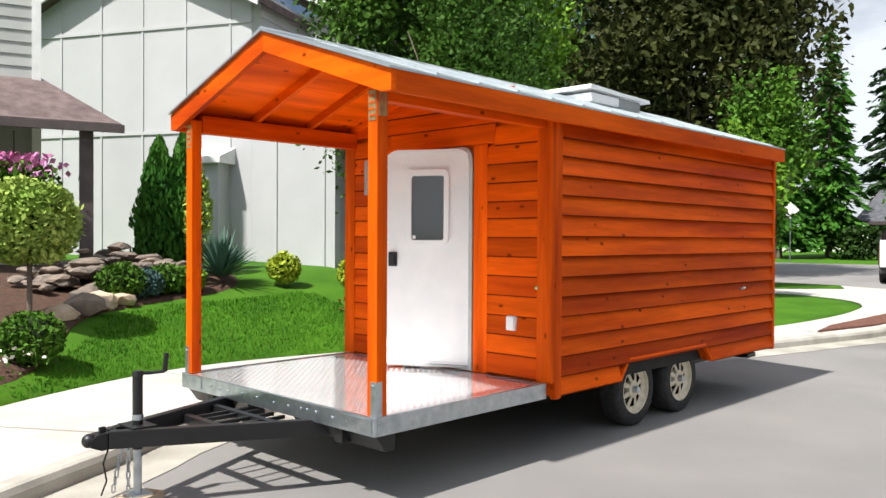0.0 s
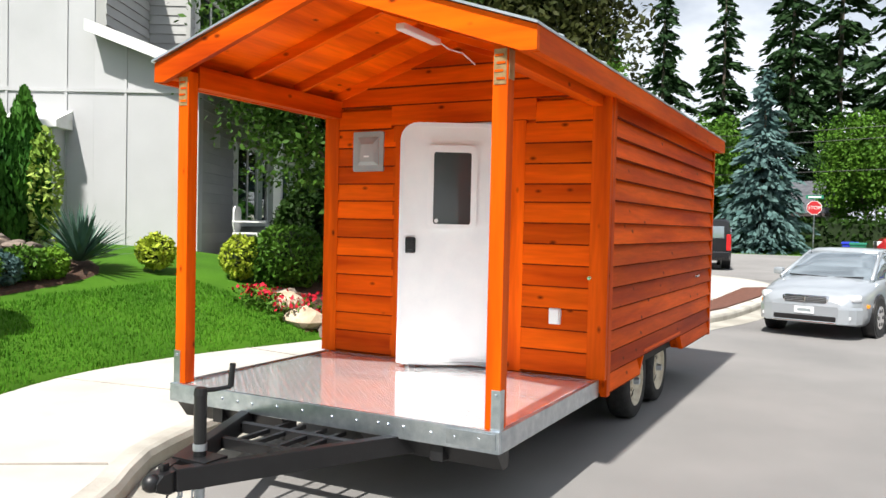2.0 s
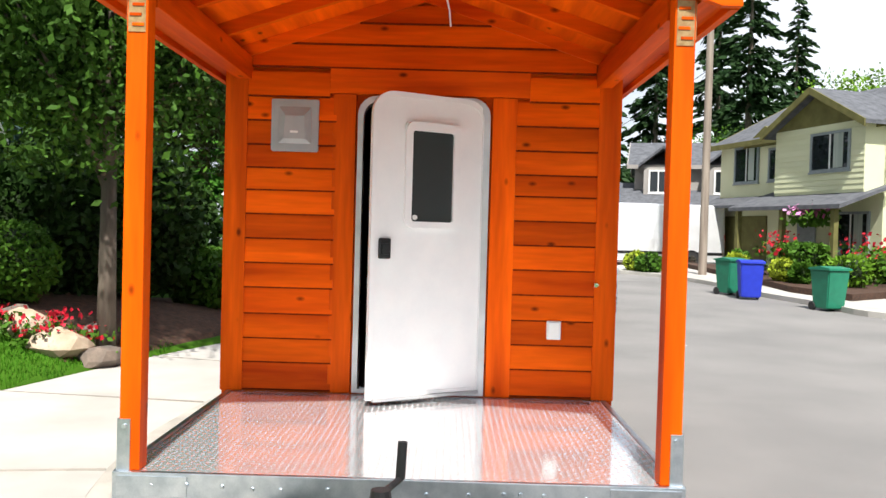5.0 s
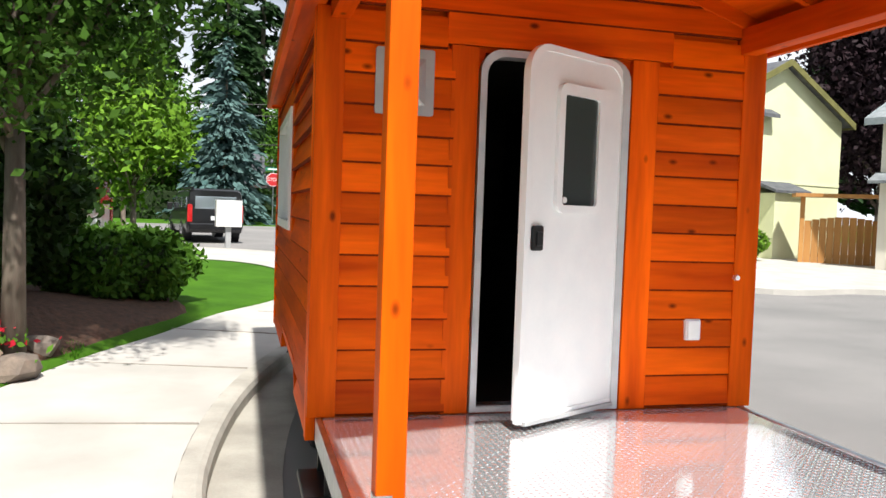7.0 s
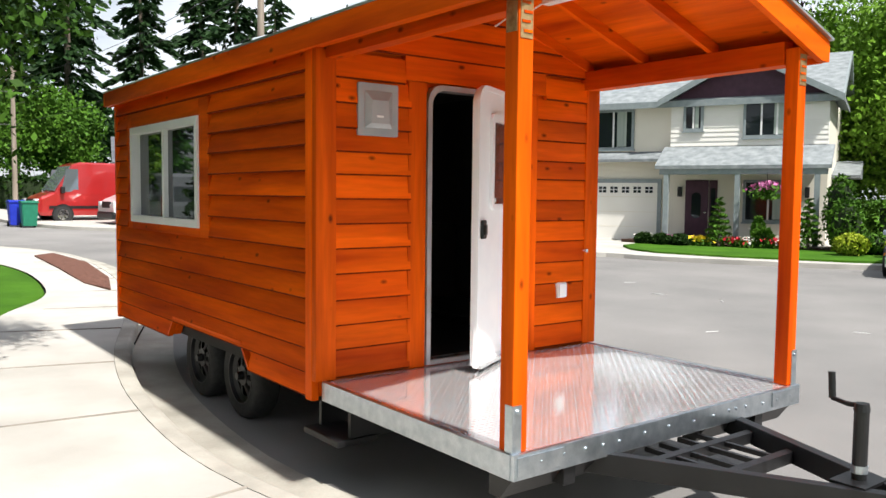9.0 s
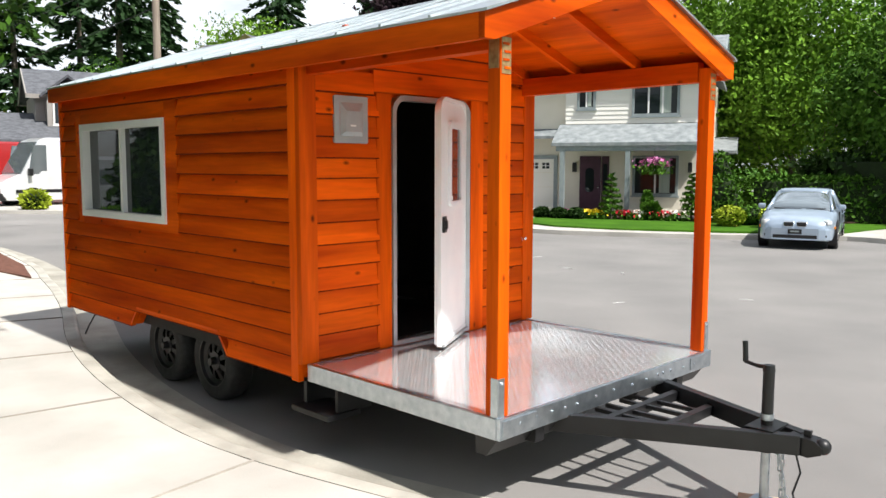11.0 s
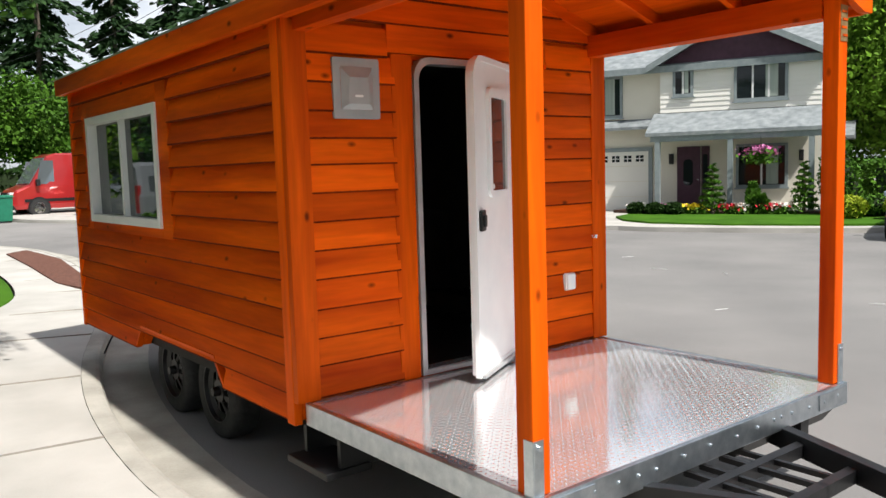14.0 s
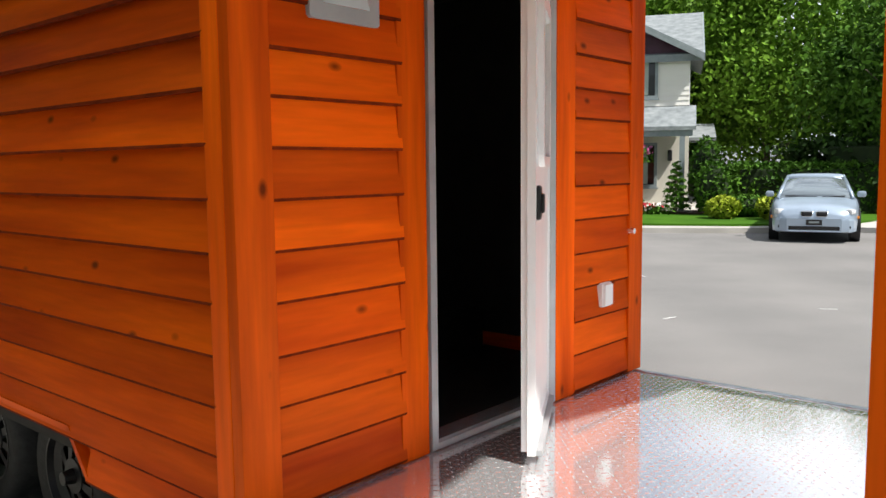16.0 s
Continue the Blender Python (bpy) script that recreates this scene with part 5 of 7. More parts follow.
for k in range(11):
    part("board", boxed(k * 0.24, k * 0.24 + 0.225, -0.02, 0.02, 0.08, 1.55 + 0.18 * math.sin(math.pi * (k + 0.5) / 11), 0.004), GATEWOOD, gt)
part("rail", boxed(0, 2.64, 0.02, 0.06, 0.3, 0.42), GATEWOOD, gt)
part("rail", boxed(0, 2.64, 0.02, 0.06, 1.25, 1.37), GATEWOOD, gt)
for x in (-0.16, 2.65):
    part("gate_post", boxed(x, x + 0.14, -0.07, 0.07, 0, 2.5), GATEWOOD, gt)
part("arbor_beam", boxed(-0.4, 3.1, -0.5, 0.5, 2.4, 2.52), GATEWOOD, gt)

# dormered house up the street
dh = thing("dormer_house", "taupe house with dark roof and two dormers", "house", axes((38.5, -8.5, 0.5), (-0.25, -0.97)))
TAUPE = mat("taupe_siding", (0.27, 0.255, 0.235), (0.34, 0.32, 0.30), scale=0.7, rough=0.8, bump=0.08, spread=0.06)
part("wall", boxed(0, 14, 0, 8, -0.5, 2.9), TAUPE, dh)
part("wall", boxed(1.5, 14, 2.0, 8, 2.9, 5.2), TAUPE, dh)
part("roof", prism([(-0.8, 2.6), (3.2, 4.1), (3.2, 4.25), (-0.8, 2.75)], -0.6, 14.4, "x"), SHINGLE_DARK, dh)
gable_roof(dh, 1.5, 14, 2.0, 8, 5.2, 6.6, SHINGLE_DARK, trim=TAUPE)
for x in (2.0, 5.4, 9.6):
    part("dormer", boxed(x, x + 2.0, 1.2, 3.5, 3.0, 5.0), TAUPE, dh)
    part("dormer_roof", prism([(x - 0.3, 4.95), (x + 1.0, 6.0), (x + 2.3, 4.95), (x + 2.3, 5.1), (x + 1.0, 6.15), (x - 0.3, 5.1)], 0.9, 4.0, "y"), SHINGLE_DARK, dh)
    window(dh, x + 0.35, x + 1.65, 3.65, 4.75, 1.2, bars=2)
# low shed-roofed house beyond the crossing
bh = thing("brown_bungalow", "low brown bungalow with a broad grey roof", "house", axes((53, 12, 0.75), (-0.1, -1)))
part("wall", boxed(0, 12, 0, 7, -0.3, 2.5), BROWNW, bh)
gable_roof(bh, 0, 12, 0, 7, 2.5, 4.4, SHINGLE_DARK, trim=BROWNW, over=0.7)
wc = thing("white_cottage", "small white cottage at the end of the lane", "house", axes((62, 22, 0.8), (0.2, -1)))
part("wall", boxed(0, 7, 0, 5, -0.3, 2.4), IVORY, wc)
gable_roof(wc, 0, 7, 0, 5, 2.4, 3.9, SHINGLE_GREY)

# ---- vehicles ----
def carpaint(name, c):
    m = mat(name, c, tuple(min(1, v * 1.12) for v in c), scale=2, rough=0.28, metal=0.35, bump=0, fine=300, spread=0.05)
    m.node_tree.nodes["Principled BSDF"].inputs["Coat Weight"].default_value = 0.8
    m.node_tree.nodes["Principled BSDF"].inputs["Coat Roughness"].default_value = 0.05
    return m


SILVER, BLUEGREY, CARBLACK = carpaint("silver_paint", (0.36, 0.39, 0.42)), carpaint("blue_grey_paint", (0.34, 0.42, 0.52)), carpaint("black_car_paint", (0.01, 0.01, 0.012))
VANWHITE, VANRED = carpaint("white_van_paint", (0.75, 0.76, 0.77)), carpaint("red_van_paint", (0.42, 0.02, 0.02))
CARGLASS = mat("car_glass", (0.30, 0.35, 0.38), (0.36, 0.41, 0.44), scale=1.5, rough=0.05, metal=0.7, bump=0, spread=0.05)
CHROME = mat("chrome", (0.7, 0.7, 0.7), (0.8, 0.8, 0.8), rough=0.12, metal=1, bump=0, spread=0.03)
LAMPCLEAR = mat("lamp_lens", (0.55, 0.57, 0.6), (0.75, 0.76, 0.78), scale=20, rough=0.1, bump=0.05, spread=0.1)
AMBER = mat("amber_lens", (0.75, 0.25, 0.02), (0.85, 0.32, 0.03), rough=0.2, bump=0.02, spread=0.05)
LAMPRED = mat("tail_lens", (0.35, 0.01, 0.01), (0.5, 0.02, 0.02), rough=0.15, bump=0.02, spread=0.1)


def loft(stations, sections):
    """A skin through closed sections, one per station along x; each section is a list of (y, z)."""
    bm = bmesh.new()
    vs = [[bm.verts.new((x, y, z)) for y, z in s] for x, s in zip(stations, sections)]
    n = len(sections[0])
    for a, b in zip(vs, vs[1:]):
        for i in range(n):
            bm.faces.new((a[i], a[(i + 1) % n], b[(i + 1) % n], b[i]))
    bm.faces.new(vs[0])
    bm.faces.new(vs[-1][::-1])
    bmesh.ops.recalc_face_normals(bm, faces=bm.faces)
    return bm


def shell(w, zb, zs, crown):
    """Half-rounded body section: sill, flank, shoulder, crowned top."""
    h = [(w * 0.90, zb), (w * 0.985, zb + 0.12), (w, (zb + zs) / 2), (w * 0.97, zs - 0.05), (w * 0.90, zs), (w * 0.45, zs + crown)]
    return h + [(-y, z) for y, z in h[::-1]]


def car_wheel(v, x, y, r, rim, width=0.2):
    w = part("wheel", rodded((x, y - width / 2, r), (x, y + width / 2, r), r, seg=28), RUBBER, v)
    s = 1 if y > 0 else -1
    part("rim", rodded((x, y + s * width * 0.40, r), (x, y + s * width * 0.53, r), r * 0.66, r * 0.60, seg=24), rim, w)
    for k in range(6):
        a = k * math.pi / 3
        part("spoke_gap", boxed(x + math.cos(a) * r * 0.40 - 0.028, x + math.cos(a) * r * 0.40 + 0.028, y + s * width * 0.53 - 0.004, y + s * width * 0.53 + 0.004,
                                r + math.sin(a) * r * 0.40 - 0.028, r + math.sin(a) * r * 0.40 + 0.028), BLACK, w)


def sedan(name, label, m, paint, L=4.75, W=1.78, H=1.42, kidney=False):
    """A saloon; its nose points along its own +x."""
    v = thing(name, label, "car", m)
    f, w = L / 2, W / 2
    key = [-f, -f + 0.06, -f + 0.25, -f + 0.7, -1.0, 0.0, 0.95, 1.4, f - 0.5, f - 0.22, f - 0.08, f]
    wid = [0.74, 0.86, 0.94, 0.985, 1.0, 1.0, 0.995, 0.985, 0.945, 0.88, 0.80, 0.66]
    top = [0.72, 0.86, 0.945, 0.97, 0.965, 0.945, 0.935, 0.90, 0.80, 0.735, 0.67, 0.56]
    low = [0.42, 0.34, 0.27, 0.22, 0.2, 0.2, 0.2, 0.2, 0.2, 0.21, 0.24, 0.32]
    st = [-f + L * (0.5 - 0.5 * math.cos(math.pi * i / 26)) for i in range(27)]
    def body_section(x):
        a, zt, zb = w * np.interp(x, key, wid), np.interp(x, key, top), np.interp(x, key, low)
        crown = 0.055 if x > 0.9 else 0.03
        h = [(a * 0.90, zb), (a * 0.965, zb + 0.07), (a * 0.99, zb + 0.16), (a, zb + (zt - zb) * 0.52), (a * 0.985, zt - 0.15), (a * 0.95, zt - 0.055), (a * 0.88, zt - 0.01), (a * 0.70, zt + crown * 0.45), (a * 0.35, zt + crown)]
        return [(float(y), float(z)) for y, z in h] + [(-float(y), float(z)) for y, z in h[::-1]]
    part("body", loft(st, [body_section(x) for x in st]), paint, v, smooth=True)
    # glasshouse: glass skin, painted roof and pillars over it
    rear, front = -f + 0.62, 1.36
    gx = [rear, rear + 0.35, rear + 0.85, -0.45, 0.15, 0.55, 0.95, front]
    gt = [0.95, H - 0.20, H - 0.05, H - 0.01, H - 0.02, H - 0.11, H - 0.29, 0.93]
    gw = [0.70, 0.66, 0.63, 0.63, 0.64, 0.67, 0.72, 0.78]
    gb = [0.80, 0.86, 0.89, 0.90, 0.90, 0.895, 0.885, 0.85]
    def glass_section(b, t, z):
        h = [(w * b, 0.90), (w * (b * 0.45 + t * 0.55), 0.90 + (z - 0.90) * 0.6), (w * t, z - 0.015), (w * t * 0.55, z + 0.012)]
        return h + [(-y, q) for y, q in h[::-1]]
    part("cabin_glass", loft(gx, [glass_section(b, t, z) for b, t, z in zip(gb, gw, gt)]), CARGLASS, v, "tinted car glass", smooth=True)
    def roof_section(t, z):
        h = [(w * (t + 0.035), z - 0.045), (w * (t + 0.02), z + 0.0), (w * t * 0.9, z + 0.022), (w * t * 0.5, z + 0.034)]
        return h + [(-y, q) for y, q in h[::-1]]
    part("roof_panel", loft([rear + 0.72, rear + 1.0, -0.45, 0.1, 0.34], [roof_section(0.635, H - 0.085), roof_section(0.635, H - 0.035), roof_section(0.63, H - 0.01), roof_section(0.64, H - 0.015), roof_section(0.655, H - 0.055)]), paint, v, smooth=True)
    for s in (-1, 1):
        def strut(a, b, r):
            part("pillar", rodded(a, b, r, seg=8), paint, v, smooth=True)
        strut((0.32, s * w * 0.66, H - 0.06), (front + 0.02, s * w * 0.83, 0.92), 0.034)
        strut((-0.2, s * w * 0.65, H - 0.02), (-0.28, s * w * 0.905, 0.92), 0.034)
        strut((rear + 0.75, s * w * 0.64, H - 0.09), (rear - 0.02, s * w * 0.80, 0.95), 0.06)
        part("door_mirror", boxed(0.88, 1.02, min(s * w * 0.94, s * w * 1.14), max(s * w * 0.94, s * w * 1.14), 0.93, 1.06, 0.045), paint, v)
        part("headlamp", boxed(-0.17, 0.045, -0.20, 0.20, 0, 0.115, 0.04, m=pose(f - 0.20, s * w * 0.615, 0.60, 0, 0, -s * 27)), LAMPCLEAR, v, "clear headlamp lens")
        part("side_marker", boxed(f - 0.50, f - 0.42, min(s * w * 0.90, s * w * 0.965), max(s * w * 0.90, s * w * 0.965), 0.50, 0.56, 0.01), AMBER, v, "amber side marker")
        part("tail_lamp", boxed(-f - 0.005, -f + 0.2, min(s * w * 0.48, s * w * 0.86), max(s * w * 0.48, s * w * 0.86), 0.68, 0.84, 0.04), LAMPRED, v)
        for x in (-1.22, -0.26, 0.98):
            part("door_gap", boxed(x, x + 0.012, min(s * w * 0.97, s * w * 1.003), max(s * w * 0.97, s * w * 1.003), 0.34, 0.88), BLACK, v)
        part("side_strip", boxed(-1.2, 0.98, min(s * w * 0.985, s * w * 1.014), max(s * w * 0.985, s * w * 1.014), 0.50, 0.555, 0.012), paint, v)
        part("sill", boxed(-1.0, 1.0, min(s * w * 0.90, s * w * 0.97), max(s * w * 0.90, s * w * 0.97), 0.17, 0.24, 0.02), BLACK, v)
        for x in (-0.36, -1.28):
            part("door_handle", boxed(x, x + 0.16, min(s * w * 0.99, s * w * 1.02), max(s * w * 0.99, s * w * 1.02), 0.76, 0.795, 0.01), paint, v)
        for x in (-1.36, 1.40):
            car_wheel(v, x, s * (w - 0.095), 0.32, CHROME)
            part("wheel_arch", rodded((x, s * (w - 0.2), 0.335), (x, s * (w * 0.994), 0.335), 0.375, seg=28), BLACK, v)
        part("fog_lamp", boxed(f - 0.20, f - 0.02, min(s * w * 0.55, s * w * 0.78), max(s * w * 0.55, s * w * 0.78), 0.315, 0.375, 0.02, m=None), LAMPCLEAR if not kidney else BLACK, v)
    # bumper follows the rounded nose
    bst = [(f - 0.26, 0.90), (f - 0.12, 0.84), (f - 0.02, 0.74), (f + 0.03, 0.58)]
    bsec = [[(w * k, 0.25), (w * k * 1.01, 0.33), (w * k * 1.01, 0.48), (w * k * 0.98, 0.52), (-w * k * 0.98, 0.52), (-w * k * 1.01, 0.48), (-w * k * 1.01, 0.33), (-w * k, 0.25)] for x, k in bst]
    part("bumper", loft([x for x, k in bst], bsec), paint, v, smooth=False)
    part("bumper_lip", boxed(f - 0.1, f + 0.045, -w * 0.56, w * 0.56, 0.24, 0.265, 0.01), CHROME if not kidney else paint, v)
    part("air_intake", boxed(f - 0.05, f + 0.037, -w * 0.55, w * 0.55, 0.275, 0.365, 0.02), BLACK, v, "black lower air intake")
    if kidney:
        for s in (-1, 1):
            part("grille_frame", boxed(f - 0.10, f + 0.012, min(s * 0.02, s * 0.27), max(s * 0.02, s * 0.27), 0.545, 0.685, 0.05), CHROME, v, "chrome kidney grille frame")
            part("grille", boxed(f - 0.09, f + 0.022, min(s * 0.035, s * 0.255), max(s * 0.035, s * 0.255), 0.56, 0.67, 0.04), BLACK, v, "black grille")
    else:
        part("grille_frame", boxed(f - 0.12, f + 0.008, -0.37, 0.37, 0.545, 0.685, 0.05), CHROME, v, "chrome grille frame")
        part("grille", boxed(f - 0.11, f + 0.016, -0.335, 0.335, 0.565, 0.668, 0.035), BLACK, v, "black grille")
        for k in range(3):
            part("grille_bar", boxed(f + 0.012, f + 0.021, -0.32, 0.32, 0.585 + k * 0.027, 0.590 + k * 0.027), PLASTIC, v)
        part("badge", boxed(f + 0.016, f + 0.027, -0.016, 0.016, 0.575, 0.66, 0.004), CHROME, v)
    part("number_plate", boxed(f + 0.034, f + 0.044, -0.155, 0.155, 0.385, 0.50, 0.004), LAMPCLEAR if not kidney else BLACK, v)
    part("plate_bar", boxed(f + 0.044, f + 0.047, -0.10, 0.10, 0.425, 0.465), SLATE, v)
    for s in (-1, 1):
        part("wiper", rodded((front + 0.03, s * 0.05 + 0.1, 0.945), (front - 0.02, s * 0.05 + 0.55 * s, 0.965), 0.012, seg=6), BLACK, v)
    part("rear_bumper", boxed(-f - 0.03, -f + 0.2, -w * 0.84, w * 0.84, 0.34, 0.56, 0.05), paint, v)
    return v


def boxcar(name, label, m, paint, L, W, H, hood, belt, category, nose_glass=0.75, side_glass=(0.2, 0.8), roofrack=False, r=0.37, van=False):
    """A tall vehicle (van or estate car); its nose points along its own +x."""
    v = thing(name, label, category, m)
    f, w = L / 2, W / 2
    def sec(k, zb, zt, tb):
        h = [(w * k * 0.94, zb), (w * k, zb + 0.2), (w * k, belt), (w * k * tb, zt - 0.08), (w * k * tb * 0.85, zt)]
        return h + [(-y, z) for y, z in h[::-1]]
    st = [-f, -f + 0.1, f - hood - 1.1, f - hood - 0.75, f - hood, f - 0.25, f]
    tops = [H - 0.06, H, H, H - 0.12, belt + 0.08, belt - 0.12, belt - 0.35]
    part("body", loft(st, [sec(k, b, t, 0.90 if t > belt + 0.2 else 0.96) if t > belt + 0.05 else
                           [(w * k * 0.94, b), (w * k, b + 0.15), (w * k, t - 0.12), (w * k * 0.97, t - 0.05), (w * k * 0.85, t), (-w * k * 0.85, t), (-w * k * 0.97, t - 0.05), (-w * k, t - 0.12), (-w * k, b + 0.15), (-w * k * 0.94, b)]
                           for k, b, t in zip((0.97, 1, 1, 1, 0.98, 0.94, 0.86), (0.4, 0.33, 0.33, 0.33, 0.33, 0.33, 0.4), tops)]), paint, v, smooth=False)
    # windscreen
    x0, x1 = f - hood - 0.03, f - hood - 0.72
    ws = bmesh.new()
    q = [ws.verts.new(p) for p in ((x0 + 0.02, -w * 0.86, belt + 0.10), (x0 + 0.02, w * 0.86, belt + 0.10), (x1 + 0.02, w * 0.76, H - 0.20), (x1 + 0.02, -w * 0.76, H - 0.20))]
    q2 = [ws.verts.new(p.co + Vector((0.03, 0, 0.03))) for p in q]
    ws.faces.new(q2)
    for i in range(4):
        ws.faces.new((q[i], q[(i + 1) % 4], q2[(i + 1) % 4], q2[i]))
    part("windscreen", ws, CARGLASS, v)
    for s in (-1, 1):
        y0, y1 = sorted((s * w * 0.955, s * (w * 0.985)))
        segs = [(f - hood - 0.95, f - hood - 0.25)] if van else [(-f + 0.25, -f + 1.15), (-f + 1.3, -0.1), (0.0, f - hood - 0.35)]
        for a, b in segs:
            part("side_window", prism([(a, belt + 0.08), (b, belt + 0.08), (b - 0.22 if b > 0 else b, H - 0.30), (a, H - 0.30)], y0, y1, "y"), CARGLASS, v)
        part("headlamp", boxed(f - 0.22, f + 0.01, min(s * w * 0.55, s * w * 0.85), max(s * w * 0.55, s * w * 0.85), belt - 0.42, belt - 0.22, 0.04), LAMPCLEAR, v)
        part("tail_lamp", boxed(-f - 0.02, -f + 0.06, min(s * w * 0.80, s * w * 0.97), max(s * w * 0.80, s * w * 0.97), belt - 0.35, belt + 0.25, 0.02), LAMPRED, v)
        part("door_mirror", boxed(f - hood - 0.35, f - hood - 0.2, min(s * w, s * w * 1.2), max(s * w, s * w * 1.2), belt + 0.02, belt + 0.3, 0.03), BLACK, v)
        part("side_strip", boxed(-f + 0.1, f - 0.5, min(s * w * 0.99, s * w * 1.015), max(s * w * 0.99, s * w * 1.015), 0.62, 0.74), BLACK if van else paint, v)
        for x in (-f + L * 0.22, f - L * 0.17):
            part("wheel_arch", rodded((x, s * (w - 0.3), r + 0.02), (x, s * (w * 1.003), r + 0.02), r + 0.06, seg=24), BLACK, v)
            car_wheel(v, x, s * (w - 0.11), r, CHROME, 0.26)
    part("bumper", boxed(f - 0.2, f + 0.06, -w * 0.88, w * 0.88, 0.32, 0.62, 0.05), BLACK if van else paint, v)
    part("grille", boxed(f - 0.08, f + 0.015, -w * 0.42, w * 0.42, belt - 0.48, belt - 0.22, 0.02), BLACK, v)
    part("rear_bumper", boxed(-f - 0.1, -f + 0.1, -w * 0.92, w * 0.92, 0.42, 0.66, 0.04), BLACK if van else paint, v)
    part("rear_window", boxed(-f - 0.025, -f + 0.02, -w * 0.72, w * 0.72, belt + 0.10, H - 0.26, 0.02), CARGLASS, v)
    part("number_plate", boxed(-f - 0.035, -f - 0.01, -0.16, 0.16, belt - 0.28, belt - 0.14), LAMPCLEAR, v)
    if roofrack:
        for s in (-1, 1):
            part("roof_rail", boxed(-f + 0.5, 0.4, s * w * 0.72 - 0.02, s * w * 0.72 + 0.02, H, H + 0.07, 0.01), BLACK, v)
    return v


def facing(x, y, deg, z=None):
    return pose(x, y, gz(x) if z is None else z, 0, 0, deg)


sedan("silver_sedan", "silver four-door saloon parked at the kerb", facing(10.95, -2.6, 166), SILVER)
sedan("blue_grey_sedan", "pale blue-grey saloon parked across the cul-de-sac", facing(3.72, -17.45, 106), BLUEGREY, L=4.5, W=1.8, H=1.42, kidney=True)
boxcar("black_suv", "black estate car with roof rails parked in the crossing street", facing(27.4, 3.0, 12), CARBLACK, 4.9, 1.95, 1.85, 1.15, 1.05, "car", roofrack=True)
boxcar("white_van", "tall white delivery van parked on a driveway", facing(29.8, -8.5, 95), VANWHITE, 6.6, 2.0, 2.75, 0.75, 1.25, "van", van=True)
boxcar("red_van", "tall red delivery van parked on a driveway", facing(33.6, -6.2, 95), VANRED, 6.2, 2.0, 2.6, 0.75, 1.25, "van", van=True)
boxcar("silver_pickup", "silver pickup parked in a shaded driveway", facing(15.2, 7.2, 80, 0.4), SILVER, 5.2, 1.9, 1.8, 1.2, 1.05, "car")

# ---- wheelie bins ----
BIN_GREEN = mat("green_bin", (0.01, 0.16, 0.09), (0.015, 0.2, 0.115), rough=0.5, bump=0.05, spread=0.08)
BIN_BLUE = mat("blue_bin", (0.012, 0.03, 0.42), (0.016, 0.04, 0.5), rough=0.5, bump=0.05, spread=0.08)


def wheelie_bin(x, y, material, colour, turn=0, s=1.0):
    b = thing("wheelie_bin", colour + " plastic wheelie bin standing at the roadside", "bin", facing(x, y, turn), "roadside bins")
    bm = bmesh.new()
    lo = [bm.verts.new(p) for p in ((-0.24, -0.24, 0.06), (0.24, -0.24, 0.06), (0.24, 0.24, 0.06), (-0.24, 0.24, 0.06))]
    hi = [bm.verts.new(p) for p in ((-0.33, -0.29, 0.95), (0.31, -0.29, 0.95), (0.31, 0.29, 0.95), (-0.33, 0.29, 0.95))]
    for i in range(4):
        bm.faces.new((lo[i], lo[(i + 1) % 4], hi[(i + 1) % 4], hi[i]))
    bm.faces.new(lo[::-1])
    bm.faces.new(hi)
    bmesh.ops.bevel(bm, geom=list(bm.edges), offset=0.025, segments=2, affect="EDGES")
    part("tub", bm, material, b)
    part("lid", prism([(-0.36, 0.95), (0.34, 0.95), (0.34, 0.99), (0.0, 1.04), (-0.36, 1.0)], -0.31, 0.31, "y"), material, b)
    part("handle", rodded((0.36, -0.22, 0.93), (0.36, 0.22, 0.93), 0.02), material, b)
    for s2 in (-1, 1):
        part("wheel", rodded((0.24, s2 * 0.22, 0.1), (0.24, s2 * 0.28, 0.1), 0.1, seg=16), RUBBER, b)
    return b


wheelie_bin(17.2, -8.0, BIN_GREEN, "green", 20)
wheelie_bin(16.0, -8.1, BIN_BLUE, "blue", -10)
wheelie_bin(13.6, -9.05, BIN_GREEN, "green", 15)
wheelie_bin(30.0, -2.5, BIN_GREEN, "green", 0)
wheelie_bin(30.8, -2.2, BIN_BLUE, "blue", 0)

# ---- poles, signs, mailbox ----
POLEWOOD = mat("pole_wood", (0.19, 0.15, 0.12), (0.33, 0.28, 0.23), scale=8, stretch=(1, 1, 0.08), rough=0.9, bump=0.3, spread=0.15)
up = thing("utility_pole", "weathered wooden pole with a street lamp arm", "pole", (23.8, -9.3, gz(24)))
part("pole", rodded((0, 0, -0.3), (0, 0, 13), 0.15, 0.11, seg=14), POLEWOOD, up)
part("lamp_arm", rodded((0, 0, 10.2), (-2.2, 0.6, 10.6), 0.035, seg=8), GALV, up)
part("lamp_head", boxed(-2.7, -2.15, 0.45, 0.72, 10.55, 10.7, 0.04), PLASTIC, up)
fp = thing("utility_pole", "distant wooden pole with a cross arm", "pole", (43.0, -4.2, gz(43)))
part("pole", rodded((0, 0, -0.3), (0, 0, 7.9), 0.14, 0.1, seg=12), POLEWOOD, fp)
part("cross_arm", boxed(-0.06, 0.06, -0.4, 0.4, 7.3, 7.42), POLEWOOD, fp)
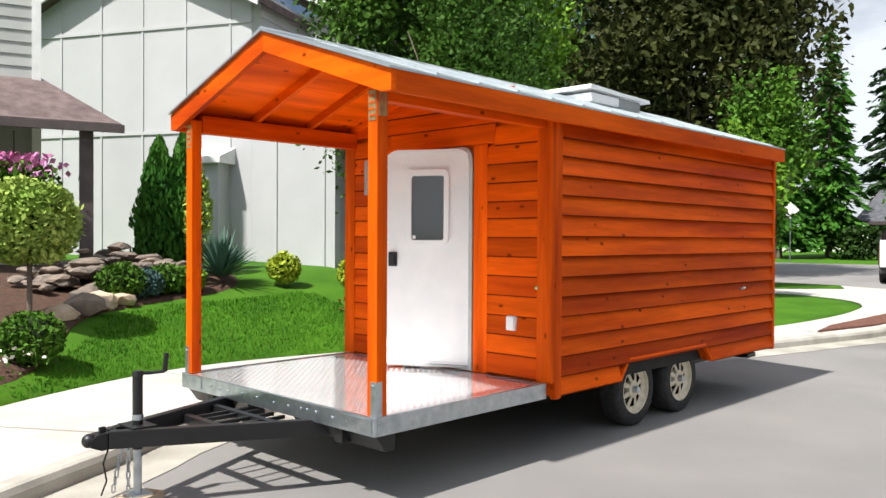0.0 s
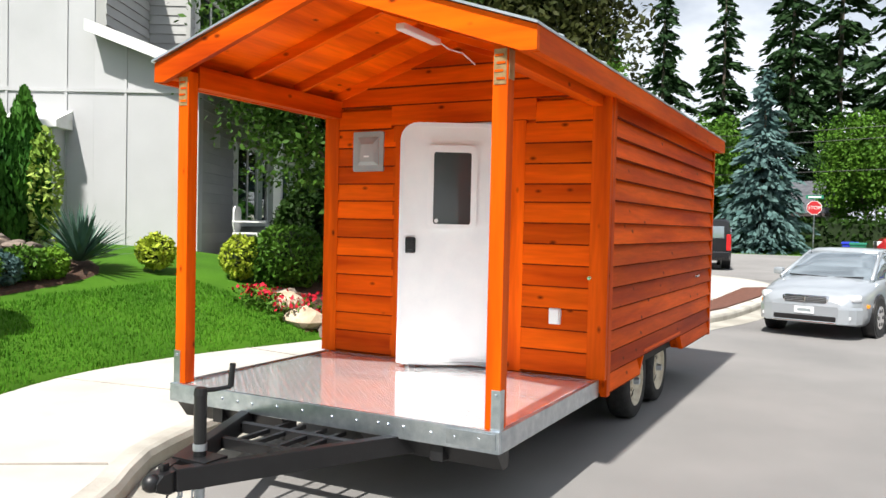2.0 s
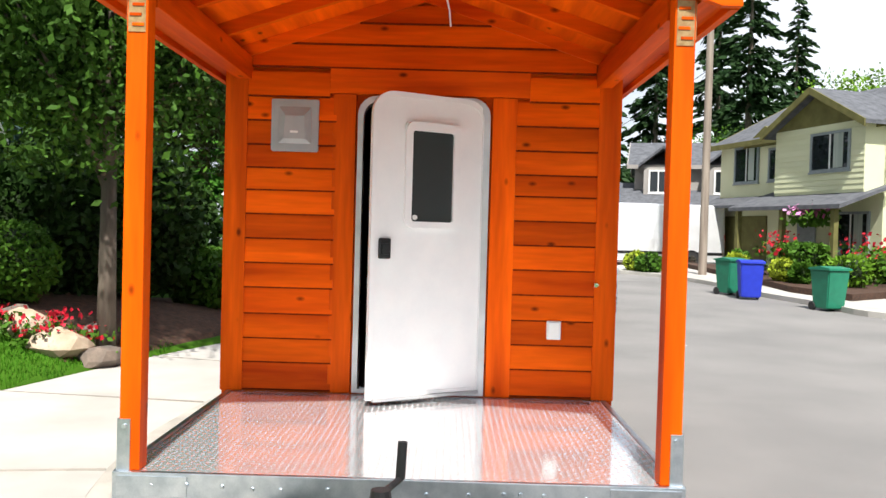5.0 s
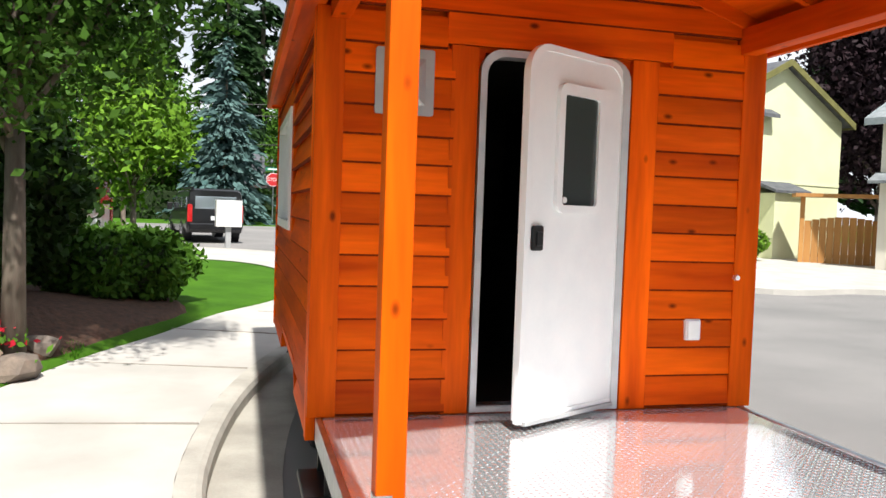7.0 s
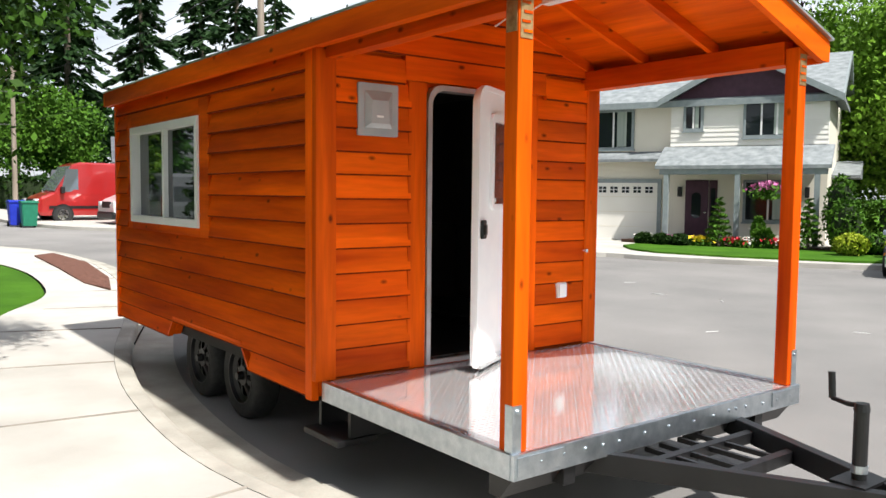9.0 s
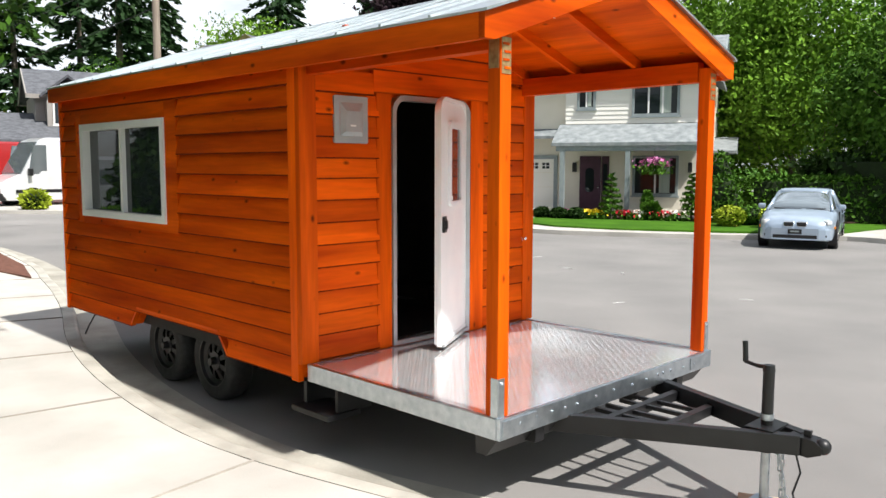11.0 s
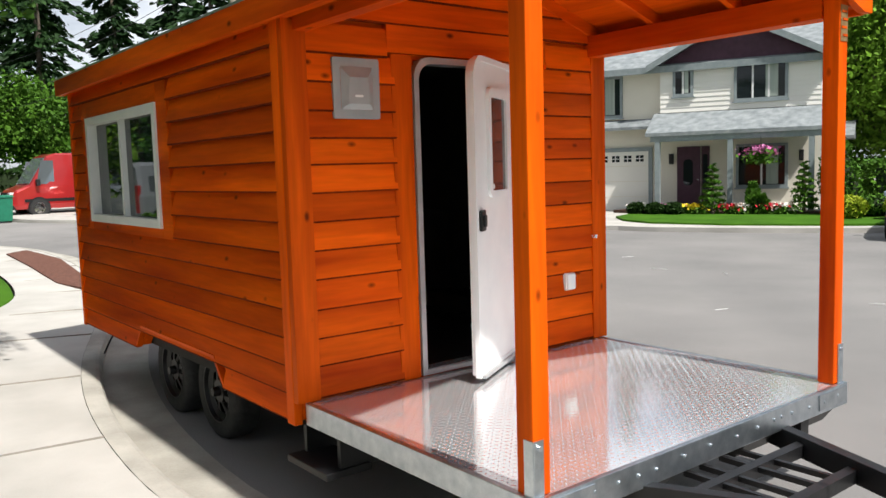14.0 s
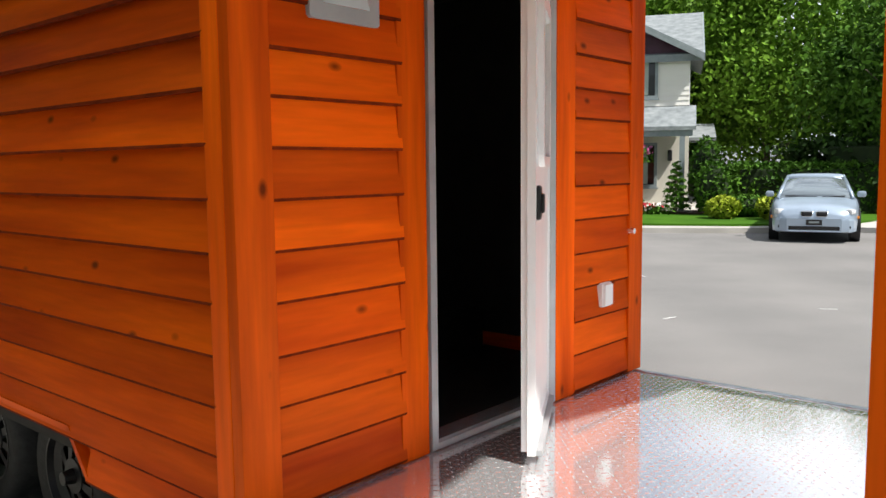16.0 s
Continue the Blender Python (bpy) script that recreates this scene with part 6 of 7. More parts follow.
for k, (z, sag) in enumerate(((7.5, 0.5), (6.9, 0.6), (5.2, 0.4))):
    w = thing("overhead_wire", "thin black overhead wire sagging across the street", "wire", (43.0, -4.2, 0), "overhead wires")
    pa, pb = Vector((0, 0, z)), Vector((5, 60, z))
    pts = [pa.lerp(pb, i / 12) - Vector((0, 0, 4 * sag * (i / 12) * (1 - i / 12))) for i in range(13)]
    part("strand", tube(pts, 0.018, 5), BLACK, w)
    pb = Vector((-19.2, -5.1, z + 2.5))
    pts = [pa.lerp(pb, i / 12) - Vector((0, 0, 4 * sag * (i / 12) * (1 - i / 12))) for i in range(13)]
    part("strand", tube(pts, 0.012, 5), BLACK, w)

SIGNRED = mat("sign_red", (0.42, 0.012, 0.018), (0.5, 0.02, 0.025), rough=0.45, bump=0.02, spread=0.05)
SIGNGREEN = mat("sign_green", (0.01, 0.16, 0.09), (0.015, 0.2, 0.11), rough=0.45, bump=0.02, spread=0.05)


def lettering(parent, text, size, m, material):
    cu = bpy.data.curves.new("lettering", "FONT")
    cu.body, cu.size, cu.extrude, cu.align_x, cu.align_y = text, size, 0.003, "CENTER", "CENTER"
    tmp = new("tmp_text", cu)
    me = bpy.data.meshes.new_from_object(tmp.evaluated_get(bpy.context.evaluated_depsgraph_get()))
    bpy.data.objects.remove(tmp)
    ob = part("lettering", me, material, parent)
    ob.data.materials.clear()
    ob.data.materials.append(material)
    ob.matrix_local = m
    return ob


ss = thing("stop_sign", "red octagonal stop sign under a green street plate", "sign", axes((43.5, -0.1, gz(43.5)), (0.1, -1)))
part("post", rodded((0, 0.03, -0.2), (0, 0.03, 3.3), 0.035), GALV, ss)
octo = [(0.38 * math.cos(radians(22.5 + 45 * i)) / 0.924, 2.55 + 0.38 * math.sin(radians(22.5 + 45 * i)) / 0.924) for i in range(8)]
octi = [(x * 0.93, 2.55 + (z - 2.55) * 0.93) for x, z in octo]
plate = part("plate", prism(octo, -0.01, 0.0, "y"), TRIMW, ss)
part("face", prism(octi, -0.016, -0.01, "y"), SIGNRED, plate)
lettering(plate, "STOP", 0.27, pose(0, -0.018, 2.55, 90, 0, 0), TRIMW)
sp = part("street_plate", boxed(-0.45, 0.45, -0.01, 0.01, 3.05, 3.25), SIGNGREEN, ss)
part("name_bar", boxed(-0.32, 0.32, -0.014, -0.01, 3.11, 3.19), TRIMW, sp)
ws2 = thing("warning_sign", "pale diamond road sign seen from behind", "sign", axes((40, 12.2, gz(40)), (0.3, -1)))
part("post", rodded((0, 0.03, -0.2), (0, 0.03, 2.6), 0.03), GALV, ws2)
part("plate", prism([(-0.45, 2.9), (0, 2.45), (0.45, 2.9), (0, 3.35)], -0.01, 0.0, "y"), TRIMW, ws2)
mb = thing("mailbox", "white cluster mailbox on a post by the pavement", "mailbox", axes((21.3, 2.0, gz(21) + 0.15), (0.15, -1)))
part("post", boxed(-0.08, 0.08, -0.08, 0.08, -0.1, 0.7), PLASTIC, mb)
mbx = part("cabinet", boxed(-0.38, 0.38, -0.2, 0.2, 0.62, 1.42, 0.02), VINYL, mb)
for i in range(2):
    for j in range(4):
        part("door", boxed(-0.34 + i * 0.35, -0.01 + i * 0.35, -0.21, -0.2, 0.68 + j * 0.18, 0.84 + j * 0.18), VINYL, mbx)

# ---- far kerbs, drives, lawns over the street ----
def slabpoly(name, label, pts, top, material, category, thick=0.3):
    bm = prism(pts, -thick, 0, "z")
    for v in bm.verts:
        v.co.z += top + gz(v.co.x)
    return tagged(part(name, bm, material, None), label, category, kind="structure")


FAR = [Vector(p) for p in spline([(-2, -20), (0.5, -18.2), (3, -18.6), (5.5, -16.7), (7.5, -15.6), (9.6, -14.7), (11.2, -14.2), (12.0, -12.5), (11.6, -10.6), (12.5, -9.4), (14.5, -9.2), (17, -8.7), (20, -8.6), (23, -7.9), (25, -6.6), (27, -4.4), (29.5, -3.0), (34, -2.2), (40, -1.8)], 0.5)]
farback = [(46, -3), (46, -24), (20, -34), (-6, -30)]
slabpoly("pavement_far", "pale concrete pavement and drives across the street", [(p.x, p.y) for p in FAR] + farback, 0.13, CONCRETE, "pavement")
slabpoly("lawn_far", "small mown lawn in front of the cream house", [(12.6, -16.6), (11.6, -15.75), (10.4, -15.45), (8.4, -15.9), (5.6, -17.3), (3.4, -19.0), (2.6, -24), (8.6, -21.6), (13.6, -19.6)], 0.19, TURF, "lawn")
slabpoly("bed_far", "dark planted bed along the cream house porch", [(14.2, -18.4), (12.2, -18.6), (9.6, -19.8), (7.4, -20.6), (5.2, -21.0), (4.0, -24.0), (9.4, -21.8), (14.2, -19.8)], 0.235, SOIL, "bed")
slabpoly("bed_yellow", "dark planted bed in front of the yellow house", [(14.8, -10.2), (17, -9.6), (22, -9.9), (29, -10.0), (28, -12.4), (20.5, -14.2), (16.6, -12.6)], 0.30, SOIL, "bed")
slabpoly("bed_red", "red bark strip between kerb and pavement", [(9.3, 0.0), (11, -0.42), (14, -0.75), (16.5, -0.6), (16.0, -0.1), (13, 0.0), (10.4, 0.15)], 0.185, REDBARK, "bed")
slabpoly("apron_grass", "dry grass verge by the mailbox", [(20.0, 3.0), (20.9, 3.4), (21.4, 7), (21.4, 14), (18.5, 14), (18.3, 5)], 0.19, TURF, "lawn")
wallt = thing("stone_wall", "low grey stacked-block garden wall beside the drive", "wall", (0, 0, 0))
for j in range(3):
    for i in range(16):
        a = Vector((15.6, -11.9)).lerp(Vector((20.6, -15.0)), (i + 0.5 * (j % 2)) / 16)
        part("block", boxed(-0.17, 0.17, -0.12, 0.12, 0, 0.15, 0.02, m=Matrix.Translation((a.x, a.y, 0.20 + j * 0.155 + gz(a.x))) @ pose(0, 0, 0, 0, 0, -32)), ROCK, wallt)
for x, y, s in ((3.6, -8.5, 0.14), (4.8, -8.35, 0.18), (1.8, -5.6, 0.1), (6.4, -9.5, 0.12), (7.2, -3.8, 0.1), (0.6, -7.2, 0.1)):
    st = tagged(part("litter_scrap", prism([(-s, 0), (s * 0.2, s * 0.22), (s, 0.02), (s * 0.1, s * 0.08)], 0.001, 0.008, "z"), TRIMW, None), "small pale scrap lying on the asphalt", "litter", "scraps on the road")
    st.matrix_world = pose(x, y, gz(x) + 0.004, 0, 0, 37 * x)
blk = tagged(part("jack_block", boxed(-0.14, 0.14, -0.1, 0.1, 0, 0.062, 0.006), TANROCK, None), "worn wooden block under the tongue jack", "block")
blk.matrix_world = pose(-2.78, 0.0, 0.0, 0, 0, 24)
# scored joints of the pavement
JOINT = mat("joint_grit", (0.27, 0.25, 0.22), (0.36, 0.33, 0.29), rough=0.95, bump=0.2)
for k in range(6, len(KERB) - 8, 6):
    p = KERB[k]
    if not -6 < p.x < 15:
        continue
    a, b = KERB[k - 1], KERB[k + 1]
    t = (b - a).normalized()
    n = Vector((-t.y, t.x))
    wdt = 2.2 if p.x < 6 else 1.2
    jb = boxed(-0.004, 0.004, 0.17, wdt, 0.152, 0.1645, m=Matrix.Translation((p.x, p.y, gz(p.x))) @ pose(0, 0, 0, 0, 0, math.degrees(math.atan2(t.y, t.x))))
    part("joint", jb, JOINT, pavement)

# ---- garden beside the house ----
def bed(pts, name="bed", label="dark bark mulch planting bed on the slope", lift=0.03, material=None):
    bm = bmesh.new()
    c = Vector((sum(p[0] for p in pts) / len(pts), sum(p[1] for p in pts) / len(pts)))
    ring2 = [Vector(p) for p in pts]
    ring2 = [Vector(q) for q in spline([tuple(p) for p in ring2] + [tuple(ring2[0])], 0.35)][:-1]
    layers = [[bm.verts.new((*(c.lerp(p, f)), lz(*(c.lerp(p, f))) + (lift if f < 1 else -0.02))) for p in ring2] for f in (1.0, 0.94, 0.7, 0.4, 0.1)]
    n = len(ring2)
    for a, b in zip(layers, layers[1:]):
        for i in range(n):
            bm.faces.new((a[i], a[(i + 1) % n], b[(i + 1) % n], b[i]))
    bm.faces.new(layers[-1])
    bmesh.ops.recalc_face_normals(bm, faces=bm.faces)
    return tagged(part(name, bm, material or SOIL, None), label, "bed", kind="structure")


bed([(-3.4, 3.0), (-2.4, 3.55), (-1.75, 4.3), (-0.9, 5.5), (0.3, 6.05), (1.2, 6.25), (2.0, 6.6), (2.5, 7.4), (2.6, 8.6), (1.6, 9.8), (-1.0, 10.2), (-5, 8)], "bed_north")
bed([(2.75, 3.65), (3.6, 3.3), (5.0, 2.85), (6.6, 2.35), (7.6, 2.3), (9.5, 3.2), (9.5, 6.5), (5.5, 6.5), (4.3, 5.6), (3.3, 4.6)], "bed_tree")


def on(x, y, dz=0.0):
    return (x, y, lz(x, y) + dz)


column("arborvitae", "narrow bright green columnar thuja by the house wall", on(1.5, 8.3), 0.42, 2.3, 5200, 0.06, THUJA, 11, "thujas by the wall")
column("arborvitae", "narrow bright green columnar thuja by the house wall", on(1.88, 8.15), 0.38, 2.45, 5200, 0.06, THUJA, 12, "thujas by the wall")
shrub("variegated_shrub", "upright shrub with cream-edged leaves", on(1.9, 7.7), 0.22, 1.9, 700, 0.05, LEAF_PALE, 13, core=False)
shrub("yellow_shrub", "small rounded yellow-green shrub on the lawn edge", on(2.75, 6.35, 0.05), 0.27, 0.52, 1500, 0.035, LEAF_LIME, 21, group="yellow shrubs")
shrub("yellow_shrub", "small rounded yellow-green shrub on the lawn edge", on(3.62, 5.5, 0.02), 0.31, 0.66, 1700, 0.035, LEAF_LIME, 22, group="yellow shrubs")
shrub("round_bush", "dense clipped dark green ball bush", on(4.1, 5.0, -0.05), 0.62, 0.98, 5200, 0.035, LEAF_MID, 23)
shrub("round_bush", "loose dark green shrub behind the ball bush", on(5.35, 5.55), 0.62, 1.4, 4000, 0.05, LEAF_DARK, 24)
for i, (x, y, r, h, m, nm, lb) in enumerate(((-0.05, 6.35, 0.34, 0.52, LEAF_MID, "clipped_shrub", "low clipped green shrub beside the stones"), (0.32, 6.35, 0.24, 0.42, NEEDLE_BLUE, "blue_juniper", "small blue-grey juniper in the bed"),
                                            (0.72, 6.5, 0.30, 0.45, LEAF_MID, "clipped_shrub", "low clipped green shrub beside the stones"), (1.1, 6.5, 0.24, 0.42, LEAF_LIGHT, "clipped_shrub", "low clipped green shrub beside the stones"),
                                            (-2.05, 4.05, 0.34, 0.56, LEAF_MID, "clipped_shrub", "round clipped shrub at the end of the bed"))):
    shrub(nm, lb, on(x, y), r, h, 1700, 0.032, m, 31 + i)
tp2 = shrub("topiary_tree", "standard topiary tree with a pale green ball crown", on(-1.62, 5.35, 0.72), 0.56, 1.02, 10000, 0.036, LEAF_PALE, 41, category="tree")
part("trunk", rodded((0, 0, -0.85), (0, 0, 0.2), 0.035, 0.03, seg=8), BARKM, tp2)
yc = thing("yucca", "blue-green spiky yucca clump", "plant", on(1.85, 6.85))
for k in range(130):
    a, e = k * 2.39996, radians(8 + 74 * ((k * 7919) % 130) / 130)
    Lb = 0.68 + 0.3 * ((k * 37) % 10) / 10
    d = Vector((math.cos(a) * math.cos(e), math.sin(a) * math.cos(e), math.sin(e)))
    s2 = Vector((-math.sin(a), math.cos(a), 0)) * 0.028
    bm = bmesh.new()
    r0, r1, tip = d * 0.05 + Vector((0, 0, 0.12)), d * Lb * 0.55 + Vector((0, 0, 0.13)), d * Lb + Vector((0, 0, 0.08))
    v = [bm.verts.new(p) for p in (r0 - s2 * 0.7, r0 + s2 * 0.7, r1 + s2, r1 - s2, tip)]
    bm.faces.new(v[:4])
    bm.faces.new((v[3], v[2], v[4]))
    part("blade", bm, AGAVE, yc)
# rocks in a stepped heap and along the pavement
rr = random.Random(5)
for k in range(95):
    f = rr.random()
    x, y = -1.1 + f * 2.5 + rr.uniform(-0.15, 0.15), 7.0 + f * 0.55 + rr.uniform(-0.5, 0.6)
    h = 0.55 * max(0, 1 - abs(f - 0.55) * 1.4)
    rock(on(x, y, 0.05 + h * rr.random()), rr.uniform(0.10, 0.26), 100 + k, None, 0.38)
for k, (x, y, s) in enumerate(((-0.45, 6.0, 0.27), (-0.85, 5.75, 0.30), (-0.2, 6.05, 0.2), (-0.62, 6.2, 0.22), (-1.2, 5.5, 0.24), (-0.4, 6.5, 0.25))):
    rock(on(x, y, 0.08), s, 200 + k, TANROCK if k % 2 == 0 else None, 0.7)
for k, (x, y, s, m) in enumerate(((3.02, 3.78, 0.30, TANROCK), (3.1, 3.42, 0.25, None), (3.15, 4.28, 0.29, TANROCK), (3.7, 3.7, 0.2, None), (3.5, 4.5, 0.2, None), (3.9, 3.35, 0.2, None))):
    rock(on(x, y, 0.06), s, 300 + k, m, 0.75)
for k, (x, y) in enumerate(((2.95, 4.05), (2.95, 4.35), (3.35, 3.6), (3.3, 4.0), (2.85, 4.6))):
    flowers("bedding_flowers", "cluster of red bedding flowers among stones", on(x, y), 0.25, 0.25, 0.3, 70, PETAL_RED, 400 + k, 0.028)
flowers("bedding_flowers", "small mixed flowers near the pavement end", on(-2.6, 3.75), 0.5, 0.4, 0.25, 60, PETAL_WHITE, 410, 0.025)
# street tree and its neighbours
broadleaf("street_tree", "leafy street tree with a slim grey trunk in the bed", on(3.4, 3.47, -0.05), 6.6, 2.05, 1.85, 52000, 0.042, LEAF_DEEP, 51, 1.6, 8, 0.095)
broadleaf("street_tree", "young bright green tree by the drive", (14.6, 3.9, 0.35), 3.9, 1.3, 1.3, 6000, 0.08, LEAF_LIGHT, 52, 1.2, 6, 0.07)
broadleaf("street_tree", "young bright green tree near the drive", (18.3, 4.6, 0.3), 6.4, 1.3, 1.25, 6500, 0.085, LEAF_MID, 53, 1.3, 6, 0.07)
shrub("laurel_bush", "broad dark evergreen shrub mass behind the pavement", on(6.5, 4.95), 1.5, 2.3, 11000, 0.07, LEAF_DARK, 54, lumpy=0.2)
shrub("laurel_bush", "broad dark evergreen shrub mass behind the pavement", on(5.6, 4.7), 0.95, 1.6, 6000, 0.07, LEAF_DARK, 55, lumpy=0.2)
shrub("laurel_bush", "glossy green shrub spilling to the pavement", on(7.9, 3.3), 1.1, 1.0, 6000, 0.06, LEAF_MID, 56, lumpy=0.2)
shrub("laurel_bush", "broad dark evergreen shrub mass behind the pavement", on(8.9, 6.2), 2.0, 2.7, 11000, 0.09, LEAF_DARK, 57, lumpy=0.25)
# plants over the street
def wpt(x, y, z=-0.1):
    return WM @ Vector((x, y, z))


for k, (x, y) in enumerate(((10.42, -2.2), (13.05, -2.1))):
    sp2 = thing("spiral_topiary", "clipped spiral topiary cone by the porch", "tree", wpt(x, y), "spiral topiaries")
    pts = []
    rng = np.random.default_rng(61 + k)
    for i in range(2400):
        f = rng.random()
        a = f * 6.283 * 5.5
        r = 0.36 * (1 - f) ** 0.8 + 0.07
        q = rng.normal(size=3) * 0.045 * (1.3 - f)
        b = rng.random() * 6.283
        pts.append((math.cos(b) * r * (0.75 + 0.25 * math.cos(b - a)) + q[0], math.sin(b) * r * (0.75 + 0.25 * math.cos(b - a)) + q[1], 0.15 + 1.35 * (round(f * 7 + (b / 6.283)) - b / 6.283) / 7 + q[2] * 0.6))
    part("trunk", rodded((0, 0, 0), (0, 0, 1.4), 0.05, 0.02, seg=8), BARKM, sp2)
    part("leaves", leaf_mesh("leaves", pts, 0.045, 61 + k), LEAF_MID, sp2)
for k, (x, y, r, h, m) in enumerate(((8.1, -2.5, 0.3, 0.38, LEAF_DARK), (8.7, -2.6, 0.3, 0.38, LEAF_DARK), (9.3, -2.6, 0.3, 0.38, LEAF_DARK), (11.75, -2.2, 0.34, 0.62, LEAF_MID), (11.6, -2.1, 0.2, 1.0, LEAF_MID),
                                  (13.9, -1.6, 0.5, 2.3, LEAF_MID), (14.1, -2.6, 0.5, 1.6, LEAF_MID), (14.3, -4.0, 0.45, 0.6, LEAF_LIME), (15.6, -4.2, 0.45, 0.65, LEAF_LIME), (14.9, -3.0, 0.7, 0.6, LEAF_MID))):
    shrub("porch_shrub", "clipped green shrub in the porch bed", wpt(x, y, -0.1), r, h, 1100, 0.06, m, 70 + k, group="porch shrubs")
for k, (x, m) in enumerate(((8.4, PETAL_WHITE), (9.75, PETAL_YELLOW), (9.9, PETAL_YELLOW), (11.0, PETAL_RED), (11.3, PETAL_WHITE), (12.1, PETAL_RED), (12.5, PETAL_WHITE), (8.9, PETAL_MIX))):
    flowers("bedding_flowers", "low bright bedding flowers before the porch", wpt(x, -2.3, -0.1), 0.45, 0.3, 0.33, 110, m, 90 + k, 0.05)
hb3 = flowers("hanging_basket", "hanging basket of lilac petunias at the porch", wpt(11.75, -1.5, 1.45), 0.5, 0.5, 0.55, 160, PETAL_MIX, 99, 0.06, category="plant")
part("hanger", rodded((0, 0, 0.3), (0, 0, 0.85), 0.008, seg=6), BLACK, hb3)
hedge("hedge", "clipped green boundary hedge beyond the lawn", wpt(17.2, -0.6, -0.2), 5.0, 0.9, 1.5, 5000, 0.07, LEAF_MID, 101, 24)
hedge("hedge", "clipped round hedge by the yellow house porch", (20.9, -11.6, 0.5), 3.2, 1.0, 1.0, 2600, 0.08, LEAF_MID, 102, -16)
for k, (x, y, r, h, m) in enumerate(((19.0, -10.2, 0.4, 0.7, LEAF_LIME), (18.2, -10.4, 0.35, 0.6, LEAF_MID), (21.8, -9.8, 0.45, 0.7, LEAF_LIME), (23.0, -10.3, 0.4, 0.8, LEAF_MID), (17.3, -11.3, 0.6, 0.9, LEAF_LIGHT), (19.2, -13.4, 0.6, 1.1, LEAF_LIGHT), (20.6, -15.6, 0.6, 1.0, LEAF_LIGHT))):
    shrub("border_shrub", "mixed green border shrub before the yellow house", (x, y, 0.28 + gz(x)), r, h, 900, 0.07, m, 110 + k, group="border shrubs")
for k, (x, y) in enumerate(((22.4, -11.4), (21.4, -10.9), (18.6, -12.2), (17.8, -12.6))):
    flowers("rose_bush", "tall rose bush with red blooms", (x, y, 0.3 + gz(x)), 0.9, 0.6, 1.5, 60, PETAL_RED, 130 + k, 0.06, category="plant")
for k, (x, y) in enumerate(((24.6, -7.6), (25.3, -7.3), (26.6, -5.8))):
    shrub("verge_grass", "tufted ornamental grass on the verge", (x, y, gz(x) + 0.05), 0.5, 0.8, 600, 0.09, LEAF_LIME if k else LEAF_MID, 140 + k)

# ---- background trees ----
broadleaf("garden_tree", "light green broadleaf tree behind the house", (12.6, 11.6, 0.8), 11.5, 3.0, 3.6, 36000, 0.10, LEAF_LIGHT, 151, 1.5, 8, 0.16)
conifer("blue_spruce", "silvery blue spruce behind the house", (25.5, 16.4, 0.6), 16, 3.6, NEEDLE_BLUE, 152, 1.3, leaf=0.3)
broadleaf("bronze_maple", "large dark bronze-green maple", (26.0, 11.2, 0.6), 15.5, 2.6, 5.4, 42000, 0.15, LEAF_BRONZE, 153, 1.8, 8, 0.25)
for k, (x, y, h, r) in enumerate(((47, 15.6, 17, 2.3), (49, 13.2, 15, 2.3))):
    conifer("slim_cypress", "slim dark green conifer up the lane", (x, y, 0.7), h, r, THUJA, 155 + k, 1.5, leaf=0.28, group="slim conifers")
conifer("blue_spruce", "blue spruce at the street corner", (43.5, 2.6, 0.6), 10.5, 2.9, NEEDLE_BLUE, 158, 1.6, 0.03, leaf=0.26)
broadleaf("round_tree", "bright green round-headed tree past the stop sign", (50, -2.6, 0.7), 8.2, 1.6, 3.3, 24000, 0.11, LEAF_MID, 159, 1.2)
broadleaf("round_tree", "green broadleaf tree past the crossing", (53, -8.5, 0.7), 7.5, 1.4, 3.3, 13000, 0.135, LEAF_MID, 160, 1.2)
broadleaf("round_tree", "green broadleaf tree past the crossing", (50, 6.5, 0.7), 8, 1.2, 3.2, 13000, 0.135, LEAF_MID, 161, 1.2)
firs = [conifer("tall_fir", "tall dark ragged fir in the far row", (66, -12, 0.5), 30, 5.2, NEEDLE, 170, 1.9, 0.16, leaf=0.33, group="far firs", sparse=0.28),
        conifer("tall_fir", "tall dark ragged fir in the far row", (70, -19, 0.5), 27, 4.6, NEEDLE, 171, 1.9, 0.12, leaf=0.33, group="far firs", sparse=0.32),
        conifer("tall_fir", "tall dark ragged fir in the far row", (64, 3, 0.5), 26, 4.8, NEEDLE, 172, 1.9, 0.1, leaf=0.33, group="far firs", sparse=0.24)]
for k, (x, y, s) in enumerate(((67, -5, 1.05), (69, 9, 0.9), (72, 15, 1.0), (63, -25, 1.0), (68, -31, 0.9), (62, -40, 1.1), (75, 0, 1.1), (60, 30, 0.8), (58, 40, 1.0), (50, 36, 0.9), (55, -47, 1.05), (46, -50, 0.95), (72, -9, 1.12), (74, -26, 1.1),
                               (38, 38, 0.8), (28, 36, 0.8), (36, -46, 0.8))):
    copy_thing(firs[k % 3], Matrix.Translation((x, y, 0.4)) @ pose(0, 0, 0, 0, 0, 71 * k) @ Matrix.Scale(s, 4))
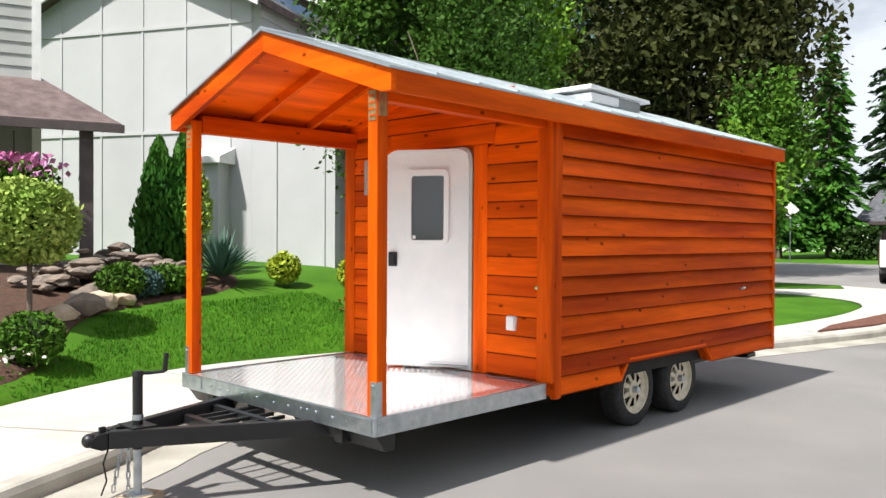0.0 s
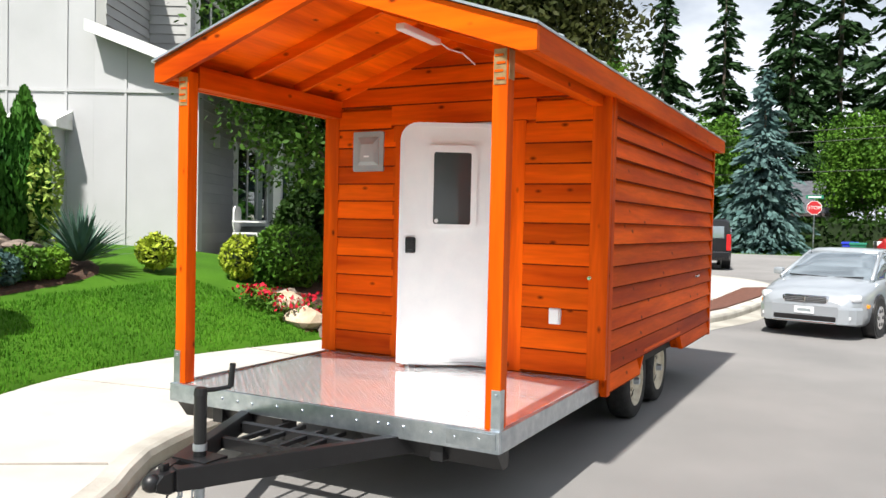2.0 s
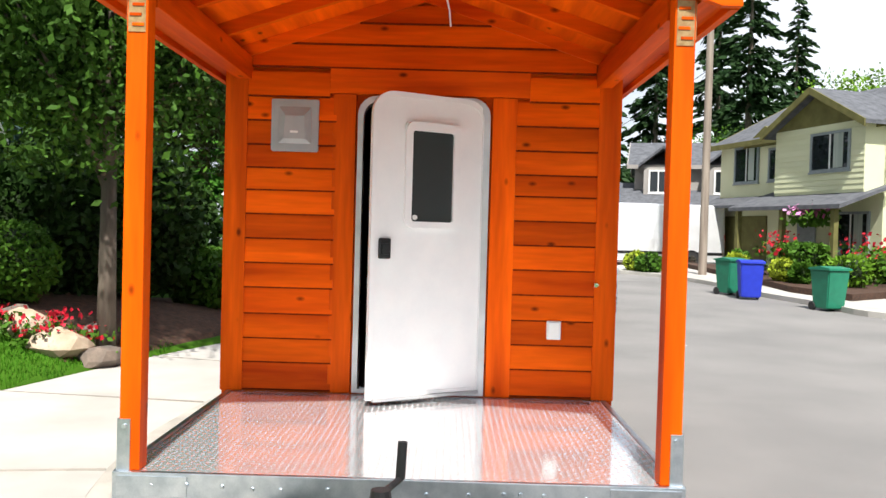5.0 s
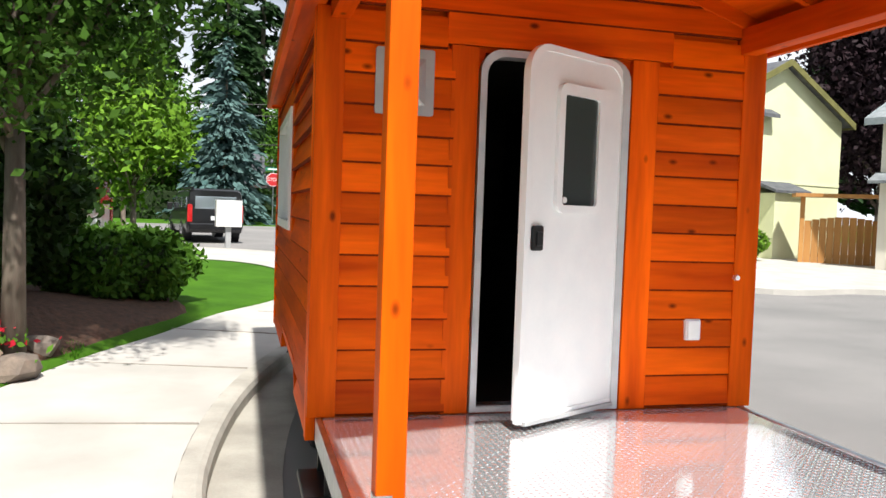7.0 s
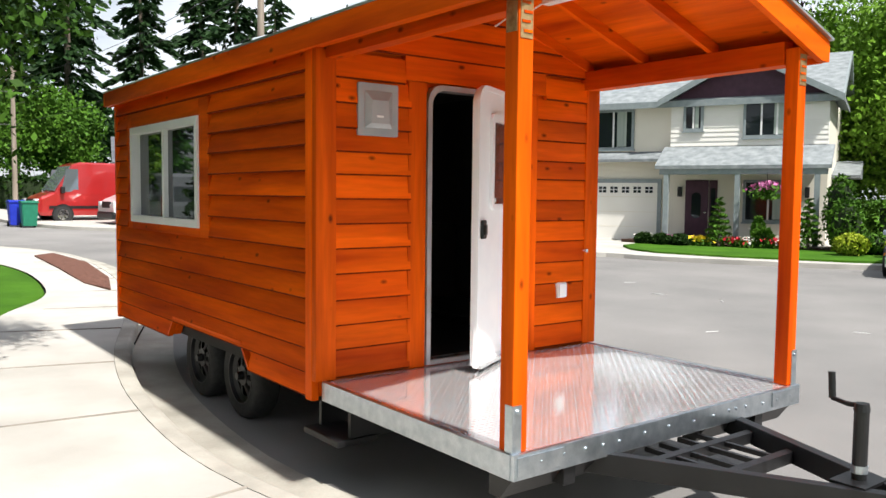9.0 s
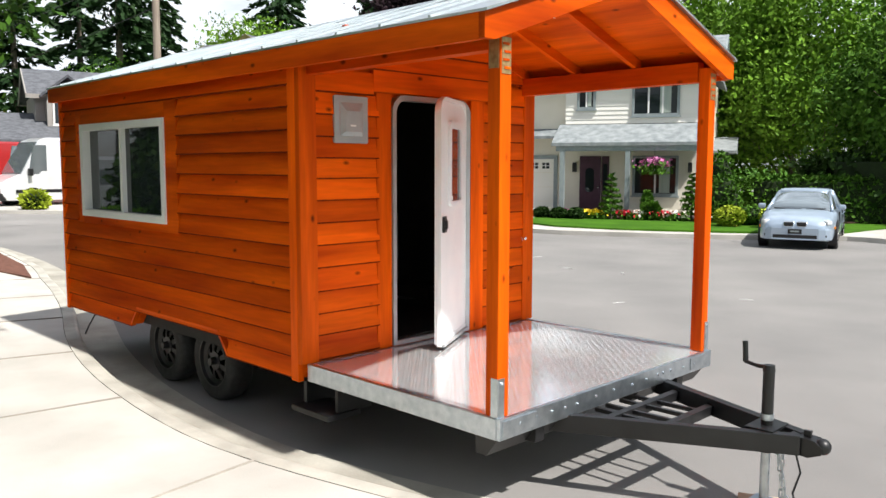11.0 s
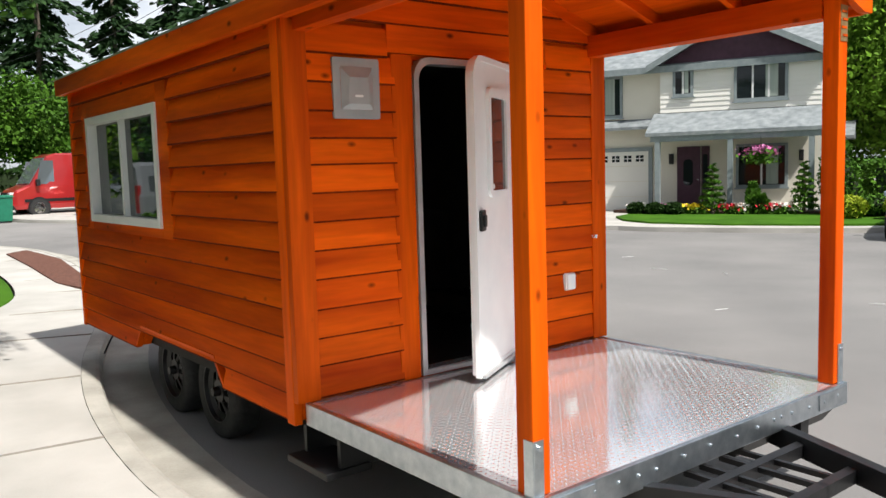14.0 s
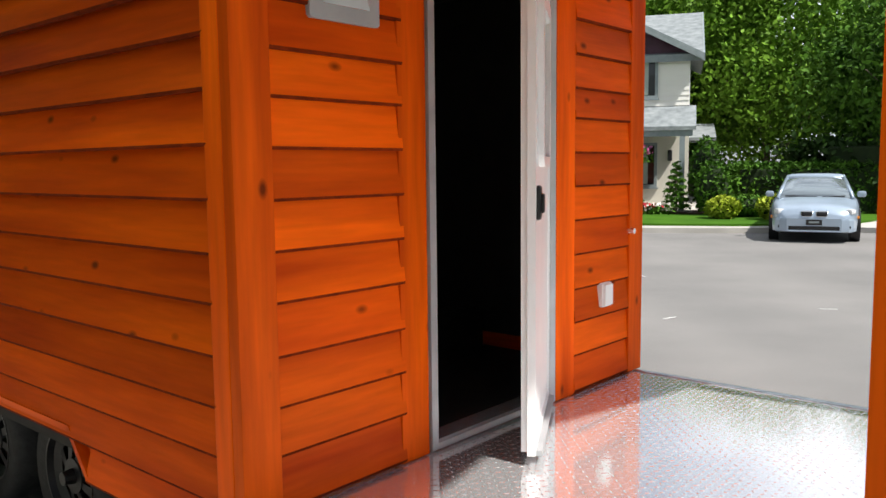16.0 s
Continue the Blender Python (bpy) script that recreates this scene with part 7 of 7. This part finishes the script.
dark = [broadleaf("dark_tree", "large dark plum-leaved tree behind the houses", (29.5, -29, 0.3), 13.5, 2.5, 5.5, 26000, 0.165, LEAF_PLUM, 180, 1.6, 7, 0.25),
        broadleaf("green_tree", "full green broadleaf tree behind the cul-de-sac", (9.5, -31, 0.2), 9.8, 1.0, 4.2, 36000, 0.105, LEAF_LIGHT, 181, 1.8, 7, 0.2),
        broadleaf("green_tree", "full green broadleaf tree behind the cul-de-sac", (2.5, -27, 0.2), 8.6, 0.7, 4.2, 36000, 0.10, LEAF_MID, 182, 1.8, 7, 0.2)]
for k, (i, x, y, s) in enumerate(((1, 14, -34, 1.05), (2, -3.5, -26, 1.0), (1, -10, -28, 1.0), (1, 5, -36, 1.2), (2, -17, -24, 1.1), (0, 22, -36, 1.0), (1, -24, -18, 1.1), (2, 17, -38, 1.3), (1, 38, -22, 1.0), (2, 44, -16, 0.9), (1, 33, 22, 0.9), (2, 20, 22, 1.0))):
    copy_thing(dark[i], Matrix.Translation((x, y, 0.2)) @ pose(0, 0, 0, 0, 0, 50 * k) @ Matrix.Scale(s, 4))
hedge("low_hedge", "dark hedge line beyond the crossing street", (47, 0, 0.6), 1.4, 22, 1.8, 5000, 0.16, LEAF_DARK, 190)
hedge("low_hedge", "dark leafy thicket beyond the cul-de-sac", (-2, -24.5, 0.1), 16, 2.0, 2.2, 6000, 0.14, LEAF_DARK, 191)

# ---- grass blades on the near lawn ----
rng = np.random.default_rng(9)
gx, gy = rng.uniform(-3.2, 4.4, 60000), rng.uniform(2.9, 7.2, 60000)
gv, gf = [], []
lawn_z = {}
for x, y in zip(gx.tolist(), gy.tolist()):
    key = (round(x / 0.15), round(y / 0.15))
    if key not in lawn_z:
        kx, ky = key[0] * 0.15, key[1] * 0.15
        d = edge_gap(kx, ky)
        inside = d > 0.05 and not (ky > 5.75 + 0.25 * math.sin(kx)) and not (kx < -0.7 and ky > 4.4 + (kx + 1.5) * 1.2) and not (kx > 2.9 and ky > 3.2 and kx + 0.5 * ky > 5.0)
        lawn_z[key] = (inside, lz(kx, ky), lz(kx + 0.15, ky) - lz(kx, ky), lz(kx, ky + 0.15) - lz(kx, ky), kx, ky)
    ok, z, dx, dy, kx, ky = lawn_z[key]
    if not ok:
        continue
    z += dx * (x - kx) / 0.15 + dy * (y - ky) / 0.15
    a = (x * 917 + y * 331) % 6.283
    h = 0.03 + 0.03 * ((x * 131 + y * 57) % 1)
    c, s = math.cos(a) * 0.006, math.sin(a) * 0.006
    k = len(gv)
    gv += [(x - c, y - s, z - 0.005), (x + c, y + s, z - 0.005), (x + s * 3, y - c * 3, z + h)]
    gf.append((k, k + 1, k + 2))
gm = bpy.data.meshes.new("grass")
gm.from_pydata(gv, [], gf)
tagged(part("grass", gm, BLADE, None), "short green mown grass blades on the lawn", "grass", kind="stuff")
